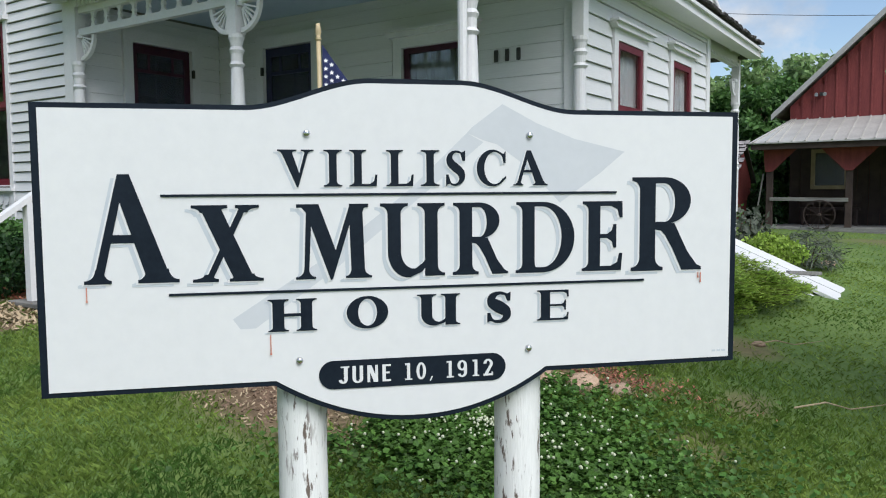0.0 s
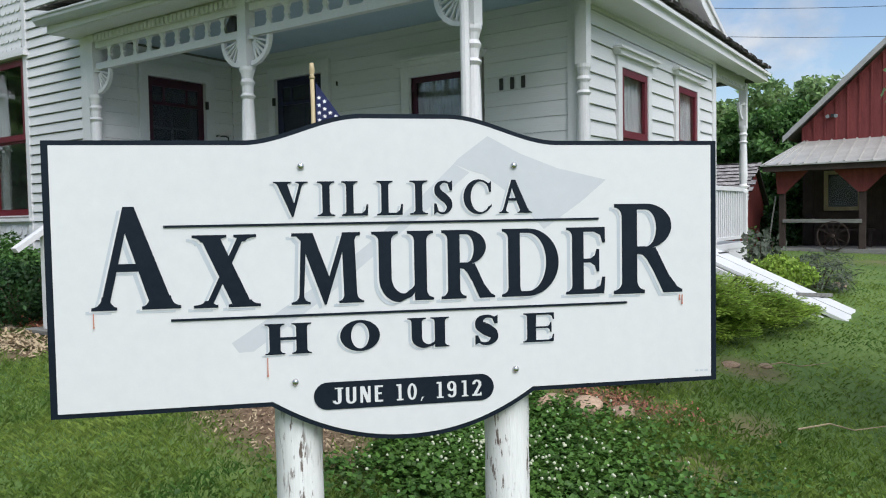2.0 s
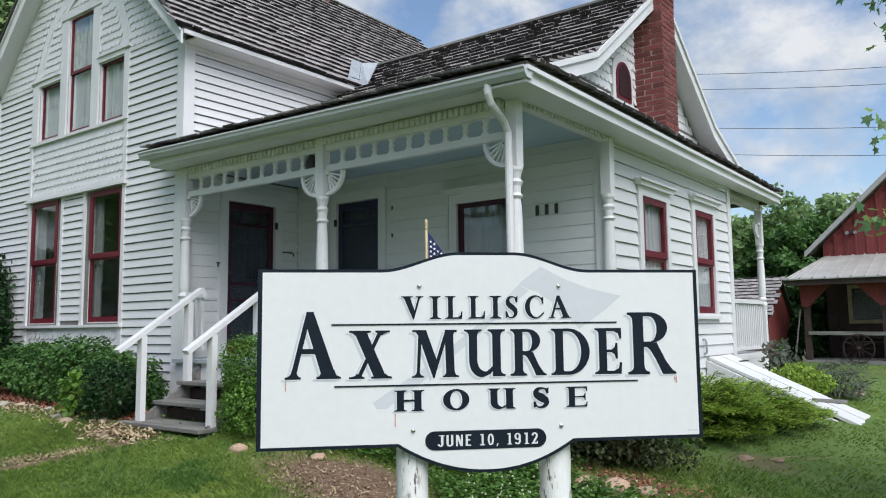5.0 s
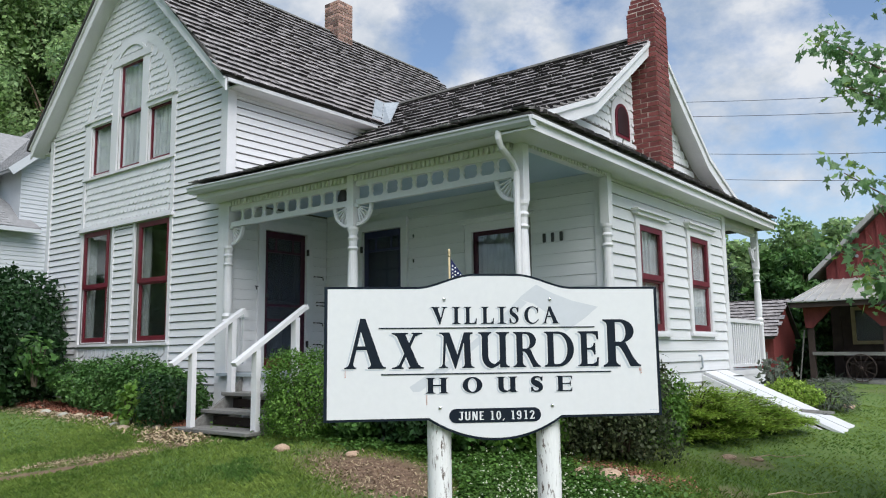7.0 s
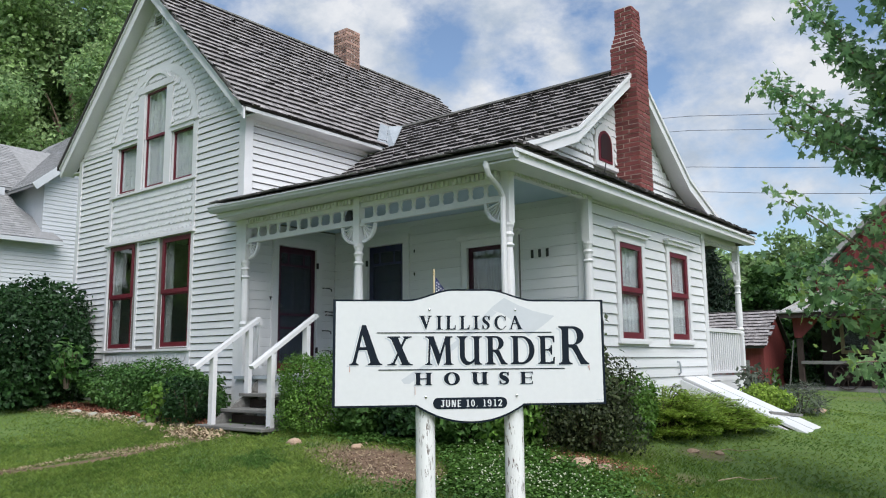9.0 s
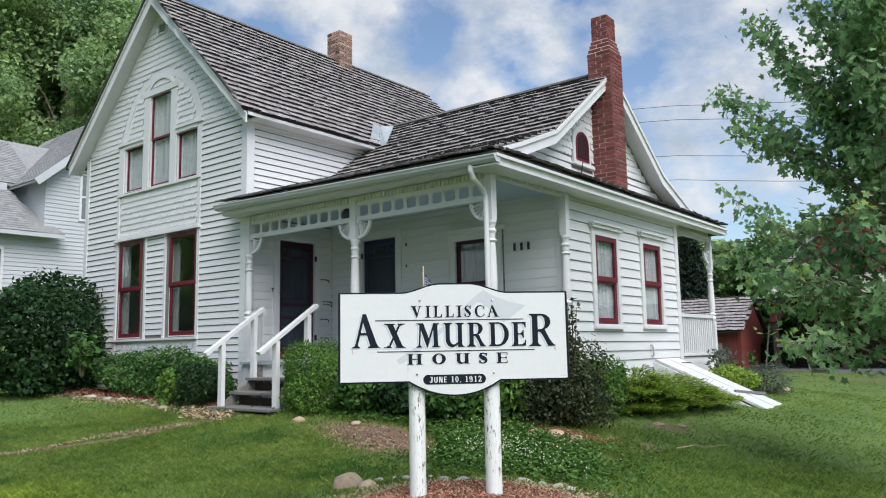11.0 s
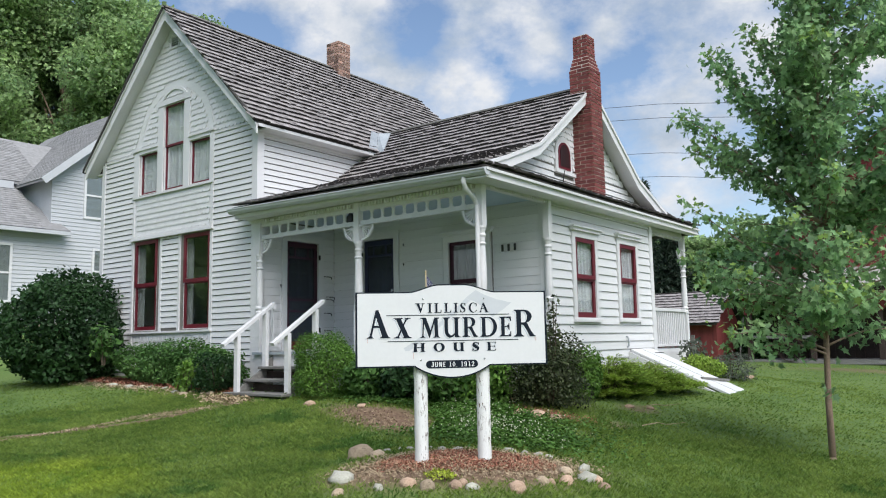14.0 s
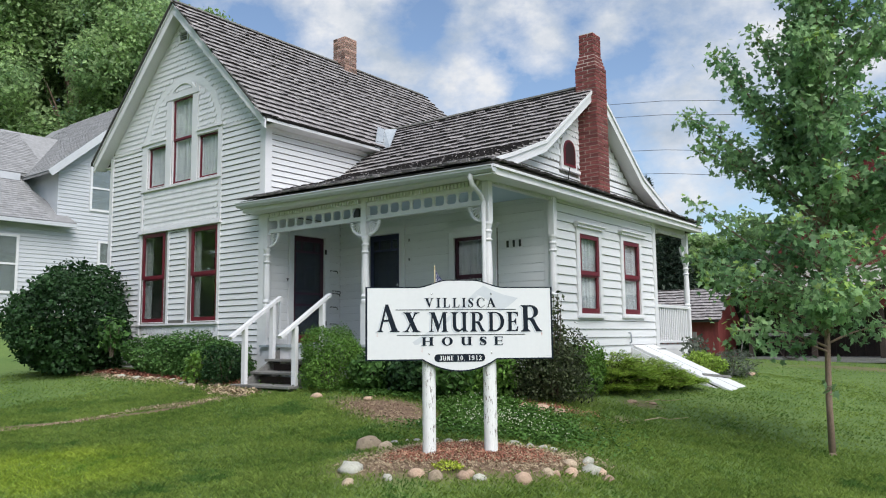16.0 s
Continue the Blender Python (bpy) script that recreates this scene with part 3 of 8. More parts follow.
def board_mesh(e):
    bm = bmesh.new()
    # gap above each board shows the dark wall, imitating shadow under the lap
    lo, hi, z = {0.105: (0.024, 0.006, e - 0.014), 0.14: (0.026, 0.006, e - 0.007), 0.135: (0.013, 0.006, e - 0.002)}[e]
    vs = [bm.verts.new(p) for p in ((0, 0, 0), (0, -lo, 0), (0, -hi, z), (0, 0, z), (1, 0, 0), (1, -lo, 0), (1, -hi, z), (1, 0, z))]
    for f in ((0, 1, 2, 3), (4, 7, 6, 5), (0, 4, 5, 1), (1, 5, 6, 2), (2, 6, 7, 3)):
        bm.faces.new([vs[i] for i in f])
    return to_mesh("clapboard", bm, "clap")


BOARDS = {0.105: board_mesh(0.105), 0.14: board_mesh(0.14), 0.135: board_mesh(0.135)}
rng = random.Random(7)


def clapboards(wall, u0, u1, z0, z1, e, holes=(), place=lambda u, z: (u, 0, z), rz=0, lo=None, hi=None):
    """Rows of lapped boards on a wall, broken at its openings."""
    z = z0
    while z < z1 - 0.02:
        a = max(u0, lo(z + e)) if lo else u0
        b = min(u1, hi(z + e)) if hi else u1
        cuts = sorted((h[0], h[1]) for h in holes if h[2] < z + e - 0.01 and h[3] > z + 0.01)
        spans, at = [], a
        for c, d in cuts:
            if c > at:
                spans.append((at, min(c, b)))
            at = max(at, d)
        if at < b:
            spans.append((at, b))
        full = [(c, d, z, min(e, z1 - z)) for c, d in spans]
        for h in holes:
            c, d = max(a, h[0]), min(b, h[1])
            if 0.02 < h[2] - z < e - 0.01:
                full.append((c, d, z, h[2] - z))
            if 0.02 < z + e - h[3] < e - 0.01:
                full.append((c, d, h[3], z + e - h[3]))
        for c, d, zz, tall in full:
            if d - c > 0.03:
                ob = part("clapboard", BOARDS[e], "clap", wall, "", place(c, zz), rz)
                ob.rotation_euler[1] += radians(rng.uniform(-0.08, 0.08)) / max(1, d - c)
                ob.scale = (d - c, 1, tall / e)
        z += e


def window(u, z, w, h, y, rz=0, casing=0.1, sash="red", hood=False, curtains=True, label="", split=0.5, outer=True, red_width=0.055, flush=0.0, cloth="drape"):
    """A sash window: white casing and sill, two red sashes, a pane in each, curtains behind. u, y: middle and face of the wall."""
    bm = bmesh.new()
    c = casing
    if outer:
        ring_frame(bm, -w / 2 - c, w / 2 + c, -0.03, h + c, -w / 2, w / 2, 0, h, -0.042, 0.02)
    else:
        ring_frame(bm, -w / 2 + 0.001, w / 2 - 0.001, 0.001, h - 0.001, -w / 2 + 0.012, w / 2 - 0.012, 0.012, h - 0.012, 0.002, 0.148)
    at = (y, u, z) if rz else (u, y, z)
    win = hp("window", bm, "trim", label, at, rz)
    if outer:
        part("sill", boxes((-w / 2 - c - 0.02, w / 2 + c + 0.02, -0.07, 0.0, -0.07, -0.03)), "trim", win)
    if hood:
        bm = bmesh.new()
        prism(bm, [(-w / 2 - c - 0.025, h + c), (w / 2 + c + 0.025, h + c), (w / 2 + c + 0.06, h + c + 0.05), (-w / 2 - c - 0.06, h + c + 0.05)], -0.085, 0.0)
        box(bm, -w / 2 - c - 0.08, w / 2 + c + 0.08, -0.115, 0.0, h + c + 0.05, h + c + 0.072)
        part("hood", bm, "trim", win)
    mid = h * split
    f = red_width
    for k, (a, b, d) in enumerate(((0.0, mid + 0.02, 0.035), (mid - 0.02, h, 0.015))):
        bm = bmesh.new()
        ring_frame(bm, -w / 2, w / 2, a, b, -w / 2 + f, w / 2 - f, a + f * (1.0 if k else 1.25), b - f, d, d + 0.03)
        part("sash", bm, sash, win, at=(0, -flush, 0))
        pane = part("pane", boxes((-w / 2 + f, w / 2 - f, d + 0.012, d + 0.016, a + f, b - f)), "glass", win, at=(0, -flush, 0))
        pane.visible_shadow = False
    if curtains:
        for s in (-1, 1):
            n, reach = 26, (0.17 if curtains == "open" else 0.49) * w
            bm = bmesh.new()
            cols = []
            for i in range(n + 1):
                q = i / n
                x = s * (w / 2 - 0.01 - q * reach)
                yy = 0.09 - (flush * 1.15 if outer else 0) + (0.016 if outer else 0.034) * math.sin(q * 21 + u * 3) + 0.006 * math.sin(q * 57 + z)
                cols.append((bm.verts.new((x, yy, 0.02)), bm.verts.new((x * 0.99, yy + 0.012, h - 0.02))))
            for p, q in zip(cols, cols[1:]):
                bm.faces.new((p[0], q[0], q[1], p[1]))
            back = [(bm.verts.new(p.co + Vector((0, 0.004, 0))), bm.verts.new(q.co + Vector((0, 0.004, 0)))) for p, q in cols]
            for p, q in zip(back, back[1:]):
                bm.faces.new((p[1], q[1], q[0], p[0]))
            part("curtain", bm, cloth, win)
    return win


FY, WX, EX, BY = 4.40, -7.42, -2.87, 6.20  # front face, main east face, wing east face, porch back wall
CX = -9.92  # the main gable's middle
L0, R0 = CX - 2.5, WX
RIDGE = 7.83


def main_roof_z(x):
    return RIDGE - abs(x - CX) * 1.005


def wing_roof_z(y):
    d = abs(y - 8.05)
    return 5.68 - 0.735 * d if d < 1.85 else 4.32 - 0.36 * (d - 1.85)


# front wall with its four windows and the tall gable
GW = [(-10.75, 1.62, 0.76, 1.75), (-9.10, 1.62, 0.80, 1.74)]
UW = [(-10.74, 4.30, 0.63, 0.83), (-9.90, 4.29, 0.67, 1.69), (-9.06, 4.29, 0.63, 0.84)]
holes = [(u - w / 2, u + w / 2, z, z + h) for u, z, w, h in GW] + [(u - w / 2, u + w / 2, z, min(z + h, 5.15)) for u, z, w, h in UW]
bm = grid_wall(L0, R0, 0.3, 5.15, holes, FY, FY + 0.15)
ua, ub, ut = UW[1][0] - UW[1][2] / 2, UW[1][0] + UW[1][2] / 2, UW[1][1] + UW[1][3]
prism(bm, [(L0, 5.15), (ua, 5.15), (ua, main_roof_z(ua) - 0.09), (L0, main_roof_z(L0) - 0.09)], FY, FY + 0.15)
prism(bm, [(ub, 5.15), (R0, 5.15), (R0, main_roof_z(R0) - 0.09), (ub, main_roof_z(ub) - 0.09)], FY, FY + 0.15)
prism(bm, [(ua, ut), (ub, ut), (ub, main_roof_z(ub) - 0.09), (CX, RIDGE - 0.09), (ua, main_roof_z(ua) - 0.09)], FY, FY + 0.15)
bmesh.ops.remove_doubles(bm, verts=bm.verts, dist=0.0005)
front = hp("wall_front", bm, "wall", "white lapped clapboards and fish-scale shingles")
for u, z in ((ua, 5.15), (ub, 5.15)):
    bm = bmesh.new()
    e = L0 + 0.12 if u == ua else R0 - 0.12
    prism(bm, [(e, z), (u, z), (u, main_roof_z(u) - 0.1), (e, main_roof_z(e) - 0.1)], FY - 0.004, FY)
    hp("gable_backing", bm, "backing")
bm = bmesh.new()
prism(bm, [(ua, ut), (ub, ut), (ub, main_roof_z(ub) - 0.1), (CX, RIDGE - 0.1), (ua, main_roof_z(ua) - 0.1)], FY - 0.004, FY)
hp("gable_backing", bm, "backing")
hp_each("bay_backing", ((-11.17, -8.69, FY - 0.004, FY, 3.47, 4.235), (-11.17, -8.69, FY - 0.004, FY, 1.28, 1.565)), "backing")
bay = (-11.24, -8.62, 1.24, 5.15)
clapboards(front, L0 + 0.1, R0 - 0.11, 0.62, 5.13, 0.105, [bay], lambda u, z: (u, FY, z))
clapboards(front, -10.26, -9.60, 1.66, 3.38, 0.105, (), lambda u, z: (u, FY, z))

hp_each("corner_board", ((L0 - 0.012, L0 + 0.1, FY - 0.036, FY + 0.02, 0.55, 5.12), (R0 - 0.11, R0 + 0.036, FY - 0.036, FY, 0.55, 5.0), (R0, R0 + 0.036, FY, FY + 0.11, 0.55, 5.0)), "trim")
# boards round the bay of windows
hp_each("window_surround", ((-11.27, -8.59, FY - 0.075, FY, 3.385, 3.425), (-11.25, -8.61, FY - 0.05, FY, 3.425, 3.47), (-11.25, -8.61, FY - 0.05, FY, 4.235, 4.27),
           (-11.24, -11.17, FY - 0.03, FY, 1.24, 4.235), (-8.69, -8.62, FY - 0.03, FY, 1.24, 4.235),
           (-11.25, -8.61, FY - 0.06, FY, 1.565, 1.60), (-11.17, -8.69, FY - 0.03, FY, 1.24, 1.28),
           (-11.24, -11.06, FY - 0.028, FY, 4.27, 5.16), (-8.74, -8.62, FY - 0.028, FY, 4.27, 5.16), (-10.42, -10.24, FY - 0.028, FY, 4.27, 5.95), (-9.56, -9.38, FY - 0.028, FY, 4.27, 5.95),
           (-11.06, -10.42, FY - 0.028, FY, 5.13, 5.2), (-9.38, -8.74, FY - 0.028, FY, 5.13, 5.2), (-10.45, -9.35, FY - 0.032, FY, 5.98, 6.09),
           (-11.27, -10.40, FY - 0.05, FY, 5.2, 5.235), (-9.40, -8.60, FY - 0.05, FY, 5.2, 5.235), (L0 + 0.05, -11.27, FY - 0.026, FY, 5.12, 5.17), (-8.6, R0, FY - 0.026, FY, 5.12, 5.17),
           (-10.26, -10.20, FY - 0.028, FY, 1.6, 3.385), (-9.66, -9.60, FY - 0.028, FY, 1.6, 3.385)), "trim")
# the round arch over the upper windows
bm = bmesh.new()
for r0, r1, d in ((1.10, 1.24, 0.012), (0.47, 0.53, 0.035)):
    zc = 5.2 if r0 > 1 else 5.78
    a0 = 0.0 if r0 > 1 else 0.62
    prev = None
    for i in range(33):
        t = a0 + (math.pi - 2 * a0) * i / 32
        ring = [bm.verts.new((CX + 0.02 + r * math.cos(t), y, zc + r * math.sin(t) * 0.97)) for r, y in ((r0, FY), (r0, FY - d), (r1, FY - d), (r1, FY))]
        if prev:
            for k in range(3):
                bm.faces.new((prev[k], ring[k], ring[k + 1], prev[k + 1]))
        prev = ring
hp("arch_trim", bm, "clap")


def scale_template(w=0.106, h=0.118):
    """A round-ended shingle: corners and triangles."""
    half = w / 2
    out = [(-half, h), (-half, 0.040), (-half * 0.78, 0.012), (-half * 0.4, 0.001), (half * 0.4, 0.001), (half * 0.78, 0.012), (half, 0.040), (half, h)]
    front_v = [(x, -0.007 - 0.017 * (1 - z / h), z) for x, z in out]
    back_v = [(x, 0.0, z) for x, z in out]
    n = len(out)
    tri = [(0, i, i + 1) for i in range(1, n - 1)]
    for i in range(n - 1):
        tri += [(i, n + i, n + i + 1), (i, n + i + 1, i + 1)]
    return np.array(front_v + back_v), np.array(tri)


SV, SF = scale_template()
bm = bmesh.new()
vs = [bm.verts.new(v) for v in SV]
for f in SF:
    bm.faces.new([vs[i] for i in f])
SCALE = to_mesh("scale_shingle", bm, "clap")


def scale_rows(u0, u1, z0, z1, test=None, du=0.106, dz=0.104):
    rows, k, z = [], 0, z0
    while z < z1:
        u = u0 + du / 2 + (du / 2 if k % 2 else 0)
        while u < u1 - du / 3:
            if not test or test(u, z + 0.05):
                rows.append((u, z))
            u += du
        z += dz
        k += 1
    return rows


def gable_scale(u, z):
    if abs(u - UW[1][0]) < 0.53 and z < 6.12 or z > main_roof_z(u) - 0.2:
        return False
    r = math.hypot(u - CX - 0.02, (z - 5.2) / 0.97)
    if abs(u - CX) < 0.15 and abs(z - 7.2) < 0.16:
        return False
    return (r < 1.07 and (r > 0.6 or z < 5.9)) or r > 1.27 or z < 5.1


for u, z in scale_rows(-11.17, -8.69, 3.475, 4.19) + scale_rows(-11.17, -8.69, 1.30, 1.52, du=0.124, dz=0.112):
    ob = part("scale_shingle", SCALE, "clap", front, "", (u, FY, z))
    ob.rotation_euler[1] = radians(rng.uniform(-2, 2))
offs = np.array([(u, FY, z) for u, z in scale_rows(L0 + 0.1, R0 - 0.1, 5.18, 7.5, gable_scale)])
joined("gable_shingles", (SV[None] + offs[:, None]).reshape(-1, 3), (SF[None] + (np.arange(len(offs)) * len(SV))[:, None, None]).reshape(-1, 3), "clap", front)
tagged(bpy.data.objects["gable_shingles"], kind="stuff")

for u, z, w, h in GW:
    window(u, z, w, h, FY, casing=0.0, outer=False, curtains="open", label="tall narrow dark red sash window", red_width=0.066, flush=0.03)
for i, (u, z, w, h) in enumerate(UW):
    window(u, z, w, h, FY, casing=0.0, outer=False, label="dark red sash window with white curtains", split=0.52 if i == 1 else 0.99, red_width=0.04, cloth="curtain")

# gable louvre
bm = boxes((-10.07, -9.77, FY - 0.03, FY, 7.08, 7.11), (-10.07, -10.04, FY - 0.03, FY, 7.11, 7.3), (-9.80, -9.77, FY - 0.03, FY, 7.11, 7.3))
vent = hp("gable_vent", bm, "trim")
for i in range(4):
    bm = bmesh.new()
    prism(bm, [(-10.04, 7.12 + i * 0.045), (-9.80, 7.12 + i * 0.045), (-9.80, 7.127 + i * 0.045), (-10.04, 7.127 + i * 0.045)], FY - 0.025, FY - 0.005)
    part("slat", bm, "trim", vent)
# dark sheet added in place of the unlit attic behind the slats
part("vent_back", boxes((-10.05, -9.79, FY - 0.004, FY, 7.1, 7.3)), "dark", vent)

# east side of the main block, over and behind the porch
bm = grid_wall(FY + 0.15, 11.45, 0.3, 5.0, [(5.02, 5.80, 1.2, 3.13)], 0, 0.15)
bmesh.ops.rotate(bm, verts=bm.verts, matrix=Matrix.Rotation(radians(90), 3, "Z"))
bmesh.ops.translate(bm, verts=bm.verts, vec=(WX, 0, 0))
side = hp("wall_side", bm, "wall", "white lapped clapboards")
clapboards(side, FY + 0.115, 6.2, 0.66, 3.42, 0.135, [(4.925, 5.895, 1.0, 3.25)], lambda u, z: (WX, u, z), 90)
clapboards(side, FY + 0.115, 7.5, 3.6, 4.93, 0.105, (), lambda u, z: (WX, u, z), 90, lo=None, hi=lambda z: 8.05 - (5.68 - z) / 0.735 + 0.4 if z > 4.32 else 6.2 + (z - 3.8) * 2)
bm = boxes((WX, WX + 0.03, FY + 0.1, 7.3, 4.9, 5.02))
hp("frieze_board", bm, "trim")
hp("wall_back", grid_wall(L0, R0, 0.3, 5.0, [], 11.3, 11.45), "wall")
bm = bmesh.new()
prism(bm, [(L0, 5.0), (R0, 5.0), (R0, 5.1), (CX, RIDGE - 0.1), (L0, 5.1)], 11.3, 11.45)
box(bm, L0, L0 + 0.15, FY + 0.15, 11.3, 0.3, 5.0)
hp("wall_west", bm, "clap")
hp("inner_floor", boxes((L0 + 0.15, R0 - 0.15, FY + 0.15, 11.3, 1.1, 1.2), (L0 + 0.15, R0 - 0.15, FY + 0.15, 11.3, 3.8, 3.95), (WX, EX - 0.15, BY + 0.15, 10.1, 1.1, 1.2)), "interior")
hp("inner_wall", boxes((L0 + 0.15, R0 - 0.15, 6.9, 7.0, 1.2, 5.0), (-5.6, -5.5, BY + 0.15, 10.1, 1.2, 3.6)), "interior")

# roofs: boards, then shakes
def slab(bm, quad, t=0.05):
    top = [bm.verts.new(p) for p in quad]
    low = [bm.verts.new((p[0], p[1], p[2] - t)) for p in quad]
    bm.faces.new(top)
    bm.faces.new(low[::-1])
    for i in range(len(quad)):
        j = (i + 1) % len(quad)
        bm.faces.new((top[i], low[i], low[j], top[j]))


RX0, RX1, RY0, RY1 = CX - 2.78, CX + 2.78, 4.15, 11.81
ZE = main_roof_z(RX1)
bm = bmesh.new()
slab(bm, [(CX, RY0 - 0.05, RIDGE + 0.01), (CX, RY1, RIDGE + 0.01), (RX1, RY1, ZE + 0.01), (RX1, RY0 - 0.05, ZE + 0.01)], 0.04)
slab(bm, [(CX, RY0 - 0.06, RIDGE + 0.03), (RX0 - 0.04, RY0 - 0.06, ZE), (RX0 - 0.04, RY1, ZE), (CX, RY1, RIDGE + 0.03)], 0.07)
main_roof = hp("main_roof", bm, "deckroof", "grey weathered wooden shakes")
PROFILE = [(4.0, wing_roof_z(4.0)), (5.2, wing_roof_z(5.2) - 0.03), (6.2, wing_roof_z(6.2)), (8.05, 5.68)]


def wing_z(y):
    """The wing's south slope, with its flared foot."""
    y = y if y <= 8.05 else 16.1 - y
    for (a, za), (b, zb) in zip(PROFILE, PROFILE[1:]):
        if y <= b:
            return za + (zb - za) * (y - a) / (b - a)
    return 5.68


RAKE, EAVE_E = -2.95, -2.45
EAVE_N, NY = -2.69, 12.4  # the eave's far end
bm = bmesh.new()
for (a, za), (b, zb) in zip(PROFILE, PROFILE[1:]):
    x0 = -7.66 if a < 4.3 else -8.2 if a > 5.5 else WX
    if a < 4.3:
        m = wing_z(4.42)
        slab(bm, [(-7.58, 4.0, za + 0.06), (EAVE_E, 4.0, za), (RAKE + 0.08, 4.42, m), (-7.58, 4.42, m + 0.05)])
        slab(bm, [(WX, 4.42, m), (RAKE + 0.08, 4.42, m), (RAKE, b, zb), (WX, b, zb)])
        n = wing_z(16.1 - 11.6)
        slab(bm, [(RAKE, 16.1 - b, zb), (EAVE_N, NY, za), (WX, NY, za), (WX, 16.1 - b, zb)])
    else:
        slab(bm, [(x0, a, za), (RAKE, a, za), (RAKE, b, zb), (x0, b, zb)])
        slab(bm, [(x0, 16.1 - b, zb), (RAKE, 16.1 - b, zb), (RAKE, 16.1 - a, za), (x0, 16.1 - a, za)])
slab(bm, [(EAVE_E, 4.0, wing_z(4.0)), (EAVE_N, NY, wing_z(4.0) + 0.1), (-3.2, 11.0, 3.81), (-3.2, 5.1, 3.72)])
bmesh.ops.remove_doubles(bm, verts=bm.verts, dist=0.0005)
wing_roof = hp("wing_roof", bm, "deckroof", "grey weathered wooden shakes")


def shakes(parent, origin, along, up, length, height, keep, near=None, exposure=0.175, seed=1, cap=None, ragged=0.008, kind="shake_roofing"):
    """Courses of split shakes of uneven width on a roof slope; those of the near stretch are pieces of their own."""
    r = np.random.RandomState(seed)
    o, a, b = Vector(origin), Vector(along).normalized(), Vector(up).normalized()
    n = a.cross(b).normalized()
    if n.z < 0:
        n = -n
    verts, single = [], 0
    c, course = 0.0, 0
    while c < height:
        at = -r.rand() * 0.1
        while at < length:
            w = 0.075 + 0.12 * r.rand()
            if cap:
                w = min(w, cap(c) - at)
                if w < 0.03:
                    break
            s = at + w / 2
            butt = c - ragged + 2 * ragged * r.rand() + (0.02 if r.rand() < 0.08 else 0)
            p = o + a * s + b * (c + 0.05)
            if keep(p):
                lift = 0.032 + 0.016 * r.rand()
                long = min(exposure + 0.08, height - butt)
                if near and near(s, c) and single < 290:
                    ob = part("shake", SHAKE, "shakep", parent)
                    q = (o + a * at + b * butt + n * 0.004) * K
                    ob.matrix_basis = Matrix.Translation(q) @ Matrix((a, b, n)).transposed().to_4x4() @ Matrix.Diagonal(((w - 0.006), long, (lift + 0.012) / 0.02, 1))
                    single += 1
                else:
                    for bb, lo, hi in ((butt, lift - 0.016, lift + 0.012), (butt + long, 0.0, 0.003)):
                        for aa in (at, at + w - 0.006):
                            for h in (lo, hi):
                                verts.append(o + a * aa + b * bb + n * h)
            at += w
        c += exposure
        course += 1
    count = len(verts) // 8
    base = np.array([(0, 1, 3, 2), (4, 6, 7, 5), (0, 4, 5, 1), (2, 3, 7, 6), (1, 5, 7, 3)])
    faces = (base[None] + (np.arange(count) * 8)[:, None, None]).reshape(-1, 4)
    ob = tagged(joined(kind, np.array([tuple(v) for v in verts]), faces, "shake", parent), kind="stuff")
    # the dark butt material imitates the shadow between courses
    ob.data.materials.append(M["buttshade"])
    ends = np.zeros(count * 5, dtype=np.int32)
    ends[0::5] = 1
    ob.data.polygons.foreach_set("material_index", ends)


bm = bmesh.new()
vs = [bm.verts.new(p) for p in ((0, 0, 0.0150), (1, 0, 0.0150), (1, 1, 0), (0, 1, 0), (0, 0, 0.02), (1, 0, 0.02), (1, 1, 0.004), (0, 1, 0.004))]
for f in ((0, 3, 2, 1), (4, 5, 6, 7), (0, 1, 5, 4), (1, 2, 6, 5), (3, 0, 4, 7)):
    bm.faces.new([vs[i] for i in f])
SHAKE = to_mesh("shake", bm, "shakep")


slope_up = (-1, 0, 1.005)
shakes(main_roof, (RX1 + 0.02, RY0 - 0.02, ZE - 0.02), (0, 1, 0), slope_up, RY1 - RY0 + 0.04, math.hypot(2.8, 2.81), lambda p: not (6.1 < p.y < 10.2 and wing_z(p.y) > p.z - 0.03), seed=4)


def on_wing(p):
    if p.y < 4.42:
        return p.x > -7.6 and p.x < EAVE_E - (p.y - 4.0) * 0.95
    if p.z > main_roof_z(p.x) + 0.03:
        return p.x < RAKE + 0.03
    return WX < p.x < RAKE + 0.03 and p.z < ZE


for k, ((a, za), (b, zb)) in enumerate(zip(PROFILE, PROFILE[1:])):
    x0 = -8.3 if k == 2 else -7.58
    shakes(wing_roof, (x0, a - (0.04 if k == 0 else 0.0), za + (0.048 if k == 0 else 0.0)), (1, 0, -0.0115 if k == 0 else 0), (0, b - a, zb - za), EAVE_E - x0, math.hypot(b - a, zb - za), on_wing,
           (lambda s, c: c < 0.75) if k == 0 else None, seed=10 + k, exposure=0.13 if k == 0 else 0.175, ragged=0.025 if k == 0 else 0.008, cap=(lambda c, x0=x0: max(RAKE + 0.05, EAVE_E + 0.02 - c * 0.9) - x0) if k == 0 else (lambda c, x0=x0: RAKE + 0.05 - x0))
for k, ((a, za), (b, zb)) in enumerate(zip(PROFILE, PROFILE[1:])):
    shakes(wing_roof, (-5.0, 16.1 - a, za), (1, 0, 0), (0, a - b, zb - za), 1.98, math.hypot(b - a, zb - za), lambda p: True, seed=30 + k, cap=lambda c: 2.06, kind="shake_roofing")
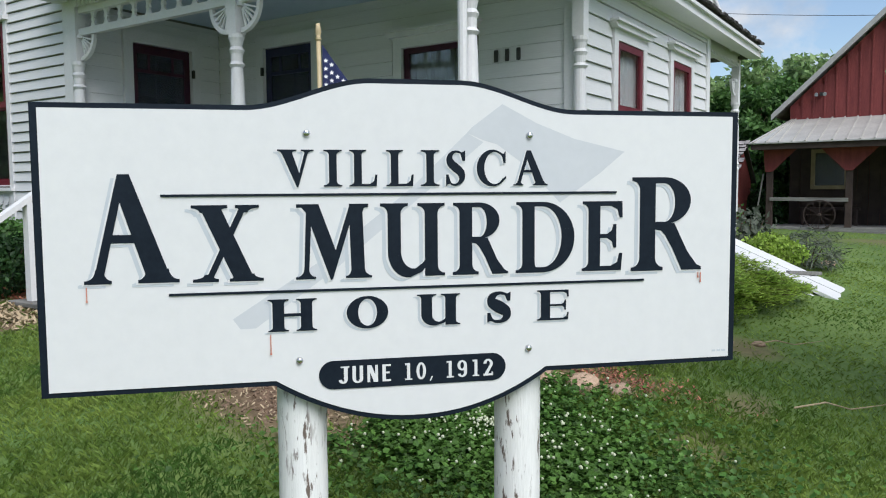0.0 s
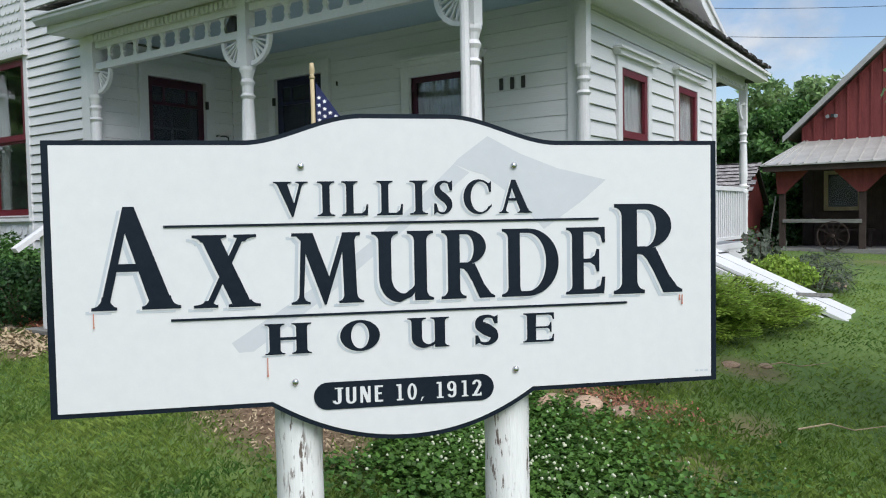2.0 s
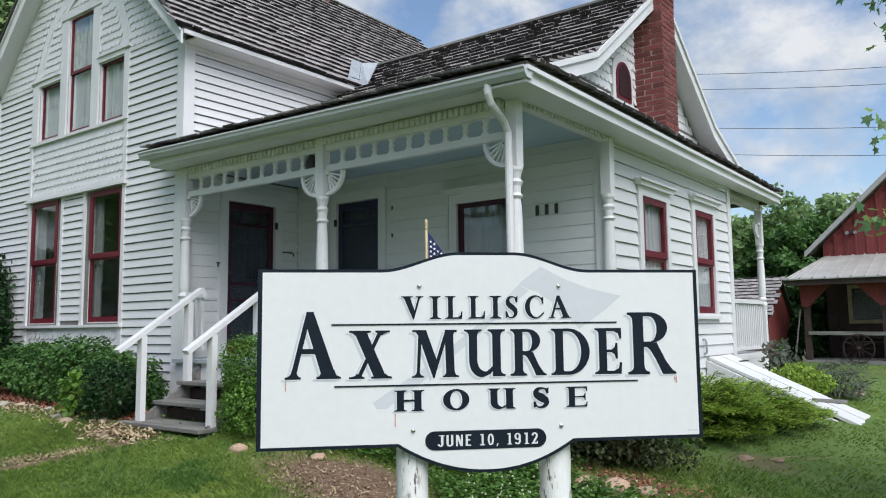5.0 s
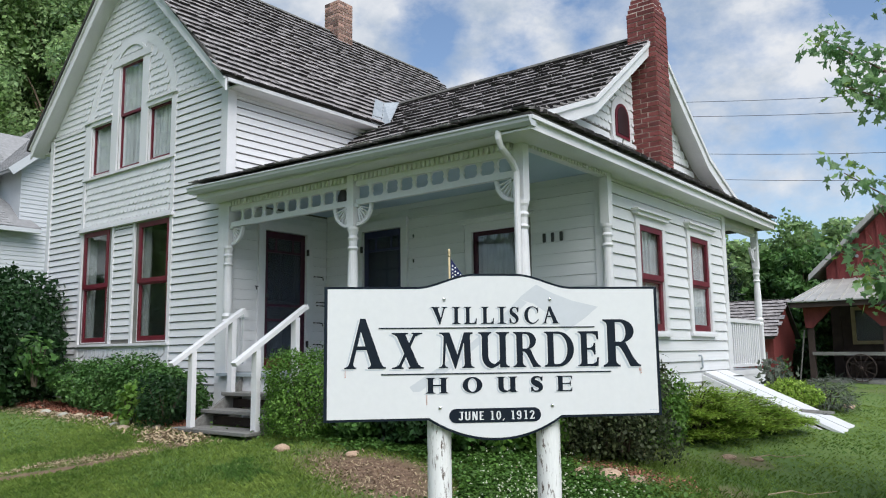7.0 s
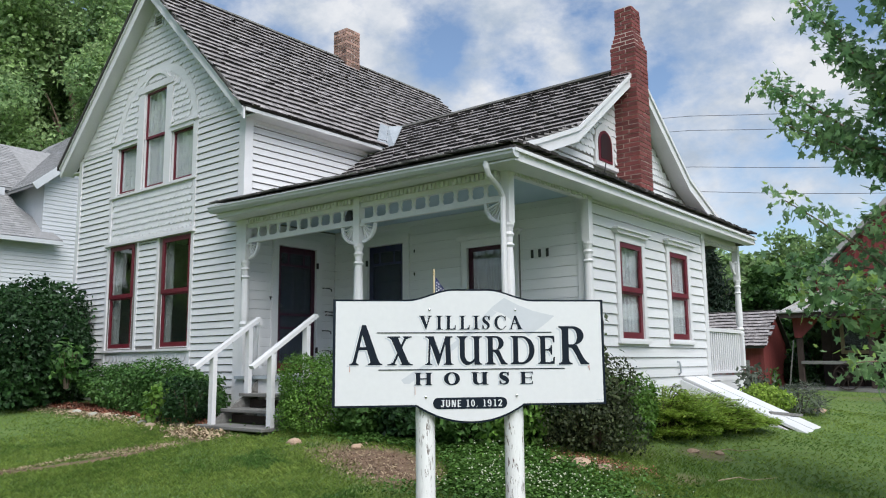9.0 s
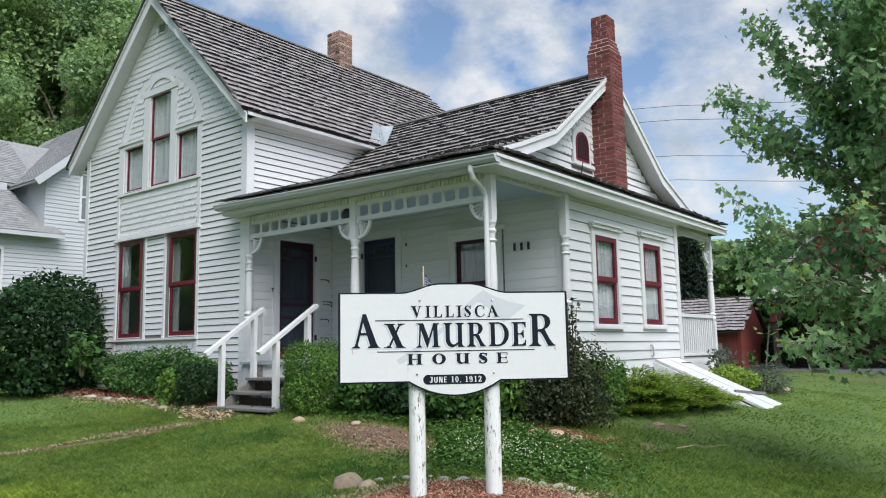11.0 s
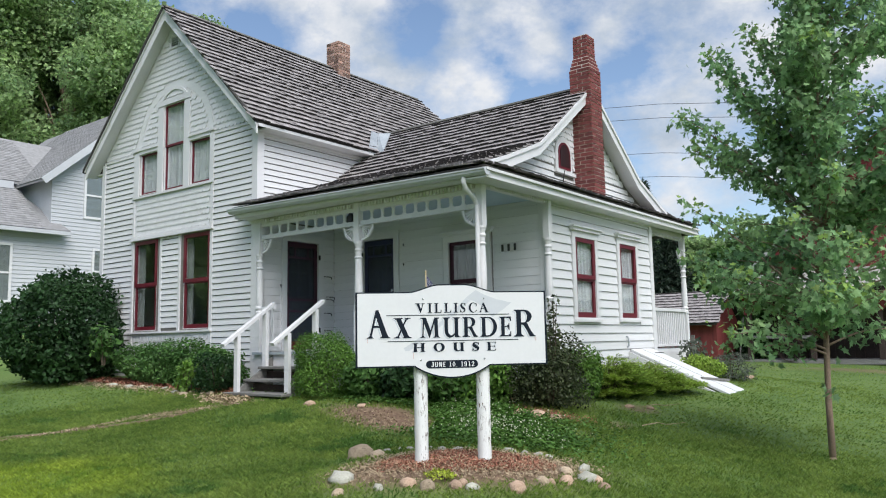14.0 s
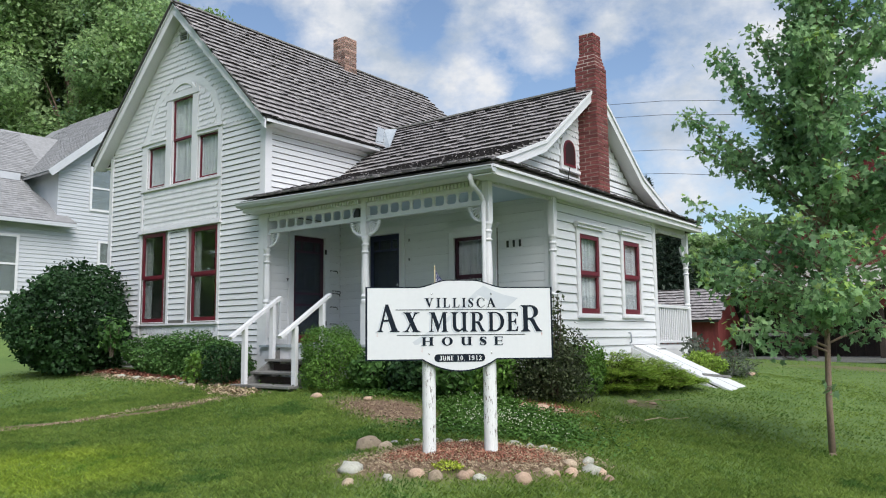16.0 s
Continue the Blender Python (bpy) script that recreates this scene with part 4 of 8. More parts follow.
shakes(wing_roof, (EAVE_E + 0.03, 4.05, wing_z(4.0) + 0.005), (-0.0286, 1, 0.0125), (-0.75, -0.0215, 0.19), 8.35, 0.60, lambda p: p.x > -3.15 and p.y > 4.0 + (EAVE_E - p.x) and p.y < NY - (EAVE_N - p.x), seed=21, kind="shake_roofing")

# ridge boards and flashing
bm = bmesh.new()
beam(bm, (CX - 0.05, RY0, RIDGE + 0.02), (CX - 0.05, RY1, RIDGE + 0.02), 0.16, 0.03)
beam(bm, (-7.8, 8.05, 5.7), (RAKE, 8.05, 5.7), 0.14, 0.03)
hp("ridge_cap", bm, "greywood")
bm = bmesh.new()
slab(bm, [(-7.13, 7.08, 5.00), (-7.42, 7.46, 5.55), (-7.42, 7.26, 5.56), (-7.13, 6.86, 5.03)], 0.012)
hp("flashing", bm, "metal", "bare galvanised flashing")
bm = bmesh.new()
slab(bm, [(-7.13, 7.09, 5.00), (-6.95, 7.10, 5.03), (-7.22, 7.62, 5.55), (-7.42, 7.47, 5.55)], 0.012)
hp("flashing", bm, "metal", "bare galvanised flashing")

# rakes, soffits, fascias and gutter
for s in (-1, 1):
    for w, d, y in ((0.16, 0.03, RY0 - 0.01), (0.05, 0.03, RY0 - 0.04)):
        x1 = CX + s * 2.78
        zz = -0.03 if w < 0.1 else -0.07
        q = 1.005
        bm = bmesh.new()
        prism(bm, [(CX, RIDGE + zz + 0.02), (x1, ZE + zz + 0.02), (x1, ZE + zz - w + 0.02), (CX, RIDGE + zz - w * 1.35 + 0.02)], y, y + d)
        hp("rake_board", bm, "trim")
    bm = bmesh.new()
    e = 2.78 if s < 0 else 2.6
    prism(bm, [(CX, RIDGE - 0.13), (CX + s * e, main_roof_z(CX + e) - 0.13), (CX + s * e, main_roof_z(CX + e) - 0.16), (CX, RIDGE - 0.16)], RY0 + 0.02, FY)
    hp("rake_soffit", bm, "trim")
hp_each("main_soffit", ((R0 + 0.03, RX1 - 0.02, FY - 0.04, 7.35, ZE - 0.085, ZE - 0.065), (RX1 - 0.02, RX1 + 0.005, RY0 + 0.03, 7.3, ZE - 0.08, ZE - 0.03), (RX0, L0, FY - 0.04, RY1, ZE - 0.11, ZE - 0.085)), "trim")
bm = bmesh.new()
g = wing_z(4.0)
prism(bm, [(0, 0), (0.0, -0.018), (0.012, -0.03), (0.018, -0.06), (0.05, -0.1), (0.13, -0.1), (0.13, 0.0), (0.12, 0.0), (0.12, -0.02), (0.02, -0.004)], 0, 1)
bmesh.ops.rotate(bm, verts=bm.verts, matrix=Matrix.Rotation(radians(90), 3, "Z"))
for v in bm.verts:
    v.co = Vector((-7.63 + (-v.co.x) * (EAVE_E + 7.65), 3.93 + v.co.y, g + 0.035 + v.co.z * 0.85 - 0.085 * (-v.co.x)))
hp("gutter", bm, "vinyl", "pale grey metal gutter")
hp_each("eave_fascia", ((-7.58, EAVE_E, 4.06, 4.085, g - 0.12, g - 0.03), (-7.58, WX + 0.03, 4.085, FY - 0.036, g - 0.125, g - 0.105), (WX + 0.03, EX + 0.1, 4.085, FY - 0.07, g - 0.125, g - 0.105)), "trim")
bm = bmesh.new()
beam(bm, (EAVE_E - 0.02, 4.0, g - 0.095), (EAVE_N - 0.02, NY, g + 0.005), 0.03, 0.10)
hp("eave_fascia", bm, "trim")
bm = bmesh.new()
beam(bm, (EAVE_E + 0.01, 3.98, g - 0.055), (EAVE_N + 0.01, NY + 0.02, g + 0.045), 0.045, 0.035)
hp("eave_moulding", bm, "trim")
bm = bmesh.new()
slab(bm, [(EAVE_E, 4.0, g - 0.14), (EAVE_N, NY, g - 0.04), (EX + 0.02, NY, g - 0.04), (EX + 0.02, 4.0, g - 0.14)], 0.02)
hp("eave_soffit", bm, "trim")

# wing: porch back wall and east wall
D2, PW = (-6.27, 1.2, 0.73, 1.93), (-4.34, 1.62, 0.74, 1.31)
bm = grid_wall(WX, EX, 0.3, 3.5, [(D2[0] - 0.36, D2[0] + 0.36, 1.2, 3.13), (PW[0] - 0.37, PW[0] + 0.37, 1.62, 2.93)], BY, BY + 0.15)
porch_wall = hp("wall_porch", bm, "wall", "white lapped clapboards under the porch")
clapboards(porch_wall, WX + 0.02, EX - 0.02, 1.2, 3.44, 0.135, [(D2[0] - 0.48, D2[0] + 0.48, 1.1, 3.25), (PW[0] - 0.50, PW[0] + 0.50, 1.55, 3.10)], lambda u, z: (u, BY, z))
EW = [(7.40, 1.645, 0.69, 1.29), (9.05, 1.66, 0.69, 1.31)]
bm = grid_wall(BY + 0.15, 10.16, 0.3, 3.6, [(u - w / 2, u + w / 2, z, z + h) for u, z, w, h in EW], 0, 0.15)
bmesh.ops.rotate(bm, verts=bm.verts, matrix=Matrix.Rotation(radians(90), 3, "Z"))
bmesh.ops.translate(bm, verts=bm.verts, vec=(EX, 0, 0))
east = hp("wall_east", bm, "wall", "white lapped clapboards in sun")
clapboards(east, BY + 0.1, 10.06, 0.7, 3.42, 0.14, [(u - w / 2 - 0.11, u + w / 2 + 0.11, z - 0.05, z + h + 0.18) for u, z, w, h in EW], lambda u, z: (EX, u, z), 90)
hp_each("corner_board", ((EX, EX + 0.036, BY - 0.036, BY + 0.1, 0.6, 3.45), (EX, EX + 0.036, 10.06, 10.19, 0.6, 3.45), (EX, EX + 0.04, BY + 0.1, 10.06, 3.40, 3.46), (EX - 0.1, EX, BY - 0.036, BY, 1.2, 3.45)), "trim")
for u, z, w, h in EW:
    window(u, z, w, h, EX, 90, casing=0.1, hood=True, label="dark red sash window with lace curtains", red_width=0.07, flush=0.045, cloth="curtain")
# sash maroon instead of the other windows' red: porch shade put into its colour
window(*PW, BY, casing=0.1, hood=True, sash="maroon", label="dark maroon sash window with grey curtains under the porch")
# the gable over the east wall, set back behind the pent roof
bm = bmesh.new()
pts = [(y, wing_z(y) - 0.1) for y in (4.75, 5.2, 6.2, 7.1, 8.05, 9.0, 9.9, 10.9, 11.35)]
prism(bm, [(4.75, 3.6), *pts, (11.35, 3.6)], 0, 0.1)
bmesh.ops.rotate(bm, verts=bm.verts, matrix=Matrix.Rotation(radians(90), 3, "Z"))
bmesh.ops.translate(bm, verts=bm.verts, vec=(-3.2, 0, 0))
gable = hp("wall_gable", bm, "wall")
clapboards(gable, 5.0, 11.1, 3.74, 4.16, 0.105, [(7.09, 7.79, 4.0, 4.2)], lambda u, z: (-3.2, u, z), 90, lambda z: 5.62 + (z - 3.96) * 2.6, lambda z: 10.48 - (z - 3.96) * 2.6)
offs = [(u, z) for u, z in scale_rows(5.3, 10.8, 4.17, 5.6, lambda u, z: z < wing_z(u) - 0.2 and not (7.12 < u < 7.72 and z < 4.62))]
rot = np.stack([-SV[:, 1], SV[:, 0], SV[:, 2]], -1)
offs = np.array([(-3.2, u, z) for u, z in offs])
tagged(joined("east_gable_shingles", (rot[None] + offs[:, None]).reshape(-1, 3), (SF[None] + (np.arange(len(offs)) * len(SV))[:, None, None]).reshape(-1, 3), "clap", gable), kind="stuff")
# half-round attic window
def half_round(w, h, d0, d1):
    bm = bmesh.new()
    pts = [(-w / 2, 0), (w / 2, 0)] + [(w / 2 * math.cos(t), h - w / 2 + w / 2 * math.sin(t)) for t in np.linspace(0, math.pi, 15)]
    prism(bm, pts, d0, d1)
    return bm
attic = hp("attic_window", half_round(0.56, 0.62, -0.03, 0.0), "trim", "small arched dark red attic window", (-3.2, 7.42, 4.08), 90)
part("attic_sash", half_round(0.40, 0.46, -0.045, -0.031), "red", attic, at=(0, 0, 0.06))
pane = part("pane", half_round(0.31, 0.38, -0.052, -0.046), "darkred", attic, at=(0, 0, 0.1))
part("sill", boxes((-0.33, 0.33, -0.07, 0, -0.03, 0.02)), "trim", attic)
# flared rake boards of the wing
ys = [4.45, 4.8, 5.2, 5.7, 6.2, 7.0, 8.05]
for m in (False, True):
    for wdt, x0, x1, drop in ((0.17, -0.03, 0.0, 0.03), (0.06, -0.055, -0.03, 0.0), (0.02, 0.0, 0.26, 0.11)):
        bm = bmesh.new()
        line = [((16.1 - y if m else y), wing_z(y) - drop + 0.01) for y in ys]
        prism(bm, line + [(y, z - wdt) for y, z in reversed(line)], x0, x1)
        bmesh.ops.rotate(bm, verts=bm.verts, matrix=Matrix.Rotation(radians(90), 3, "Z"))
        bmesh.ops.translate(bm, verts=bm.verts, vec=(RAKE, 0, 0))
        hp("wing_rake", bm, "trim")

# doors
def door(name, at, rz, w, h, label, frame_paint, leaf_paint):
    """A screen door in a white casing, with the house door and its window behind it."""
    c = 0.11
    bm = bmesh.new()
    ring_frame(bm, -w / 2 - c, w / 2 + c, -0.03, h + 0.13, -w / 2, w / 2, 0, h, -0.045, 0.03)
    d = hp(name, bm, "trim", label, at, rz)
    f = 0.075
    leaf = bmesh.new()
    ring_frame(leaf, -w / 2 + 0.005, w / 2 - 0.005, 0.01, h - 0.01, -w / 2 + f, w / 2 - f, 0.15, h - 0.10, 0.0, 0.03)
    screen_frame = part("screen_frame", leaf, frame_paint, d, "dark wooden screen door frame")
    for z, tall in ((h - 0.30, 0.035), (0.86, 0.035), (0.66, 0.03)):
        part("screen_rail", boxes((-w / 2 + f, w / 2 - f, 0.003, 0.027, z, z + tall)), frame_paint, screen_frame)
    for x in (-w * 0.2, w * 0.2):
        part("screen_bar", boxes((x - 0.012, x + 0.012, 0.005, 0.025, h - 0.265, h - 0.10)), frame_paint, screen_frame)
    part("screen", boxes((-w / 2 + f, w / 2 - f, 0.014, 0.016, 0.15, h - 0.10)), "screen", d, "dark insect screen")
    part("kick_rail", boxes((-w / 2 + 0.01, w / 2 - 0.01, -0.004, 0.0, 0.012, 0.15)), "red", d)
    bm = bmesh.new()
    ring_frame(bm, -w / 2, w / 2, 0, h, -w / 2 + 0.13, w / 2 - 0.13, 0.95, h - 0.14, 0.07, 0.11)
    body = part("door_leaf", bm, leaf_paint, d)
    for x in (-w * 0.16, w * 0.16):
        part("door_panel", boxes((x - 0.085, x + 0.085, 0.062, 0.07, 0.18, 0.78), bevel=0.008), leaf_paint, body)
    pane = part("pane", boxes((-w / 2 + 0.13, w / 2 - 0.13, 0.088, 0.092, 0.95, h - 0.14)), "glass", body)
    pane.visible_shadow = False
    part("glazing_bar", boxes((-0.012, 0.012, 0.08, 0.1, 0.95, h - 0.14), (-w / 2 + 0.13, -0.012, 0.082, 0.098, 1.36, 1.385), (0.012, w / 2 - 0.13, 0.082, 0.098, 1.36, 1.385)), leaf_paint, body)
    bm = bmesh.new()
    turned(bm, [(0.012, 0), (0.012, 0.03), (0.024, 0.035), (0.026, 0.05), (0.012, 0.06)], 10)
    bmesh.ops.rotate(bm, verts=bm.verts, matrix=Matrix.Rotation(radians(90), 3, "X"))
    bmesh.ops.translate(bm, verts=bm.verts, vec=((-1 if rz else 1) * (w / 2 - 0.04), 0, 1.0))
    part("knob", bm, "steel" if not rz else "dark", d)
    for z in (0.3, h - 0.3):
        x = (1 if rz else -1) * (w / 2 + 0.012)
        part("hinge", boxes((x - 0.013, x + 0.013, -0.06, -0.03, z, z + 0.09)), "dark", d)
    return d


door("door_1", (WX, 5.41, 1.21), 90, 0.75, 1.91, "closed maroon screen door in white casing", "maroon", "paledoor")
door("door_2", (D2[0], BY, 1.21), 0, 0.73, 1.92, "closed navy screen door under the porch", "navy", "navy")
# spigot on the east wall, wire under the attic window, lantern in the porch frieze
bm = bmesh.new()
tube(bm, [(EX + 0.01, 8.85, 1.33), (EX + 0.05, 8.85, 1.33), (EX + 0.06, 8.85, 1.30), (EX + 0.06, 8.86, 1.17), (EX + 0.03, 8.86, 1.15)], 0.014, 7)
hp("spigot", bm, "metal", "galvanised garden spigot on the wall")
bm = bmesh.new()
tube(bm, [(-3.12, 7.33, 4.1), (-3.15, 7.33, 3.95), (-3.16, 7.33, 3.78)], 0.008, 6)
hp("attic_wire", bm, "dark")
bm = bmesh.new()
turned(bm, [(0.02, 3.28), (0.035, 3.26), (0.06, 3.2), (0.065, 3.13), (0.045, 3.125)], 12, -5.24, FY + 0.02)
hp("porch_lantern", bm, "dark", "small dark lantern hung in the frieze")
# small iron hooks and brackets beside the doors
for y, z, reach in ((4.93, 2.33, -0.05), (6.0, 2.53, 0.05), (6.06, 2.16, 0.06), (6.06, 2.11, 0.05), (6.0, 1.86, 0.05), (6.0, 1.55, 0.05)):
    bm = bmesh.new()
    tube(bm, [(WX, y - reach, z), (WX + 0.03, y - reach, z + 0.002), (WX + 0.035, y, z), (WX + 0.035, y + reach, z), (WX + 0.075, y + reach * 1.3, z - 0.012), (WX + 0.08, y + reach * 1.3, z - 0.05)], 0.009, 6)
    hp("hook", bm, "dark")
for z in (2.96, 2.62):
    hp("latch", boxes((-5.698, -5.69, BY - 0.03, BY - 0.01, z, z + 0.045)), "dark")

# porch
DECK = 1.19
hp("porch_floor", boxes((WX + 0.02, EX + 0.08, FY - 0.1, BY, DECK - 0.04, DECK)), "deck", "grey painted porch boards")
hp_each("porch_skirt", ((WX + 0.04, EX + 0.05, FY - 0.05, FY - 0.02, 0.62, DECK - 0.04), (EX + 0.02, EX + 0.05, FY - 0.02, BY - 0.04, 0.62, DECK - 0.04)), "trim")
hp("porch_ceiling", boxes((WX + 0.02, EX - 0.05, FY + 0.06, BY, 3.44, 3.47)), "blue", "pale blue boarded porch ceiling")
POSTS = [(-7.335, FY), (-5.06, FY), (-2.815, FY), (-2.81, BY - 0.06), (-3.0, 12.2)]


def porch_post(x, y, base=DECK, half=1.0):
    bm = bmesh.new()
    s = 0.052
    box(bm, -s, s, -s, s, base, base + 0.62)
    turned(bm, [(0.070, base + 0.62), (0.072, base + 0.66), (0.05, base + 0.68), (0.072, base + 0.72), (0.05, base + 0.76), (0.058, base + 0.82), (0.062, base + 0.9), (0.054, base + 1.25), (0.047, base + 1.36), (0.066, base + 1.385), (0.046, base + 1.41), (0.05, base + 1.47), (0.064, base + 1.50), (0.046, base + 1.53), (0.055, base + 1.575), (0.066, base + 1.60), (0.066, base + 1.63)], 16)
    box(bm, -s, s, -s, s, base + 1.63, 3.45)
    return hp("porch_post", bm, "trim", "turned white porch post", (x, y, 0), smooth=False)


for x, y in POSTS:
    porch_post(x, y)


def fan_bracket(x, y, z, dx, dy):
    """A quarter fan of spokes in the corner of post and rail."""
    bm = bmesh.new()
    r, prev = 0.23, None
    for i in range(11):
        t = math.pi / 2 * i / 10
        ring = []
        for rr, d in ((r, -0.018), (r, 0.018), (r - 0.035, 0.018), (r - 0.035, -0.018)):
            ring.append(bm.verts.new((rr * math.cos(t), d, -rr * math.sin(t))))
        if prev:
            for k in range(4):
                bm.faces.new((prev[k], ring[k], ring[(k + 1) % 4], prev[(k + 1) % 4]))
        prev = ring
    for i in range(1, 6):
        t = math.pi / 2 * i / 6
        beam(bm, (0.04 * math.cos(t), 0, -0.04 * math.sin(t)), ((r - 0.03) * math.cos(t), 0, -(r - 0.03) * math.sin(t)), 0.02, 0.014)
    turned(bm, [(0.04, -0.018), (0.04, 0.018)], 10)
    rot = 0 if dx > 0 else 180
    if dy:
        rot = 90 if dy > 0 else -90
    return hp("fan_bracket", bm, "trim", "white spoked fan bracket", (x, y, z), rot)


for x, dx in ((-7.335 + 0.072, 1), (-5.06 - 0.072, -1), (-5.06 + 0.072, 1), (-2.815 - 0.072, -1)):
    fan_bracket(x, FY, 3.055, dx, 0)
fan_bracket(-3.0, 12.2 - 0.072, 3.14, 0, -1)
SP = bmesh.new()
prism(SP, [(-0.062, 0), (0.062, 0), (0.034, 0.012), (0.02, 0.034), (0.016, 0.055), (0.026, 0.065), (0.026, 0.078), (0.016, 0.088), (0.02, 0.112), (0.034, 0.134), (0.062, 0.147), (-0.062, 0.147), (-0.034, 0.134), (-0.02, 0.112), (-0.016, 0.088), (-0.026, 0.078), (-0.026, 0.065), (-0.016, 0.055), (-0.02, 0.034), (-0.034, 0.012)], -0.013, 0.013)
SPM = to_mesh("spindle", SP, "trim")
SCALLOP = bmesh.new()
prism(SCALLOP, [(-0.02, 0.065), (-0.02, 0.022), (-0.012, 0.006), (0.0, 0.0), (0.012, 0.006), (0.02, 0.022), (0.02, 0.065)], -0.075, -0.04)
SCALLOPM = to_mesh("dentil", SCALLOP, "trim")
for x0, x1 in ((-7.263, -5.132), (-4.988, -2.887)):
    rail = hp("spindle_frieze", boxes((x0, x1, FY - 0.04, FY + 0.05, 3.33, 3.45)), "trim", "white spindle frieze under the porch eave")
    part("bottom_rail", boxes((x0, x1, FY - 0.03, FY + 0.03, 3.06, 3.125)), "trim", rail)
    part("top_rail", boxes((x0, x1, FY - 0.03, FY + 0.03, 3.27, 3.33)), "trim", rail)
    for i in range(1, 10):
        part("spindle", SPM, "trim", rail, "", (x0 + (x1 - x0) * i / 10, FY, 3.1245))
    for i in range(34):
        part("dentil", SCALLOPM, "trim", rail, "", (x0 + 0.03 + i * (x1 - x0 - 0.06) / 33, FY, 3.322))
TOOTH = to_mesh("dentil", boxes((0, 0.018, 0, 0.03, 0, 0.04)), "trim")
for y0, y1, top in ((FY + 0.072, BY - 0.13, 3.45), (10.19, 12.12, 3.52)):
    rail = hp("porch_beam", boxes(((EX + 0.02, EX + 0.1, y0, y1, 3.34, top) if y0 < 9 else (-3.04, -2.96, y0, y1, 3.34, top))), "trim", "white toothed porch beam")
    for i in range(26):
        part("dentil", TOOTH, "trim", rail, "", (EX + 0.1 if y0 < 9 else -2.96, y0 + 0.03 + i * (y1 - y0 - 0.08) / 25, 3.345))
# house figures beside the window, kept as plain strokes
for i in range(3):
    bm = boxes((-0.022, 0.022, -0.012, 0, -0.055, 0.055), bevel=0.006)
    hp("number_bar", bm, "dark", "plain black bar on white boards", (-3.645 + i * 0.115, BY - 0.022, 2.745))
# short rail left of the steps and downspout
rail = hp("porch_rail", boxes((-7.26, -6.95, FY - 0.03, FY + 0.03, 1.88, 1.94)), "trim")
part("lower_rail", boxes((-7.26, -6.95, FY - 0.02, FY + 0.02, 1.3, 1.34)), "trim", rail)
for i in range(3):
    part("baluster", boxes((-7.19 + i * 0.09, -7.16 + i * 0.09, FY - 0.015, FY + 0.015, 1.34, 1.88)), "trim", rail)
bm = bmesh.new()
tube(bm, [(-2.80, 4.0, g - 0.12), (-2.80, 4.0, g - 0.19), (-2.80, 4.04, g - 0.26), (-2.80, 4.23, g - 0.37), (-2.80, 4.285, g - 0.45), (-2.80, 4.295, 0.95), (-2.80, 4.22, 0.75)], 0.032, 10)
hp("downspout", bm, "trim", "white painted downspout")
# back porch
bm = boxes((-6, -2.96, 10.2, 12.27, 1.0, 1.08), (-3.0, -2.965, 10.2, 12.25, 0.5, 1.0), (-4, -3.0, 12.22, 12.25, 0.5, 1.0))
hp("back_porch_floor", bm, "trim")
bm = boxes((-3.04, -2.96, 10.2, 12.12, 1.83, 1.89), (-3.03, -2.97, 10.2, 12.12, 1.13, 1.17))
rail = hp("back_porch_rail", bm, "trim", "white slatted porch railing")
for i in range(19):
    y = 10.25 + i * 0.0995
    part("baluster", boxes((-3.015, -2.985, y, y + 0.045, 1.17, 1.83)), "trim", rail)
hp("back_porch_ceiling", boxes((-6, -2.96, 10.2, 12.25, 3.52, 3.56), (-7.4, -3.0, 10.16, 10.2, 0.4, 3.5)), "trim")

# chimneys, brick by brick
def chimney(name, x, y, z0, z1, w, d, material, label, steps=()):
    """w along x, d along y; steps: heights at which it narrows by a half brick."""
    bm = bmesh.new()
    h = 0.068
    rows = []
    z, k = z0, 0
    while z < z1:
        cut = sum(0.015 for s in steps if z > s)
        rows.append((z, w - 2 * cut, d - 2 * cut, k))
        z += h
        k += 1
    prev = None
    for z, a, b, k in rows:
        for zz in (z, z + h):
            ring = [bm.verts.new((x + s * (a / 2 - 0.009), y + u * (b / 2 - 0.009), zz)) for s, u in ((-1, -1), (1, -1), (1, 1), (-1, 1))]
            if prev:
                for i in range(4):
                    bm.faces.new((prev[i], prev[(i + 1) % 4], ring[(i + 1) % 4], ring[i]))
            else:
                bm.faces.new(ring[::-1])
            prev = ring
    bm.faces.new(prev)
    shaft = hp(name, bm, "mortar", label)
    unit = boxes((0, 1, 0, 0.10, 0, h - 0.014))
    bmesh.ops.bevel(unit, geom=[e for e in unit.edges if abs(e.verts[0].co.z - e.verts[1].co.z) > 0.01], offset=0.004, segments=1, affect="EDGES")
    me = to_mesh("brick", unit, material)
    for z, a, b, k in rows:
        for sx, sy, rz, run in ((-a / 2, -b / 2, 0, a), (a / 2, -b / 2, 90, b), (a / 2, b / 2, 180, a), (-a / 2, b / 2, 270, b)):
            n = 2
            edge = [0.0, 0.62, 1.0] if (k + rz // 90) % 2 else [0.0, 0.38, 1.0]
            for p, q in zip(edge, edge[1:]):
                ob = part("brick", me, material, shaft, "", (x + sx, y + sy, z), rz)
                off = Matrix.Rotation(radians(rz), 3, "Z") @ Vector((p * run + 0.006, rng.uniform(-0.003, 0.003), rng.uniform(-0.002, 0.002)))
                ob.location += off * K
                ob.scale = ((q - p) * run - 0.016, 1, 1)
    return shaft


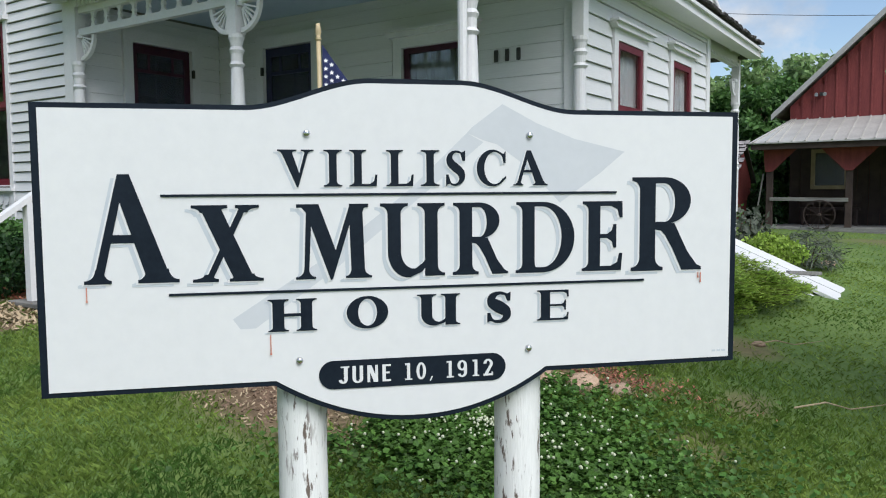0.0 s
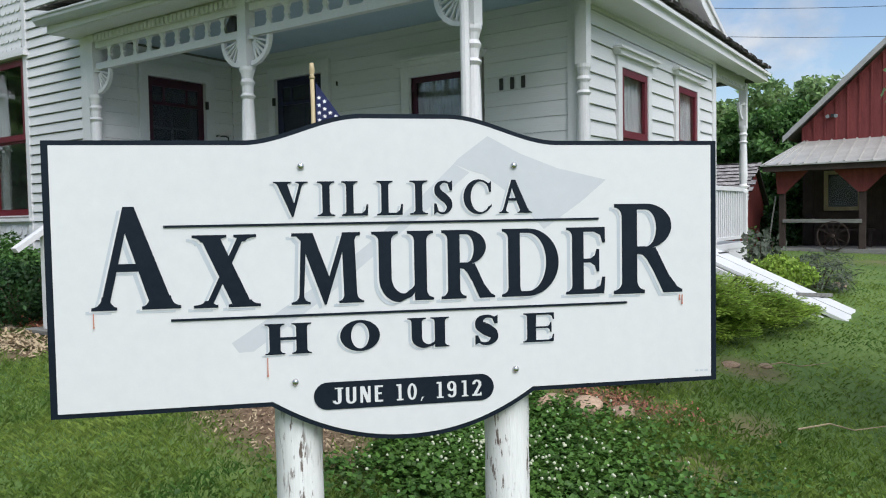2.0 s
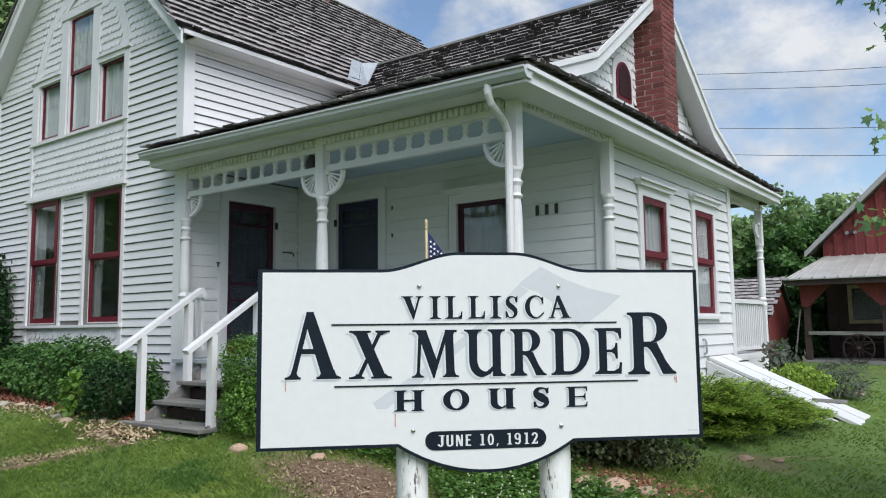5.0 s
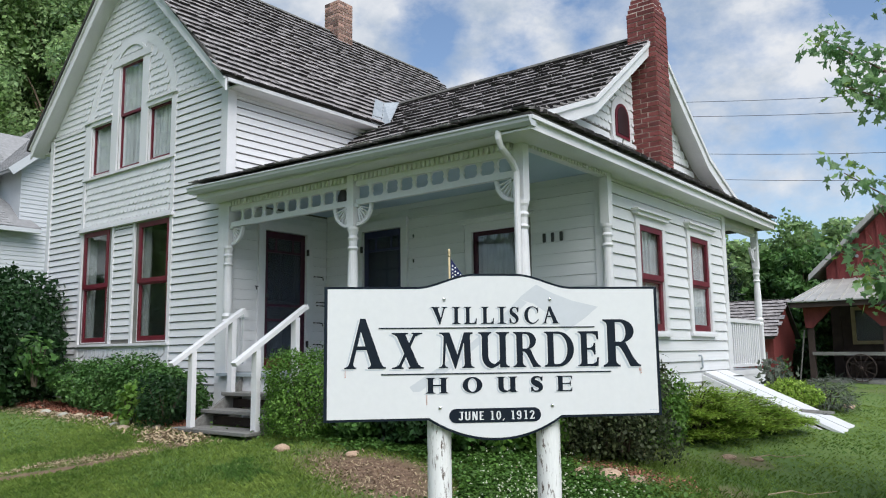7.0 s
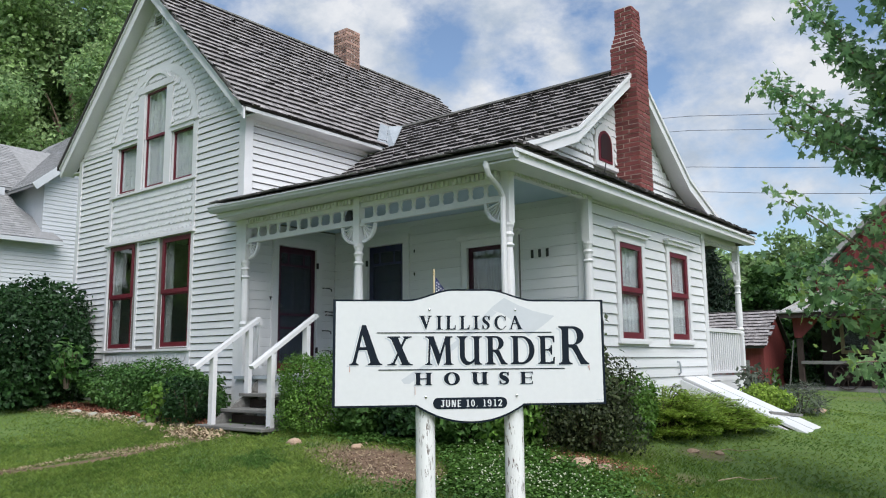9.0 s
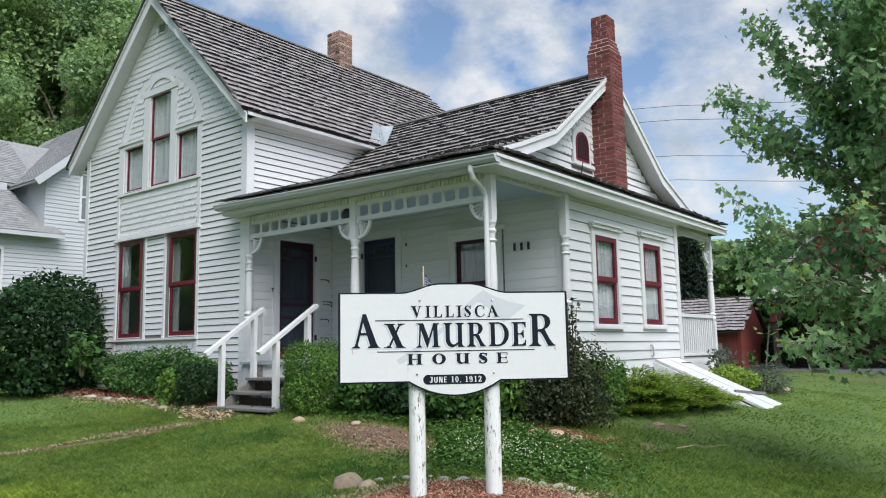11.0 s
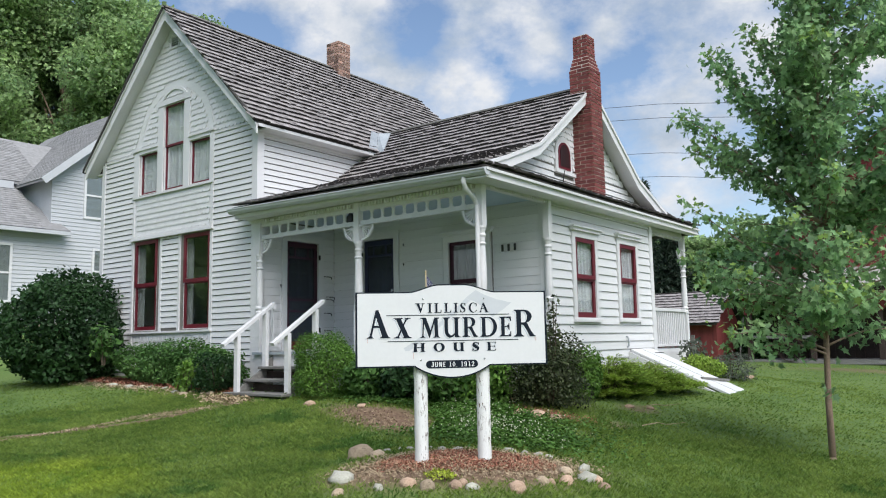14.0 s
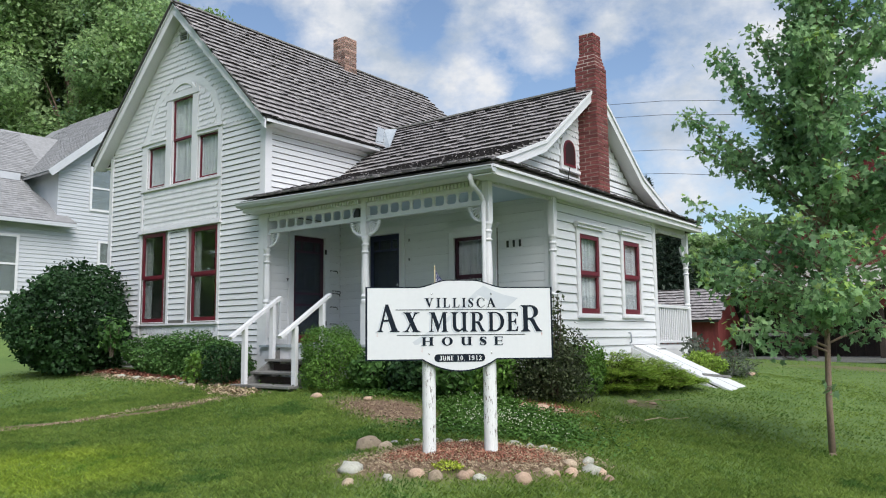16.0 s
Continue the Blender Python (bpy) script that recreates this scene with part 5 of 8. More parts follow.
CHX, CHY = -3.02, 8.02
chimney("chimney", CHX, CHY, 3.60, 6.55, 0.40, 0.42, "brick", "tall red brick chimney against the gable", (5.95, 6.03, 6.11, 6.18))
chimney("chimney", -9.86, 8.76, 7.3, 8.40, 0.40, 0.40, "brick2", "short weathered brick chimney on the ridge")
hp("pent_flashing", boxes((CHX - 0.24, CHX + 0.24, CHY - 0.24, CHY + 0.24, 3.62, 3.72)), "metal")


# ---- the sign ----
SIGN = (-1.1727, 1.5297, 1.4165)
sign = thing("house_sign", SIGN[0], SIGN[1], 0.24, 45.8, label="white painted wooden sign with black border on two peeling posts", category="sign")
SZ = SIGN[2] - 0.24  # the board's middle over the ground


def sign_outline(side=0.0, edge=0.0):
    """The board's edge: a raised crest above, a rounded belly below; side and edge set the outline in."""
    top, low, half = 0.3215 - edge, -0.3345 + edge, 0.854 - side
    pts = [(-half, low), (-half, top)]
    for s in (-1, 1):
        ramp = []
        for i in range(17):
            t = i / 16
            u = -(0.40 - 0.29 * t)
            ramp.append((u, top + 0.0665 * smoothstep(t)))
        pts += ramp if s < 0 else [(-u, v) for u, v in reversed(ramp)]
    pts += [(half, top), (half, low)]
    right, left = 0.330 - 0.3 * edge, 0.345 - 0.3 * edge
    for i in range(33):
        t = 1 - 2 * i / 32
        pts.append(((right if t > 0 else left) * t, low - 0.103 * (1 - abs(t) ** 2.1)))
    return pts


def at_sign(bm):
    bmesh.ops.translate(bm, verts=bm.verts, vec=(0, 0, SZ))
    return bm


bm = bmesh.new()
prism(bm, sign_outline(), 0.0, 0.028)
board = part("sign_board", at_sign(bm), "ink", sign, "black-edged wooden board")
bm = bmesh.new()
prism(bm, sign_outline(0.0165, 0.0118), -0.0022, 0.004)
face = part("sign_face", at_sign(bm), "signwhite", sign, "white painted face")
for u, h in ((-0.281, 1.35), (0.278, 1.35)):
    bm = bmesh.new()
    rings = [(0.0605 + 0.0012 * math.sin(9 * i), -0.2 + h * i / 14) for i in range(15)]
    turned(bm, rings + [(0.05, h - 0.19)], 22)
    bmesh.ops.translate(bm, verts=bm.verts, vec=(u, 0.028 + 0.058, 0))
    part("sign_post", bm, "postpaint", sign, "round post with peeling white paint", smooth=True)
for u, v in ((-0.2604, 0.2583), (0.2825, 0.2571), (-0.2866, -0.2764), (0.2805, -0.274)):
    bm = bmesh.new()
    turned(bm, [(0.0085, 0), (0.0085, 0.003), (0.0065, 0.006), (0.003, 0.0075)], 14)
    bmesh.ops.rotate(bm, verts=bm.verts, matrix=Matrix.Rotation(radians(90), 3, "X"))
    part("bolt", bm, "steel", sign, at=(u, -0.0022, SZ + v), smooth=True)


# serif capitals: each glyph gives flat pieces inside a box of width w and height 1
def bar(x0, x1, y0, y1):
    return [(x0, y0), (x1, y0), (x1, y1), (x0, y1)]


def foot(x0, x1, a, b, y, up, s=0.038, r=0.10):
    """A serif from a to b across the end of a stem from x0 to x1, with hollow brackets."""
    d = 1 if up else -1
    left = [(x0 - (x0 - a) * (1 - math.cos(k)) * 1.0, y + d * (s + r * (1 - math.sin(k)))) for k in np.linspace(0, math.pi / 2, 6)]
    right = [(x1 + (b - x1) * (1 - math.cos(k)) * 1.0, y + d * (s + r * (1 - math.sin(k)))) for k in np.linspace(0, math.pi / 2, 6)]
    return [(a, y)] + [(a, y + d * s)] + left[::-1][1:] + right[:-1] + [(b, y + d * s), (b, y)]


def slant(x0, y0, x1, y1, w):
    """A slanting stroke with level ends, w wide along the line of writing."""
    return [(x0 - w / 2, y0), (x0 + w / 2, y0), (x1 + w / 2, y1), (x1 - w / 2, y1)]


def strip(outer, inner):
    """Quads between two lines of as many points."""
    return [[outer[i], outer[i + 1], inner[i + 1], inner[i]] for i in range(len(outer) - 1)]


def oval(cx, cy, rx, ry, a0, a1, n=28):
    return [(cx + rx * math.cos(radians(a0 + (a1 - a0) * i / n)), cy + ry * math.sin(radians(a0 + (a1 - a0) * i / n))) for i in range(n + 1)]


def glyph(c, w, T=0.18, e=0.10):
    """T: width of a stem; e: reach of a serif beside it."""
    t = 0.068
    stem = [bar(e, e + T, 0, 1), foot(e, e + T, 0, 2 * e + T * 0.95, 0, True), foot(e, e + T, 0.01, e + T, 1, False)]
    if c == "I":
        m = (w - T) / 2
        return [bar(m, m + T, 0, 1), foot(m, m + T, 0, w, 0, True), foot(m, m + T, 0, w, 1, False)]
    if c == "L":
        return stem[:1] + [foot(e, e + T, 0, e + T, 0, True), foot(e, e + T, 0, 2 * e + T, 1, False), bar(e + T, w - 0.02, 0, t), [(w - 0.20, t), (w - 0.04, 0), (w - 0.02, 0), (w, 0.32), (w - 0.055, 0.32), (w - 0.09, 0.15)]]
    if c == "E":
        m = w - 0.095
        out = stem[:1] + [foot(e, e + T, 0, e + T, 0, True), stem[2], bar(e + T, w - 0.02, 0, t), bar(e + T, w - 0.01, 1 - t, 1), bar(e + T, m, 0.47, 0.53)]
        return out + [[(w - 0.18, t), (w - 0.02, 0), (w, 0.25), (w - 0.05, 0.25), (w - 0.08, 0.12)], [(w - 0.18, 1 - t), (w - 0.08, 0.88), (w - 0.045, 0.765), (w, 0.765), (w - 0.005, 1)], [(m, 0.33), (m, 0.67), (m - 0.045, 0.67), (m - 0.07, 0.58), (m - 0.14, 0.53), (m - 0.14, 0.47), (m - 0.07, 0.42), (m - 0.045, 0.33)]]
    if c == "H":
        b = w - e - T
        return [bar(e, e + T, 0, 1), bar(b, b + T, 0, 1), bar(e + T, b, 0.46, 0.555)] + [foot(x, x + T, x - e, x + T + e, y, not y) for x in (e, b) for y in (0, 1)]
    if c == "V":
        k = w / 1.02
        pieces = [[(0.10, 0.96), (0.40, 0.96), (0.605, 0.37), (0.575, -0.01), (0.535, -0.01)], [(0.575, -0.01), (0.605, 0.37), (0.775, 0.96), (0.875, 0.96), (0.60, 0.06)], foot(0.12, 0.40, 0, 0.54, 1, False, r=0.07), foot(0.78, 0.865, 0.66, 1.02, 1, False, r=0.07)]
    elif c == "A":
        k = w / 0.85
        pieces = [[(0.322, 1), (0.40, 1), (0.336, 0.745), (0.178, 0.08), (0.178, 0), (0.095, 0), (0.095, 0.08)], [(0.34, 1), (0.427, 1), (0.758, 0.08), (0.758, 0), (0.545, 0), (0.545, 0.08), (0.336, 0.745)], bar(0.2, 0.52, 0.372, 0.448), foot(0.10, 0.172, 0, 0.242, 0, True, s=0.03), foot(0.55, 0.755, 0.476, 0.85, 0, True, s=0.03)]
    elif c == "X":
        k = w / 0.91
        pieces = [slant(0.672, 0, 0.228, 1, 0.262), slant(0.195, 0, 0.675, 1, 0.09), foot(0.15, 0.25, 0, 0.33, 0, True, r=0.06), foot(0.56, 0.79, 0.47, 0.91, 0, True, r=0.06), foot(0.11, 0.36, 0, 0.465, 1, False, r=0.06), foot(0.63, 0.72, 0.56, 0.87, 1, False, r=0.06)]
    elif c == "M":
        k = w / 1.04
        pieces = [[(0.02, 1), (0.32, 1), (0.545, 0.38), (0.49, -0.015), (0.47, -0.015), (0.21, 0.72), (0.155, 0.88), (0.09, 0.955), (0.02, 0.955)], [(0.15, 0.9), (0.215, 0.71), (0.178, 0.06), (0.178, 0), (0.112, 0), (0.112, 0.06)],
                  [(0.49, -0.015), (0.545, 0.38), (0.745, 1), (0.80, 1), (0.745, 0.74), (0.50, -0.01)], [(0.735, 1), (0.915, 1), (0.945, 0.05), (0.945, 0), (0.757, 0), (0.757, 0.05), (0.737, 0.75)], [(0.735, 1), (1.0, 1), (1.0, 0.955), (0.94, 0.945), (0.91, 0.87), (0.735, 0.87)], foot(0.112, 0.178, 0, 0.27, 0, True, s=0.03), foot(0.757, 0.943, 0.68, 1.04, 0, True, s=0.03)]
    elif c == "R":
        k = 1.0
        edge = w * 0.84
        cx = e + T + 0.10
        pieces = stem + strip(oval(cx, 0.75, edge - cx, 0.25, -90, 90, 22), oval(cx, 0.728, edge - cx - T * 1.02, 0.207, -90, 90, 22)) + [bar(e + T, cx, 0.935, 1), bar(e + T, cx, 0.49, 0.525)]
        pieces.append([(e + T, 0.44), (e + T, 0.50), (cx + 0.12, 0.51), (w * 0.80, 0.20), (w * 0.93, 0.06), (w, 0.03), (w, 0), (w - 0.23, 0), (w * 0.58, 0.24), (w * 0.48, 0.38), (w * 0.42, 0.43)])
    elif c == "U":
        k = 1.0
        b = w - e - T
        outer = oval(e + (b - e) * 0.55, 0.34, (b - e) * 0.55, 0.355, 180, 275, 16) + [(b - 0.04, 0.06), (b, 0.11)]
        inner = oval(e + T + (b - e - T) * 0.55, 0.34, (b - e - T) * 0.55, 0.235, 180, 275, 16) + [(b - 0.04, 0.175), (b, 0.22)]
        pieces = [bar(e, e + T, 0.34, 1), bar(b, b + T, 0, 1), foot(e, e + T, 0, 2 * e + T, 1, False), foot(b, b + T, b - e, w, 1, False), foot(b, b + T, b, w, 0, True)] + strip(outer, inner)
    elif c == "D":
        k = 1.0
        cx = e + T + 0.12
        pieces = stem + [bar(e + T, cx, 0.935, 1), bar(e + T, cx, 0, 0.075)] + strip(oval(cx, 0.5, w - cx, 0.5, -90, 90, 26), oval(cx, 0.505, w - cx - T * 1.08, 0.43, -90, 90, 26))
    elif c == "O":
        k = 1.0
        pieces = strip(oval(w / 2, 0.5, w / 2, 0.515, 0, 360, 40), oval(w / 2, 0.5, w / 2 - T * 1.02, 0.425, 0, 360, 40))
    elif c == "C":
        k = 1.0
        pieces = strip(oval(w * 0.53, 0.5, w * 0.53, 0.52, 42, 318, 34), oval(w * 0.60, 0.5, w * 0.60 - T * 1.05, 0.455, 38, 322, 34))
        pieces += [[(w * 0.90, 0.64), (w * 0.97, 0.64), (w * 0.97, 0.98), (w * 0.90, 0.90), (w * 0.82, 0.93), (w * 0.86, 0.80)], [(w * 0.86, 0.12), (w * 0.99, 0.20), (w * 0.98, 0.28), (w * 0.84, 0.16)]]
    else:
        k = 1.0
        line = [Vector((x * w, y)) for x, y in ((0.92, 0.80), (0.74, 0.93), (0.45, 0.955), (0.22, 0.84), (0.24, 0.66), (0.50, 0.51), (0.76, 0.36), (0.80, 0.18), (0.58, 0.045), (0.30, 0.05), (0.07, 0.20))]
        wide = [x * T / 0.2 for x in (0.022, 0.025, 0.032, 0.07, 0.105, 0.118, 0.105, 0.07, 0.032, 0.025, 0.022)]
        sides = ([], [])
        for q in np.linspace(0, len(line) - 1.001, 50):
            i, u = int(q), q - int(q)
            p0, p1, p2, p3 = line[max(i - 1, 0)], line[i], line[i + 1], line[min(i + 2, len(line) - 1)]
            p = 0.5 * (2 * p1 + (p2 - p0) * u + (2 * p0 - 5 * p1 + 4 * p2 - p3) * u * u + (3 * p1 - p0 - 3 * p2 + p3) * u ** 3)
            d = ((p2 - p0) * (1 - u) + (p3 - p1) * u).normalized()
            h = wide[i] * (1 - u) + wide[i + 1] * u
            for side, sign_ in zip(sides, (1, -1)):
                side.append((p.x - d.y * h * sign_, p.y + d.x * h * sign_))
        pieces = strip(*sides) + [[(w * 0.84, 0.70), (w * 0.97, 0.70), (w * 0.98, 1.0), (w * 0.86, 0.95), (w * 0.72, 0.93)], [(w * 0.02, 0.0), (w * 0.13, 0.05), (w * 0.28, 0.06), (w * 0.14, 0.32), (w * 0.02, 0.32)]]
    return [[(x * k, y) for x, y in p] for p in pieces]


def letter(c, u0, u1, v0, v1, T=0.18, e=0.10, shade=0.0135):
    """One painted capital with a white edge and a pale shade to the lower left."""
    h = v1 - v0
    made = None
    for name, ink, q, y in (("letter", "ink", 0.0, -0.0046), ("letter_shade", "letgrey", 1.0, -0.0028), ("letter_edge", "signwhite", 0.38, -0.0036)):
        bm = bmesh.new()
        for i, pts in enumerate(glyph(c, (u1 - u0) / h, T, e)):
            d = y - 0.00002 * (i % 20)
            prism(bm, [(x * h - q * shade, z * h - q * shade * 0.65) for x, z in pts], d, d + 0.0006)
        made = part(name, bm, ink, sign, "", (u0, 0, SZ + v0)) if made is None else (part(name, bm, ink, made), made)[1]


for c, a, b in (("V", -0.328, -0.2446), ("I", -0.222, -0.179), ("L", -0.162, -0.0959), ("L", -0.0744, -0.0084), ("I", 0.009, 0.055), ("S", 0.070, 0.120), ("C", 0.1477, 0.223), ("A", 0.241, 0.330)):
    letter(c, a, b, 0.1345, 0.2205, 0.21, 0.13, 0.0085)
for c, a, b in (("X", -0.5227, -0.3646), ("M", -0.2909, -0.1118), ("U", -0.0905, 0.0669), ("R", 0.0862, 0.2274), ("D", 0.2464, 0.4009), ("E", 0.4209, 0.5308)):
    letter(c, a, b, -0.083, 0.0935)
letter("A", -0.7549, -0.5515, -0.081, 0.1645)
letter("R", 0.5543, 0.7522, -0.087, 0.1535)
for c, a, b in (("H", -0.3574, -0.2441), ("O", -0.1738, -0.0739), ("U", -0.0036, 0.1045), ("S", 0.172, 0.2347), ("E", 0.3019, 0.3865)):
    letter(c, a, b, -0.205, -0.1285, 0.35 if c != "E" else 0.32, 0.14, 0.0085)
for a, b, v in ((-0.5872, 0.5132, 0.1158), (-0.5759, 0.5918, -0.11)):
    part("rule_line", boxes((a, b, -0.0052, -0.0022, v - 0.0028, v + 0.0028)), "ink", sign, at=(0, 0, SZ))
# the faint painted axe
bm = bmesh.new()
prism(bm, [(0.2133, 0.333), (0.30, 0.288), (0.40, 0.25), (0.5351, 0.2185), (0.47, 0.165), (0.3625, 0.091), (0.33, 0.125), (0.27, 0.185), (0.20, 0.235), (0.165, 0.245), (0.1237, 0.262), (0.135, 0.275)], -0.0025, -0.002)
part("axe_head", at_sign(bm), "axgrey", sign)
bm = bmesh.new()
prism(bm, [(0.1237, 0.262), (0.165, 0.240), (0.02, 0.118), (-0.20, -0.062), (-0.385, -0.195), (-0.42, -0.196), (-0.437, -0.172), (-0.22, -0.032), (-0.02, 0.125)], -0.0024, -0.002)
part("axe_handle", at_sign(bm), "axgrey", sign)
# small red drips under three letters
for u, v, h in ((-0.7505, -0.087, 0.03), (-0.352, -0.212, 0.042), (0.751, -0.094, 0.022), (0.744, -0.094, 0.01)):
    part("paint_drip", boxes((u - 0.0012, u + 0.0012, -0.0056, -0.0046, v - h, v), (u - 0.002, u + 0.002, -0.0057, -0.0047, v - h - 0.005, v - h)), "drip", sign, at=(0, 0, SZ))
# date panel
bm = bmesh.new()
a, b, m, r = -0.242, 0.2205, -0.316, 0.0345
prism(bm, [(b - r + r * math.cos(t), m + r * math.sin(t)) for t in np.linspace(-math.pi / 2, math.pi / 2, 14)] + [(a + r + r * math.cos(t), m + r * math.sin(t)) for t in np.linspace(math.pi / 2, 3 * math.pi / 2, 14)], -0.0042, -0.002)
plate = part("date_panel", at_sign(bm), "ink", sign, "black rounded date panel")


def figure(c):
    """Narrow slab-serif characters of the date, width 0.62 and height 1."""
    if c == "J":
        return [bar(0.34, 0.56, 0.25, 1), bar(0.16, 0.66, 0.92, 1)] + strip(oval(0.30, 0.25, 0.26, 0.26, -150, 0, 10), oval(0.30, 0.25, 0.06, 0.15, -150, 0, 10)) + [bar(0.05, 0.22, 0.1, 0.22)]
    if c == "U":
        return [bar(0.0, 0.2, 0.25, 1), bar(0.42, 0.62, 0.25, 1)] + strip(oval(0.31, 0.25, 0.31, 0.26, 180, 360, 14), oval(0.31, 0.25, 0.11, 0.15, 180, 360, 14))
    if c == "N":
        return [bar(0.0, 0.16, 0, 1), bar(0.46, 0.62, 0, 1), slant(0.5, 0.0, 0.12, 1, 0.24)]
    if c == "E":
        return [bar(0.0, 0.2, 0, 1), bar(0.2, 0.5, 0, 0.11), bar(0.2, 0.42, 0.46, 0.57), bar(0.2, 0.5, 0.89, 1)]
    if c == "1":
        return [bar(0.12, 0.30, 0, 1), bar(0.0, 0.42, 0, 0.08), [(0.0, 0.88), (0.12, 0.9), (0.12, 1), (0.0, 1)]]
    if c == ",":
        return [[(0.02, -0.12), (0.12, 0.14), (0.22, 0.14), (0.08, -0.12)]]
    if c == "0":
        return strip(oval(0.29, 0.5, 0.29, 0.51, 0, 360, 28), oval(0.29, 0.5, 0.11, 0.39, 0, 360, 28))
    if c == "9":
        return strip(oval(0.29, 0.70, 0.29, 0.31, 0, 360, 26), oval(0.29, 0.70, 0.11, 0.20, 0, 360, 26)) + [bar(0.40, 0.58, 0.27, 0.7)] + strip(oval(0.29, 0.27, 0.29, 0.28, -160, 0, 12), oval(0.29, 0.27, 0.11, 0.17, -160, 0, 12))
    return strip(oval(0.29, 0.71, 0.29, 0.30, -10, 175, 18), oval(0.29, 0.71, 0.11, 0.19, -10, 175, 18)) + [[(0.0, 0.0), (0.22, 0.0), (0.575, 0.66), (0.40, 0.68)], bar(0.0, 0.58, 0, 0.12), bar(0.50, 0.58, 0, 0.22)]


for c, u in zip("JUNE10,1912", (-0.197, -0.1625, -0.1265, -0.09, -0.0345, -0.0065, 0.026, 0.0695, 0.0965, 0.135, 0.163)):
    bm = bmesh.new()
    for i, pts in enumerate(figure(c)):
        d = -0.0047 - 0.00002 * (i % 20)
        prism(bm, [(x * 0.0415, z * 0.0415) for x, z in pts], d, d + 0.0006)
    part("date_character", bm, "signwhite", plate, "", (u, 0, SZ - 0.3375))
# painter's mark, too small to read
for i in range(3):
    part("mark_bar", boxes((0.79 + i * 0.014, 0.80 + i * 0.014, -0.0026, -0.0021, -0.308, -0.303)), "letgrey", sign, at=(0, 0, SZ))

# little flag on a stick behind the sign
flag = thing("small_flag", -1.3555, 1.398, 1.435, 45.4, label="small stars and stripes flag on a gilt-tipped wooden stick", category="flag")
bm = bmesh.new()
tube(bm, [(0, 0.0, -0.05), (-0.005, 0.0, 0.50)], 0.0055, 8)
part("stick", bm, "brass", flag, smooth=True)
bm = bmesh.new()
turned(bm, [(0.006, 0), (0.008, 0.004), (0.005, 0.01), (0.0075, 0.02), (0.006, 0.032), (0.002, 0.038)], 10)
part("finial", bm, "brass", flag, at=(-0.0046, 0, 0.46), smooth=True)
bm = bmesh.new()
cols = [(0.0, 0.452, 0.2), (0.03, 0.412, 0.19), (0.06, 0.366, 0.17), (0.09, 0.318, 0.15), (0.12, 0.265, 0.12)]
rows = []
for i, (x, hi, lo) in enumerate(cols):
    rows.append([bm.verts.new((x + 0.004, 0.012 * math.sin(i * 1.9), lo + (hi - lo) * k / 4)) for k in range(5)])
for p, q in zip(rows, rows[1:]):
    for k in range(4):
        bm.faces.new((p[k], q[k], q[k + 1], p[k + 1]))
bmesh.ops.solidify(bm, geom=bm.faces[:], thickness=0.0015)
canton = part("canton", bm, "flagblue", flag, "dark blue field with white stars", smooth=True)
star = bmesh.new()
prism(star, [((0.006 if i % 2 == 0 else 0.0026) * math.sin(math.pi * i / 5), (0.006 if i % 2 == 0 else 0.0026) * math.cos(math.pi * i / 5)) for i in range(10)], -0.0008, 0.0)
STAR = to_mesh("star", star, "flagwhite")
for i in range(8):
    for k in range(13):
        x, z = 0.011 + 0.0135 * i, 0.43 - 0.0185 * k - (0.009 if i % 2 else 0)
        if z < 0.442 - 1.45 * x and z > 0.2:
            part("star", STAR, "flagwhite", canton, at=(x, -0.016, z))
for i in range(4):
    part("stripe", boxes((0.006, 0.09, -0.002 + 0.001 * i, 0.001 * i, 0.14 - 0.02 * i, 0.16 - 0.02 * i)), "flagred" if i % 2 else "flagwhite", flag)


# ---- porch steps ----
steps = thing("porch_steps", -6.38, 3.9, 0.5, label="worn grey wooden porch steps with white handrails", category="steps")


def sp(name, bm, material, label=""):
    return part(name, bm, material, steps, label, (6.38, -3.9, -0.5))


for y0, z, x0, x1, d in ((3.47, 0.60, -7.05, -5.70, 0.38), (3.80, 0.785, -6.98, -5.74, 0.32), (4.08, 0.97, -6.98, -5.74, 0.30)):
    sp("tread", boxes((x0, x1, y0, y0 + d, z - 0.042, z), bevel=0.006), "greywood", "worn grey wooden tread")
# risers set back; their dark timber colour stands in for shade in the gaps
for y0, z in ((3.84, 0.60), (4.12, 0.785), (4.30, 0.97)):
    sp("riser", boxes((-6.93, -5.79, y0 + 0.10, y0 + 0.12, z + 0.001, z + 0.10)), "barndark")
for x in (-6.94, -5.79):
    bm = bmesh.new()
    prism(bm, [(3.55, 0.35), (4.36, 0.35), (4.36, 1.15), (4.14, 0.928), (3.84, 0.743), (3.55, 0.558)], -0.02, 0.02)
    bmesh.ops.rotate(bm, verts=bm.verts, matrix=Matrix.Rotation(radians(90), 3, "Z"))
    bmesh.ops.translate(bm, verts=bm.verts, vec=(x, 0, 0))
    sp("stringer", bm, "greywood")
for x, shift in ((-6.85, 0.0), (-5.80, 0.09)):
    bm = bmesh.new()
    beam(bm, (x, 3.31 + shift * 0.8, 1.31), (x, 4.29 + shift, 1.965), 0.085, 0.045)
    sp("handrail", bm, "trim", "white painted handrail")
    for y, z0, z1 in ((3.585 + shift, 0.60, 1.47), (4.13 + shift, 0.97, 1.83)):
        sp("rail_post", boxes((x - 0.042, x + 0.042, y - 0.03, y + 0.03, z0, z1)), "trim")

# ---- cellar bulkhead ----
bulk = thing("cellar_bulkhead", -2.1, 9.4, 0.4, label="sloping white board cellar bulkhead against the east wall", category="cellar door")


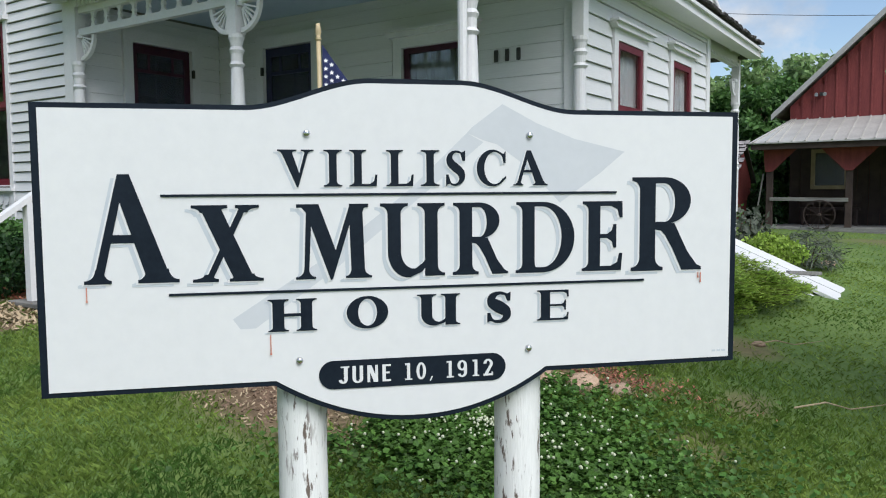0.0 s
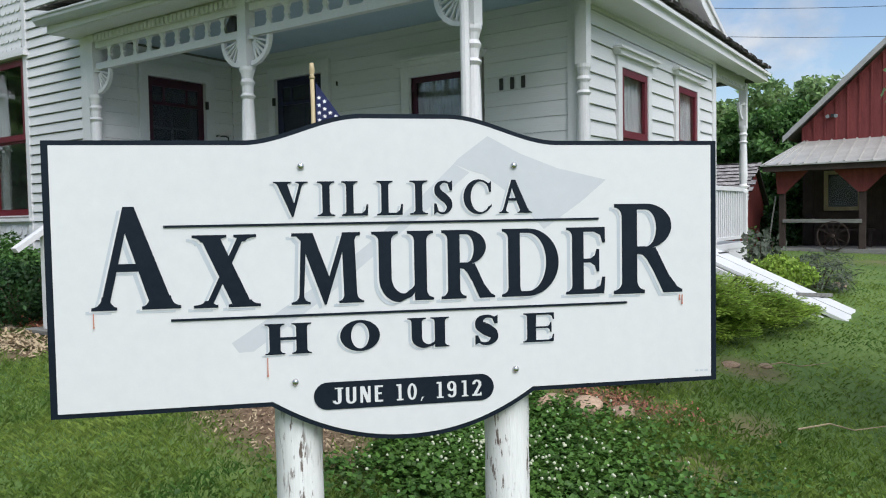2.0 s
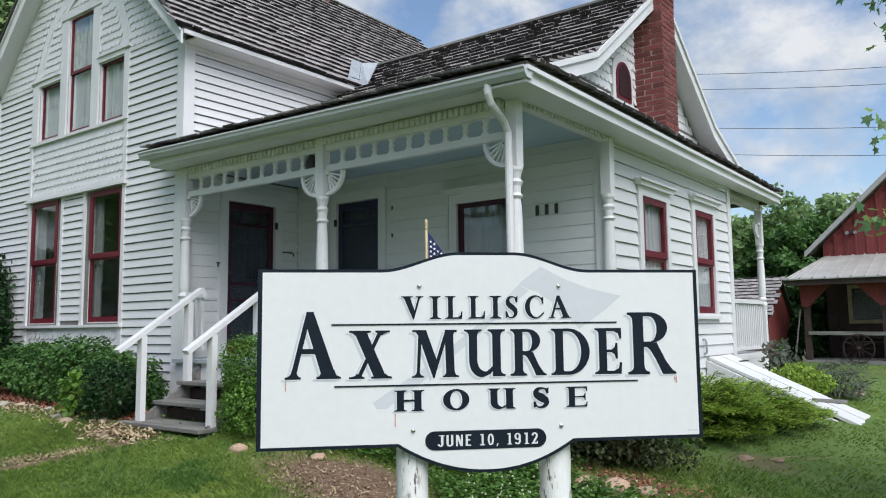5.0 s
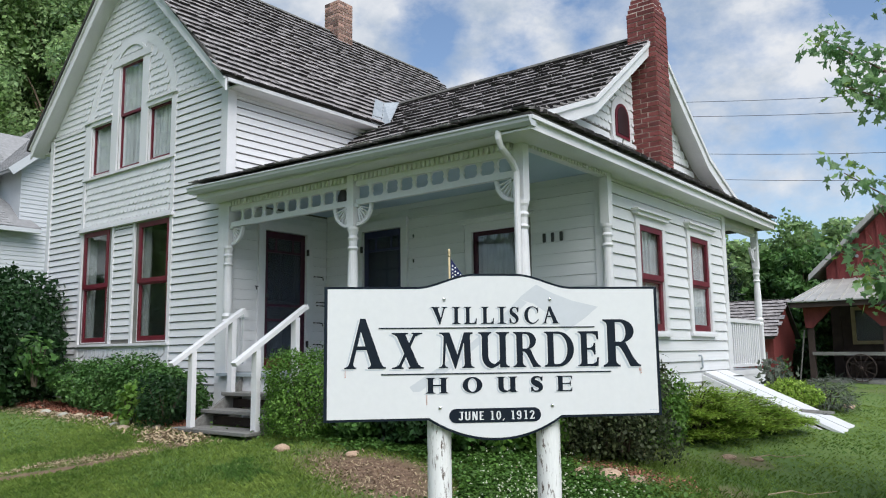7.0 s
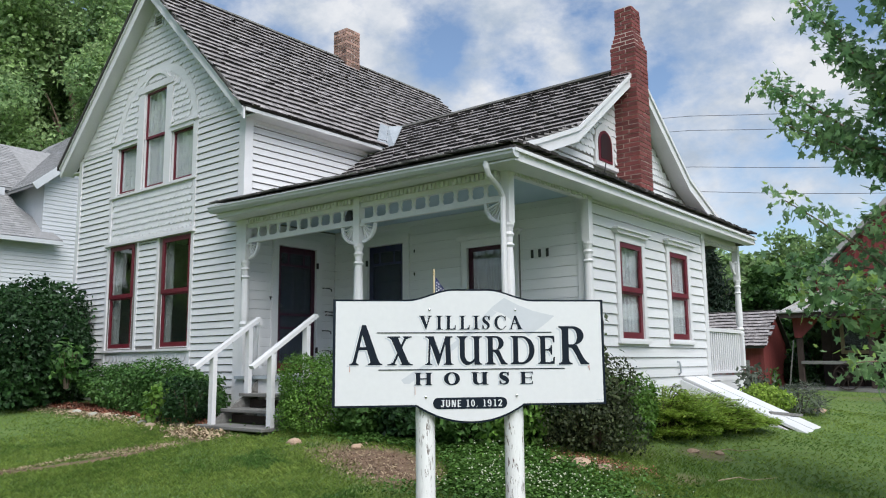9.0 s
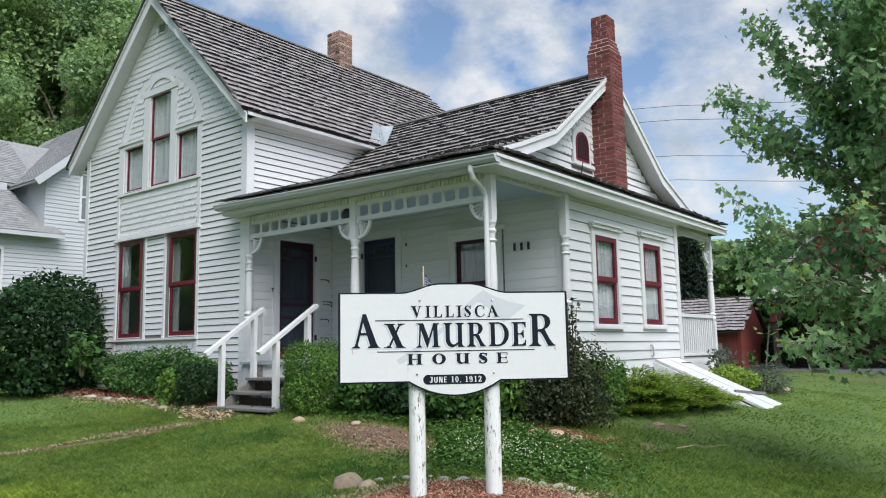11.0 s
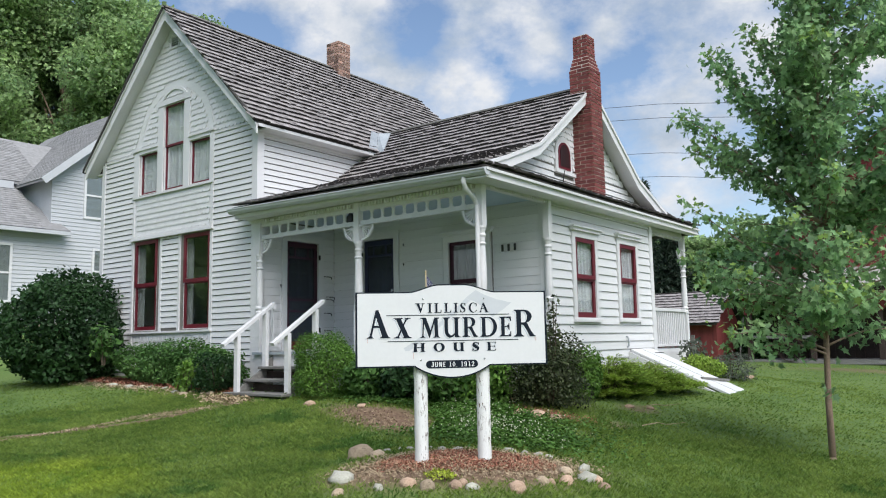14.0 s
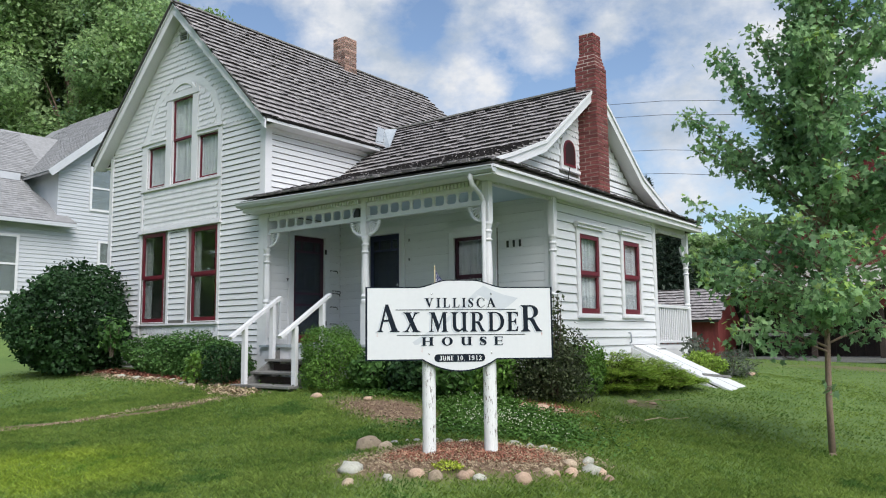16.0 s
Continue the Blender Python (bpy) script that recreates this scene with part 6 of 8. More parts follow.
def bp(name, bm, material, label="", parent=bulk):
    return part(name, bm, material, parent, label, (2.1, -9.4, -0.4))


for y0, y1, dz in ((9.0, 9.44, 0.0), (9.46, 9.90, 0.004)):
    bm = bmesh.new()
    slab(bm, [(-2.84, y0, 1.11 + dz), (-1.14, y0, 0.36 + dz), (-1.14, y1, 0.36 + dz), (-2.84, y1, 1.11 + dz)], 0.04)
    bp("bulkhead_door", bm, "bulk", "white board cellar door")
for y in (8.94, 9.95):
    bm = bmesh.new()
    prism(bm, [(-2.84, 0.3), (-2.84, 1.07), (-1.22, 0.33), (-1.22, 0.1)], y - 0.03, y + 0.03)
    bp("bulkhead_side", bm, "bulk")
for q in (0.12, 0.8):
    x, z = -2.84 + 1.64 * q, 1.10 - 0.74 * q
    bm = bmesh.new()
    beam(bm, (x - 0.02, 9.62, z + 0.02), (x + 0.01, 9.93, z + 0.02), 0.05, 0.012)
    bp("strap_hinge", bm, "dark", "black strap hinge")
bm = bmesh.new()
beam(bm, (-1.68, 9.2, 0.61), (-1.46, 9.95, 0.54), 0.04, 0.04)
stick = part("loose_stick", bm, "greywood")
tagged(stick, "grey weathered stick lying on the cellar door", "stick")


# ---- plants ----
LEAF = (np.array([(0, 0, 0), (-0.32, 0.45, 0.06), (0, 1, 0), (0.32, 0.45, 0.06)]), np.array([(0, 1, 2, 3)]))


def maple_leaf():
    tips = [(0.0, 0.0), (0.16, 0.10), (0.46, 0.02), (0.34, 0.30), (0.55, 0.58), (0.24, 0.56), (0.0, 1.0)]
    rim = tips + [(-x, y) for x, y in reversed(tips[1:-1])]
    v = np.array([(0, 0.42, -0.05)] + [(x, y, 0.05 * abs(x)) for x, y in rim])
    n = len(rim)
    return v, np.array([(0, 1 + i, 1 + (i + 1) % n) for i in range(n)])


MAPLE = maple_leaf()


def scatter(r, centres, size, shape=LEAF, up=0.5, outward=None, droop=0.0):
    """Leaves at the given places, turned at random, their faces biased upwards and outwards."""
    n = len(centres)
    normal = r.normal(size=(n, 3))
    normal /= np.linalg.norm(normal, axis=1)[:, None]
    normal[:, 2] += up
    if outward is not None:
        normal += 0.7 * outward
    normal /= np.linalg.norm(normal, axis=1)[:, None]
    side = np.cross(normal, r.normal(size=(n, 3)))
    side /= np.linalg.norm(side, axis=1)[:, None]
    ahead = np.cross(normal, side)
    ahead[:, 2] -= droop
    s = size * (0.6 + 0.8 * r.rand(n))
    v, f = shape
    verts = centres[:, None] + s[:, None, None] * (v[None, :, :1] * side[:, None] + v[None, :, 1:2] * ahead[:, None] + v[None, :, 2:] * normal[:, None])
    faces = f[None] + (np.arange(n) * len(v))[:, None, None]
    return verts.reshape(-1, 3), faces.reshape(-1, f.shape[1])


def lumpy(r, n, c, radii, lumps=9, depth=0.28, floor=None, fill=0.3):
    """Places in and near the surface of an uneven rounded crown."""
    d = r.normal(size=(n, 3))
    d /= np.linalg.norm(d, axis=1)[:, None]
    k = r.normal(size=(lumps, 3))
    k /= np.linalg.norm(k, axis=1)[:, None]
    swell = np.max(np.exp(-((1 - d @ k.T) / 0.16)), axis=1)
    rad = (1 - depth + depth * 1.5 * swell) * (1 - fill * r.rand(n) ** 1.7) * (1 + 0.05 * r.normal(size=n))
    p = d * rad[:, None] * np.array(radii) + np.array(c)
    if floor is not None:
        p = p[p[:, 2] > floor]
        d = d[: len(p)]
    q = p - np.array(c)
    return p, q / (np.linalg.norm(q, axis=1)[:, None] + 1e-6)


def shrub(name, x, y, radii, n, size, material, label, seed, base=None, shape=LEAF, up=0.4, stems=5, lumps=9, depth=0.28, fill=0.3, category="shrub", group=""):
    r = np.random.RandomState(seed)
    z = float(ground_z(x, y)) if base is None else base
    t = thing(name, x, y, z, label=label, category=category, group=group)
    c = (0, 0, radii[2] * 0.75)
    p, out = lumpy(r, n, c, radii, lumps, depth, floor=0.02, fill=fill)
    v, f = scatter(r, p, size, shape, up, out)
    joined("foliage", v, f, material, t)
    bm = bmesh.new()
    for i in range(stems):
        a = 2 * math.pi * (i + r.rand() * 0.5) / stems
        q = (math.cos(a) * radii[0] * 0.55, math.sin(a) * radii[1] * 0.55, radii[2] * 1.2)
        tube(bm, [(q[0] * 0.15, q[1] * 0.15, -0.05), (q[0] * 0.5, q[1] * 0.5, q[2] * 0.5), q], [0.014, 0.01, 0.004], 5)
    part("stem", bm, "stem", t)
    return t


HEDGE = "green shrubs along the house front"
shrub("shrub", -12.2, 3.5, (1.32, 1.05, 1.20), 22000, 0.085, "shrub", "large dense dark green rounded shrub beside the house", 1, lumps=16)
for i, (x, y, a, b, h) in enumerate(((-10.2, 4.0, 0.62, 0.38, 0.36), (-9.35, 3.98, 0.62, 0.40, 0.40), (-8.55, 4.0, 0.60, 0.40, 0.42), (-7.75, 3.88, 0.48, 0.38, 0.38))):
    shrub("shrub", x, y, (a, b, h), 6500, 0.05, "hedge", "low leafy green shrub along the house front", 10 + i, up=0.8, lumps=15, depth=0.42, group=HEDGE)
shrub("shrub", -7.42, 3.62, (0.42, 0.34, 0.38), 2600, 0.045, "shrub", "low dark clipped evergreen shrub beside the steps", 15)
shrub("seedling", -7.98, 3.5, (0.2, 0.18, 0.30), 260, 0.09, "lime", "yellow-green leafy seedling in front of the hedge", 16, category="plant")
shrub("seedling", -10.4, 3.4, (0.30, 0.24, 0.42), 210, 0.11, "hedge", "light green tree seedling before the dark shrub", 17, base=1.05, category="plant", fill=0.7, depth=0.5)
shrub("boxwood", -5.35, 4.0, (0.60, 0.50, 0.52), 17000, 0.03, "box", "bright green rounded boxwood beside the porch steps", 18, lumps=14)
for i, (x, y, a, b, h, m) in enumerate(((-4.5, 4.12, 0.55, 0.36, 0.36, "hedge"), (-3.85, 4.05, 0.5, 0.38, 0.38, "shrub"), (-3.2, 4.05, 0.5, 0.4, 0.42, "hedge"), (-2.75, 4.3, 0.4, 0.4, 0.42, "box"), (-2.35, 5.2, 0.4, 0.45, 0.40, "hedge"))):
    shrub("shrub", x, y, (a, b, h), 2800, 0.075, m, "low broad-leaved green shrub under the porch", 20 + i, group="shrubs under the porch")
shrub("bronze_shrub", -2.1, 4.72, (0.60, 0.58, 0.56), 9500, 0.04, "purple", "dark bronze-green twiggy shrub at the porch corner", 30, fill=0.5, depth=0.4)
bm_r = np.random.RandomState(31)
t = thing("bronze_spray", -2.0, 4.62, 0.85, label="upright dark twigs above the bronze shrub", category="plant")
bm = bmesh.new()
tips = []
for i in range(14):
    a, h = 2 * math.pi * bm_r.rand(), 0.45 + 0.6 * bm_r.rand()
    q = (0.28 * math.cos(a) * bm_r.rand(), 0.28 * math.sin(a) * bm_r.rand(), h)
    tube(bm, [(q[0] * 0.4, q[1] * 0.4, -0.3), (q[0] * 0.8, q[1] * 0.8, h * 0.5), q], [0.008, 0.006, 0.003], 5)
    tips += [(q[0] * (0.5 + 0.5 * k / 14) + bm_r.normal() * 0.02, q[1] * (0.5 + 0.5 * k / 14) + bm_r.normal() * 0.02, h * k / 14) for k in range(3, 15)]
part("stem", bm, "stem", t)
v, f = scatter(bm_r, np.repeat(np.array(tips), 3, axis=0), 0.055, up=0.2)
joined("foliage", v, f, "purple", t)


def juniper(x, y, rx, ry, h, n, seed):
    """Arching feathery sprays that rise out of one another, each tapering to a drooping point."""
    r = np.random.RandomState(seed)
    t = thing("juniper", x, y, float(ground_z(x, y)), label="low spreading yellow-green juniper beside the cellar door", category="shrub", group="spreading junipers")
    verts, bm = [], bmesh.new()
    for i in range(n):
        a = 2 * math.pi * r.rand()
        reach = 0.35 + 0.65 * math.sqrt(r.rand())
        tip = np.array((math.cos(a) * rx * reach, math.sin(a) * ry * reach, (h * (1.05 - 0.6 * reach ** 2) * (0.7 + 0.45 * r.rand()) if i % 3 else 0.05 + 0.08 * r.rand())))
        line = [np.array((tip[0] * q, tip[1] * q, -0.03 + tip[2] * math.sin(min(q * 1.3, 1.15) * math.pi / 2))) for q in np.linspace(0.05, 1.0, 9)]
        if i % 5 == 0:
            tube(bm, [tuple(p) for p in line[::2]], [0.012, 0.009, 0.007, 0.004, 0.002], 5)
        out = np.array((math.cos(a), math.sin(a), 0.25))
        side = np.array((-math.sin(a), math.cos(a), 0.0))
        for k, base in enumerate(line[3:]):
            for m in range(9):
                f = (m - 4) / 4
                d = out * (0.75 - 0.35 * abs(f)) + side * f * 0.8 + r.normal(size=3) * (0.12, 0.12, 0.2)
                d /= np.linalg.norm(d)
                long = 0.085 * (0.6 + 0.6 * r.rand()) * (1.15 - 0.1 * k)
                wide = np.cross(d, (0, 0, 1.0)) * 0.0085 + r.normal(size=3) * 0.002
                p = base + r.normal(size=3) * (0.02, 0.02, 0.012)
                verts += [p - wide * 0.6, p + d * long * 0.5 - wide, p + d * long, p + d * long * 0.5 + wide]
    part("stem", bm, "stem", t)
    joined("foliage", np.array(verts), np.arange(len(verts)).reshape(-1, 4), "juniper", t)


juniper(-2.15, 6.6, 0.66, 0.75, 0.58, 360, 40)
juniper(-2.05, 7.5, 0.76, 0.75, 0.44, 360, 41)
juniper(-1.92, 8.15, 0.66, 0.55, 0.22, 320, 42)
shrub("shrub", -2.25, 5.85, (0.45, 0.5, 0.40), 5200, 0.045, "box", "small-leaved yellow-green shrub beside the bronze shrub", 43)
shrub("lavender", -1.75, 11.0, (0.42, 0.42, 0.30), 1500, 0.14, "lavender", "grey-green lavender clump by the cellar door", 45, shape=(np.array([(0, 0, 0), (-0.05, 0.4, 0), (0, 1, 0), (0.05, 0.4, 0)]), LEAF[1]), up=1.5, category="plant")
shrub("perennial", -2.1, 10.4, (0.4, 0.4, 0.26), 2400, 0.05, "juniper", "bright yellow-green low perennial by the back porch", 46, category="plant")
shrub("perennial", -2.55, 11.3, (0.3, 0.5, 0.4), 380, 0.09, "lavender", "sparse pale flowering perennial by the back porch", 47, category="plant", fill=0.8)


shrub("sedum", -0.98, 1.09, (0.15, 0.12, 0.04), 700, 0.02, "sedum", "low yellow-green sedum among the edging stones", 48, category="plant")


# ---- trees ----
def limb(bm, pts, r0, r1, n=8):
    k = len(pts) - 1
    tube(bm, pts, [r0 + (r1 - r0) * i / k for i in range(k + 1)], n)


def arc(a, b, sag=0.12, n=7):
    a, b = np.array(a, float), np.array(b, float)
    return [tuple(a + (b - a) * q + np.array((0, 0, sag * math.sin(math.pi * q)))) for q in np.linspace(0, 1, n)]


def young_maple():
    x, y = 1.10, 5.1
    t = thing("maple_tree", x, y, float(ground_z(x, y)), label="young maple with a slim grey-brown trunk on the lawn", category="tree")
    r = np.random.RandomState(50)
    bm = bmesh.new()
    limb(bm, [(0, 0, -0.1), (0.0, 0.0, 0.6), (0.02, 0.01, 1.2), (0.05, 0.02, 2.2), (0.10, 0.03, 3.4), (0.18, 0.02, 5.0), (0.24, 0.0, 7.2)], 0.037, 0.012, 10)
    limb(bm, [(0, 0, -0.1), (0, 0, 0.03)], 0.06, 0.037, 10)
    ends = []
    # the dense upright crown, narrower towards the house
    for i in range(84):
        z0 = 2.3 + 4.4 * (i + 0.5) / 84
        a = i * 2.399 + r.normal() * 0.2
        reach = (0.46 if math.cos(a) < -0.1 else 1.15 if math.cos(a) > 0.45 else 0.8) * (0.65 + 0.45 * r.rand()) * (1.0 - 0.05 * (z0 - 2.5))
        ends.append(((0.02 + 0.03 * z0, 0.01, z0), (0.03 * z0 + math.cos(a) * reach, math.sin(a) * reach, z0 + 0.35 + 0.5 * r.rand()), 0.016))
    # the spreading skirt
    for i in range(46):
        a = i * 2.399 + r.normal() * 0.2
        z0 = 1.05 + 1.5 * r.rand()
        reach = (0.75 + 0.55 * r.rand()) * (1.0 if z0 < 1.9 or math.cos(a) > -0.2 else 0.6)
        ends.append(((0.02, 0, z0), (math.cos(a) * reach, math.sin(a) * reach, z0 + 0.05 + 0.5 * r.rand()), 0.014))
    # the long limbs that stand out of the crown
    ends += [((0.07, 0, 2.7), (-1.0, 0.02, 4.66), 0.024), ((0.06, 0, 2.8), (-0.80, 0.2, 4.25), 0.02), ((0.08, 0, 3.2), (-0.50, -0.15, 4.75), 0.018), ((0.07, 0, 3.0), (-0.62, 0.1, 4.0), 0.018), ((0.06, 0, 2.5), (-1.36, 0.0, 3.95), 0.024),
             ((0.06, 0, 2.5), (-1.22, -0.1, 3.50), 0.02), ((0.06, 0, 2.4), (-0.95, 0.12, 3.35), 0.018), ((0.06, 0, 2.7), (-0.55, 0.0, 3.55), 0.016), ((0.04, 0, 1.5), (-1.28, -0.1, 2.80), 0.022), ((0.04, 0, 1.5), (-1.40, 0.1, 2.25), 0.02), ((0.04, 0, 1.3), (-1.15, -0.3, 1.95), 0.018)]
    spots, tips = [], []
    for a, b, w in ends:
        limb(bm, arc(a, b, 0.08), w, 0.004, 6)
        long = math.dist(a, b)
        for q in np.linspace(0.25, 1.0, max(5, int(long * 9))):
            p = np.array(a) + (np.array(b) - np.array(a)) * q + np.array((0, 0, 0.08 * math.sin(math.pi * q)))
            for k in range(22 if a[2] > 2.3 else 11):
                spots.append(p + r.normal(size=3) * np.array((0.085, 0.085, 0.075)))
        if r.rand() < 0.6:
            for k in range(14):
                tips.append(np.array(b) + r.normal(size=3) * np.array((0.07, 0.07, 0.06)) + np.array((0, 0, 0.03)))
    part("trunk", bm, "bark", t, "slim grey-brown trunk", smooth=True)
    low = np.array([(0.03 + 0.03 * r.normal(), 0.03 * r.normal(), 0.72 + 0.06 * r.normal()) for _ in range(12)])
    v, f = scatter(r, np.concatenate([np.array(spots), low]), 0.07, MAPLE, up=0.7, droop=0.35)
    joined("crown", v, f, "maple", t, "dense dark green lobed leaves")
    v, f = scatter(r, np.array(tips), 0.06, MAPLE, up=0.9, droop=0.3)
    joined("young_leaves", v, f, "mapletip", t, "pale yellow-green young leaves")
    return t


young_maple()


def big_tree(x, y, height, spread, n, leaf, material, label, seed, low=0.25, clumps=34, base=None, name="tree"):
    """A grown tree: trunk, limbs, and a crown of leaf clumps with gaps between them."""
    r = np.random.RandomState(seed)
    z = float(ground_z(x, y)) if base is None else base
    t = thing(name, x, y, z, label=label, category="tree")
    bm = bmesh.new()
    limb(bm, [(0, 0, -0.3), (0.1, 0, height * 0.3), (-0.1, 0.1, height * 0.6), (0, 0, height * 0.9)], height * 0.015, height * 0.003, 9)
    cs = []
    for i in range(clumps):
        h = low + (0.95 - low) * ((i + 0.5) / clumps) ** 0.85
        wide = spread * math.sqrt(max(0.05, 1 - ((h - low - 0.22) / (0.98 - low)) ** 2 * 1.15)) * (0.25 + 0.8 * r.rand())
        a = i * 2.399 + r.normal() * 0.3
        c = np.array((math.cos(a) * wide, math.sin(a) * wide, h * height))
        cs.append(c)
        if i % 3 == 0:
            limb(bm, arc((0, 0, max(0.15, h - 0.22) * height), tuple(c * (0.6, 0.6, 0.95)), height * 0.02, 5), height * 0.0045, height * 0.0012, 5)
    part("trunk", bm, "bark", t)
    pts, outs = [], []
    each = n // clumps
    for c in cs:
        s = spread * (0.26 + 0.16 * r.rand())
        p, o = lumpy(r, each, c, (s, s, s * 0.72), 7, 0.35, fill=0.55)
        pts.append(p)
        outs.append(o)
    v, f = scatter(r, np.concatenate(pts), leaf, LEAF, up=0.5, outward=np.concatenate(outs))
    joined("crown", v, f, material, t)
    return t


TALL = "tall full-crowned green tree behind the houses"
big_tree(-36.5, 20.5, 20.0, 5.2, 76000, 0.235, "elm", TALL, 60, clumps=90, base=0.8)
big_tree(-40, 17, 22, 6.2, 76000, 0.26, "elm", TALL, 61, clumps=90, base=0.8)
big_tree(-47, 13.5, 24, 7.3, 60000, 0.31, "elm", TALL, 62, clumps=90, base=0.8)
big_tree(-48, 29, 23, 7.5, 26000, 0.48, "elm", TALL, 63, clumps=50, base=0.8)
big_tree(-41, 24, 22, 6.5, 30000, 0.4, "elm", TALL, 64, clumps=50, base=0.8)
BACK = "leafy green tree behind the outbuildings"
for i, (x, y, h, s) in enumerate(((-6.0, 31.5, 5.8, 2.3), (-8.6, 30, 5.0, 2.1), (-3.0, 34, 6.0, 2.6), (-11.5, 33, 5.8, 2.6), (0.5, 36, 6.6, 3.0), (5, 36, 8.0, 3.4), (10, 34, 8.0, 3.4))):
    big_tree(x, y, h, s, 9000, 0.26, "elm", BACK, 70 + i, low=0.12)
# trees across the street behind the camera, which the windows mirror
for i, (x, y, h, s) in enumerate(((-33, -9, 13, 5.0), (-40, -15, 15, 5.6), (-50, -17, 15, 5.6), (-58, -26, 17, 6.2), (-36, -24, 14, 5.0), (-22, -32, 15, 5.2), (-6, -36, 15, 5.6), (12, -35, 15, 5.2))):
    big_tree(x, y, h, s, 7000, 0.55, "elm", "leafy street tree across the road", 110 + i, low=0.08, clumps=40)
for i, (x, y, h, s) in enumerate(((-4.9, 24.5, 3.0, 1.1), (-5.6, 26.5, 4.2, 1.5), (-6.8, 27.5, 4.4, 1.6), (-4.4, 27.5, 4.6, 1.6))):
    big_tree(x, y, h, s, 5200, 0.2, "hedge", "dark green leafy small tree beside the barn", 80 + i, low=0.05, clumps=22)


def conifer(x, y, height, spread, seed):
    r = np.random.RandomState(seed)
    t = thing("conifer_tree", x, y, float(ground_z(x, y)), label="dark spruce behind the back porch", category="tree")
    bm = bmesh.new()
    limb(bm, [(0, 0, -0.2), (0, 0, height)], 0.14, 0.02, 8)
    pts = []
    for i in range(150):
        q = i / 150
        h = 0.6 + (height - 0.6) * q
        a, reach = i * 2.399, spread * (1 - q) * (0.8 + 0.3 * r.rand())
        for k in np.linspace(0.2, 1, 9):
            for m in range(6):
                pts.append((math.cos(a) * reach * k + r.normal() * 0.07, math.sin(a) * reach * k + r.normal() * 0.07, h - 0.25 * reach * k + 0.1 * k * k + r.normal() * 0.05))
        if i % 3 == 0:
            limb(bm, [(0, 0, h), (math.cos(a) * reach, math.sin(a) * reach, h - 0.2 * reach)], 0.025, 0.006, 5)
    part("trunk", bm, "stem", t)
    v, f = scatter(r, np.array(pts), 0.22, (np.array([(0, 0, 0), (-0.14, 0.4, 0), (0, 1, 0), (0.14, 0.4, 0)]), LEAF[1]), up=0.5)
    joined("crown", v, f, "conifer", t)


conifer(-10.2, 27.5, 7.2, 2.2, 90)
conifer(-8.4, 25.5, 5.2, 1.9, 91)
shrub("shrub", -4.75, 22.3, (0.7, 0.6, 0.55), 1400, 0.12, "shrub", "dark leafy bush beside the barn", 95)
shrub("shrub", -5.3, 21.0, (0.5, 0.5, 0.35), 900, 0.1, "hedge", "green bush beside the red shed", 96)


# ---- red barn with a tin lean-to ----
barn = thing("barn", 0.5, 22.6, 0.45, label="red board barn with a grey tin lean-to porch", category="barn")


def rp(name, bm, material, label="", parent=barn, at=(0, 0, 0)):
    o = (-0.5, -22.6, -0.45) if parent is barn else (0, 0, 0)
    return part(name, bm, material, parent, label, (at[0] + o[0], at[1] + o[1], at[2] + o[2]))


BL, BR, BA = -4.05, 5.05, 0.5  # left and right walls and the middle
def barn_roof(x):
    return 3.55 + 0.96 * (4.85 - abs(x - BA))
bm = bmesh.new()
prism(bm, [(BL, 0.4), (BR, 0.4), (BR, barn_roof(BR) - 0.1), (BA, barn_roof(BA) - 0.1), (BL, barn_roof(BL) - 0.1)], 22.62, 22.72)
box(bm, BL, BL + 0.1, 22.72, 30, 0.4, 3.6)
box(bm, BR - 0.1, BR, 22.72, 30, 0.4, 3.6)
box(bm, BL, BR, 29.9, 30, 0.4, 3.6)
wall = rp("barn_wall", bm, "barnred", "dark red vertical boards")
x = BL
while x < BR - 0.02:
    top = min(barn_roof(x), barn_roof(x + 0.27)) - 0.12
    # boards under the lean-to are darker: its shade is put into their colour
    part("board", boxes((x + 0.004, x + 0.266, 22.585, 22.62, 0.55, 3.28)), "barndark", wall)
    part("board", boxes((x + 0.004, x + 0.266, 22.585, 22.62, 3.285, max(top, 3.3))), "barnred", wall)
    part("batten", boxes((x - 0.02, x + 0.02, 22.565, 22.585, 3.3, top)), "barnred", wall)
    x += 0.27
bm = bmesh.new()
for s in (-1, 1):
    a = BA + s * 4.95
    slab(bm, [(BA, 22.2, barn_roof(BA) + 0.04), (a, 22.2, barn_roof(a) + 0.04), (a, 30.3, barn_roof(a) + 0.04), (BA, 30.3, barn_roof(BA) + 0.04)], 0.05)
rp("barn_roof", bm, "tin", "grey tin roof")
bm = bmesh.new()
for s in (-1, 1):
    a = BA + s * 4.97
    prism(bm, [(BA, barn_roof(BA) + 0.06), (a, barn_roof(a) + 0.06), (a, barn_roof(a) - 0.1), (BA, barn_roof(BA) - 0.12)], 22.16, 22.2)
rp("barn_rake", bm, "tin")
bm = bmesh.new()
lx0, lx1, ly0, ly1, lz0, lz1 = -4.62, 5.4, 20.35, 22.58, 2.66, 3.36
slab(bm, [(lx0, ly0, lz0), (lx1, ly0, lz0), (lx1, ly1, lz1), (lx0 + 0.55, ly1, lz1)], 0.03)
lean = rp("lean_to_roof", bm, "tin", "grey ribbed tin porch roof")
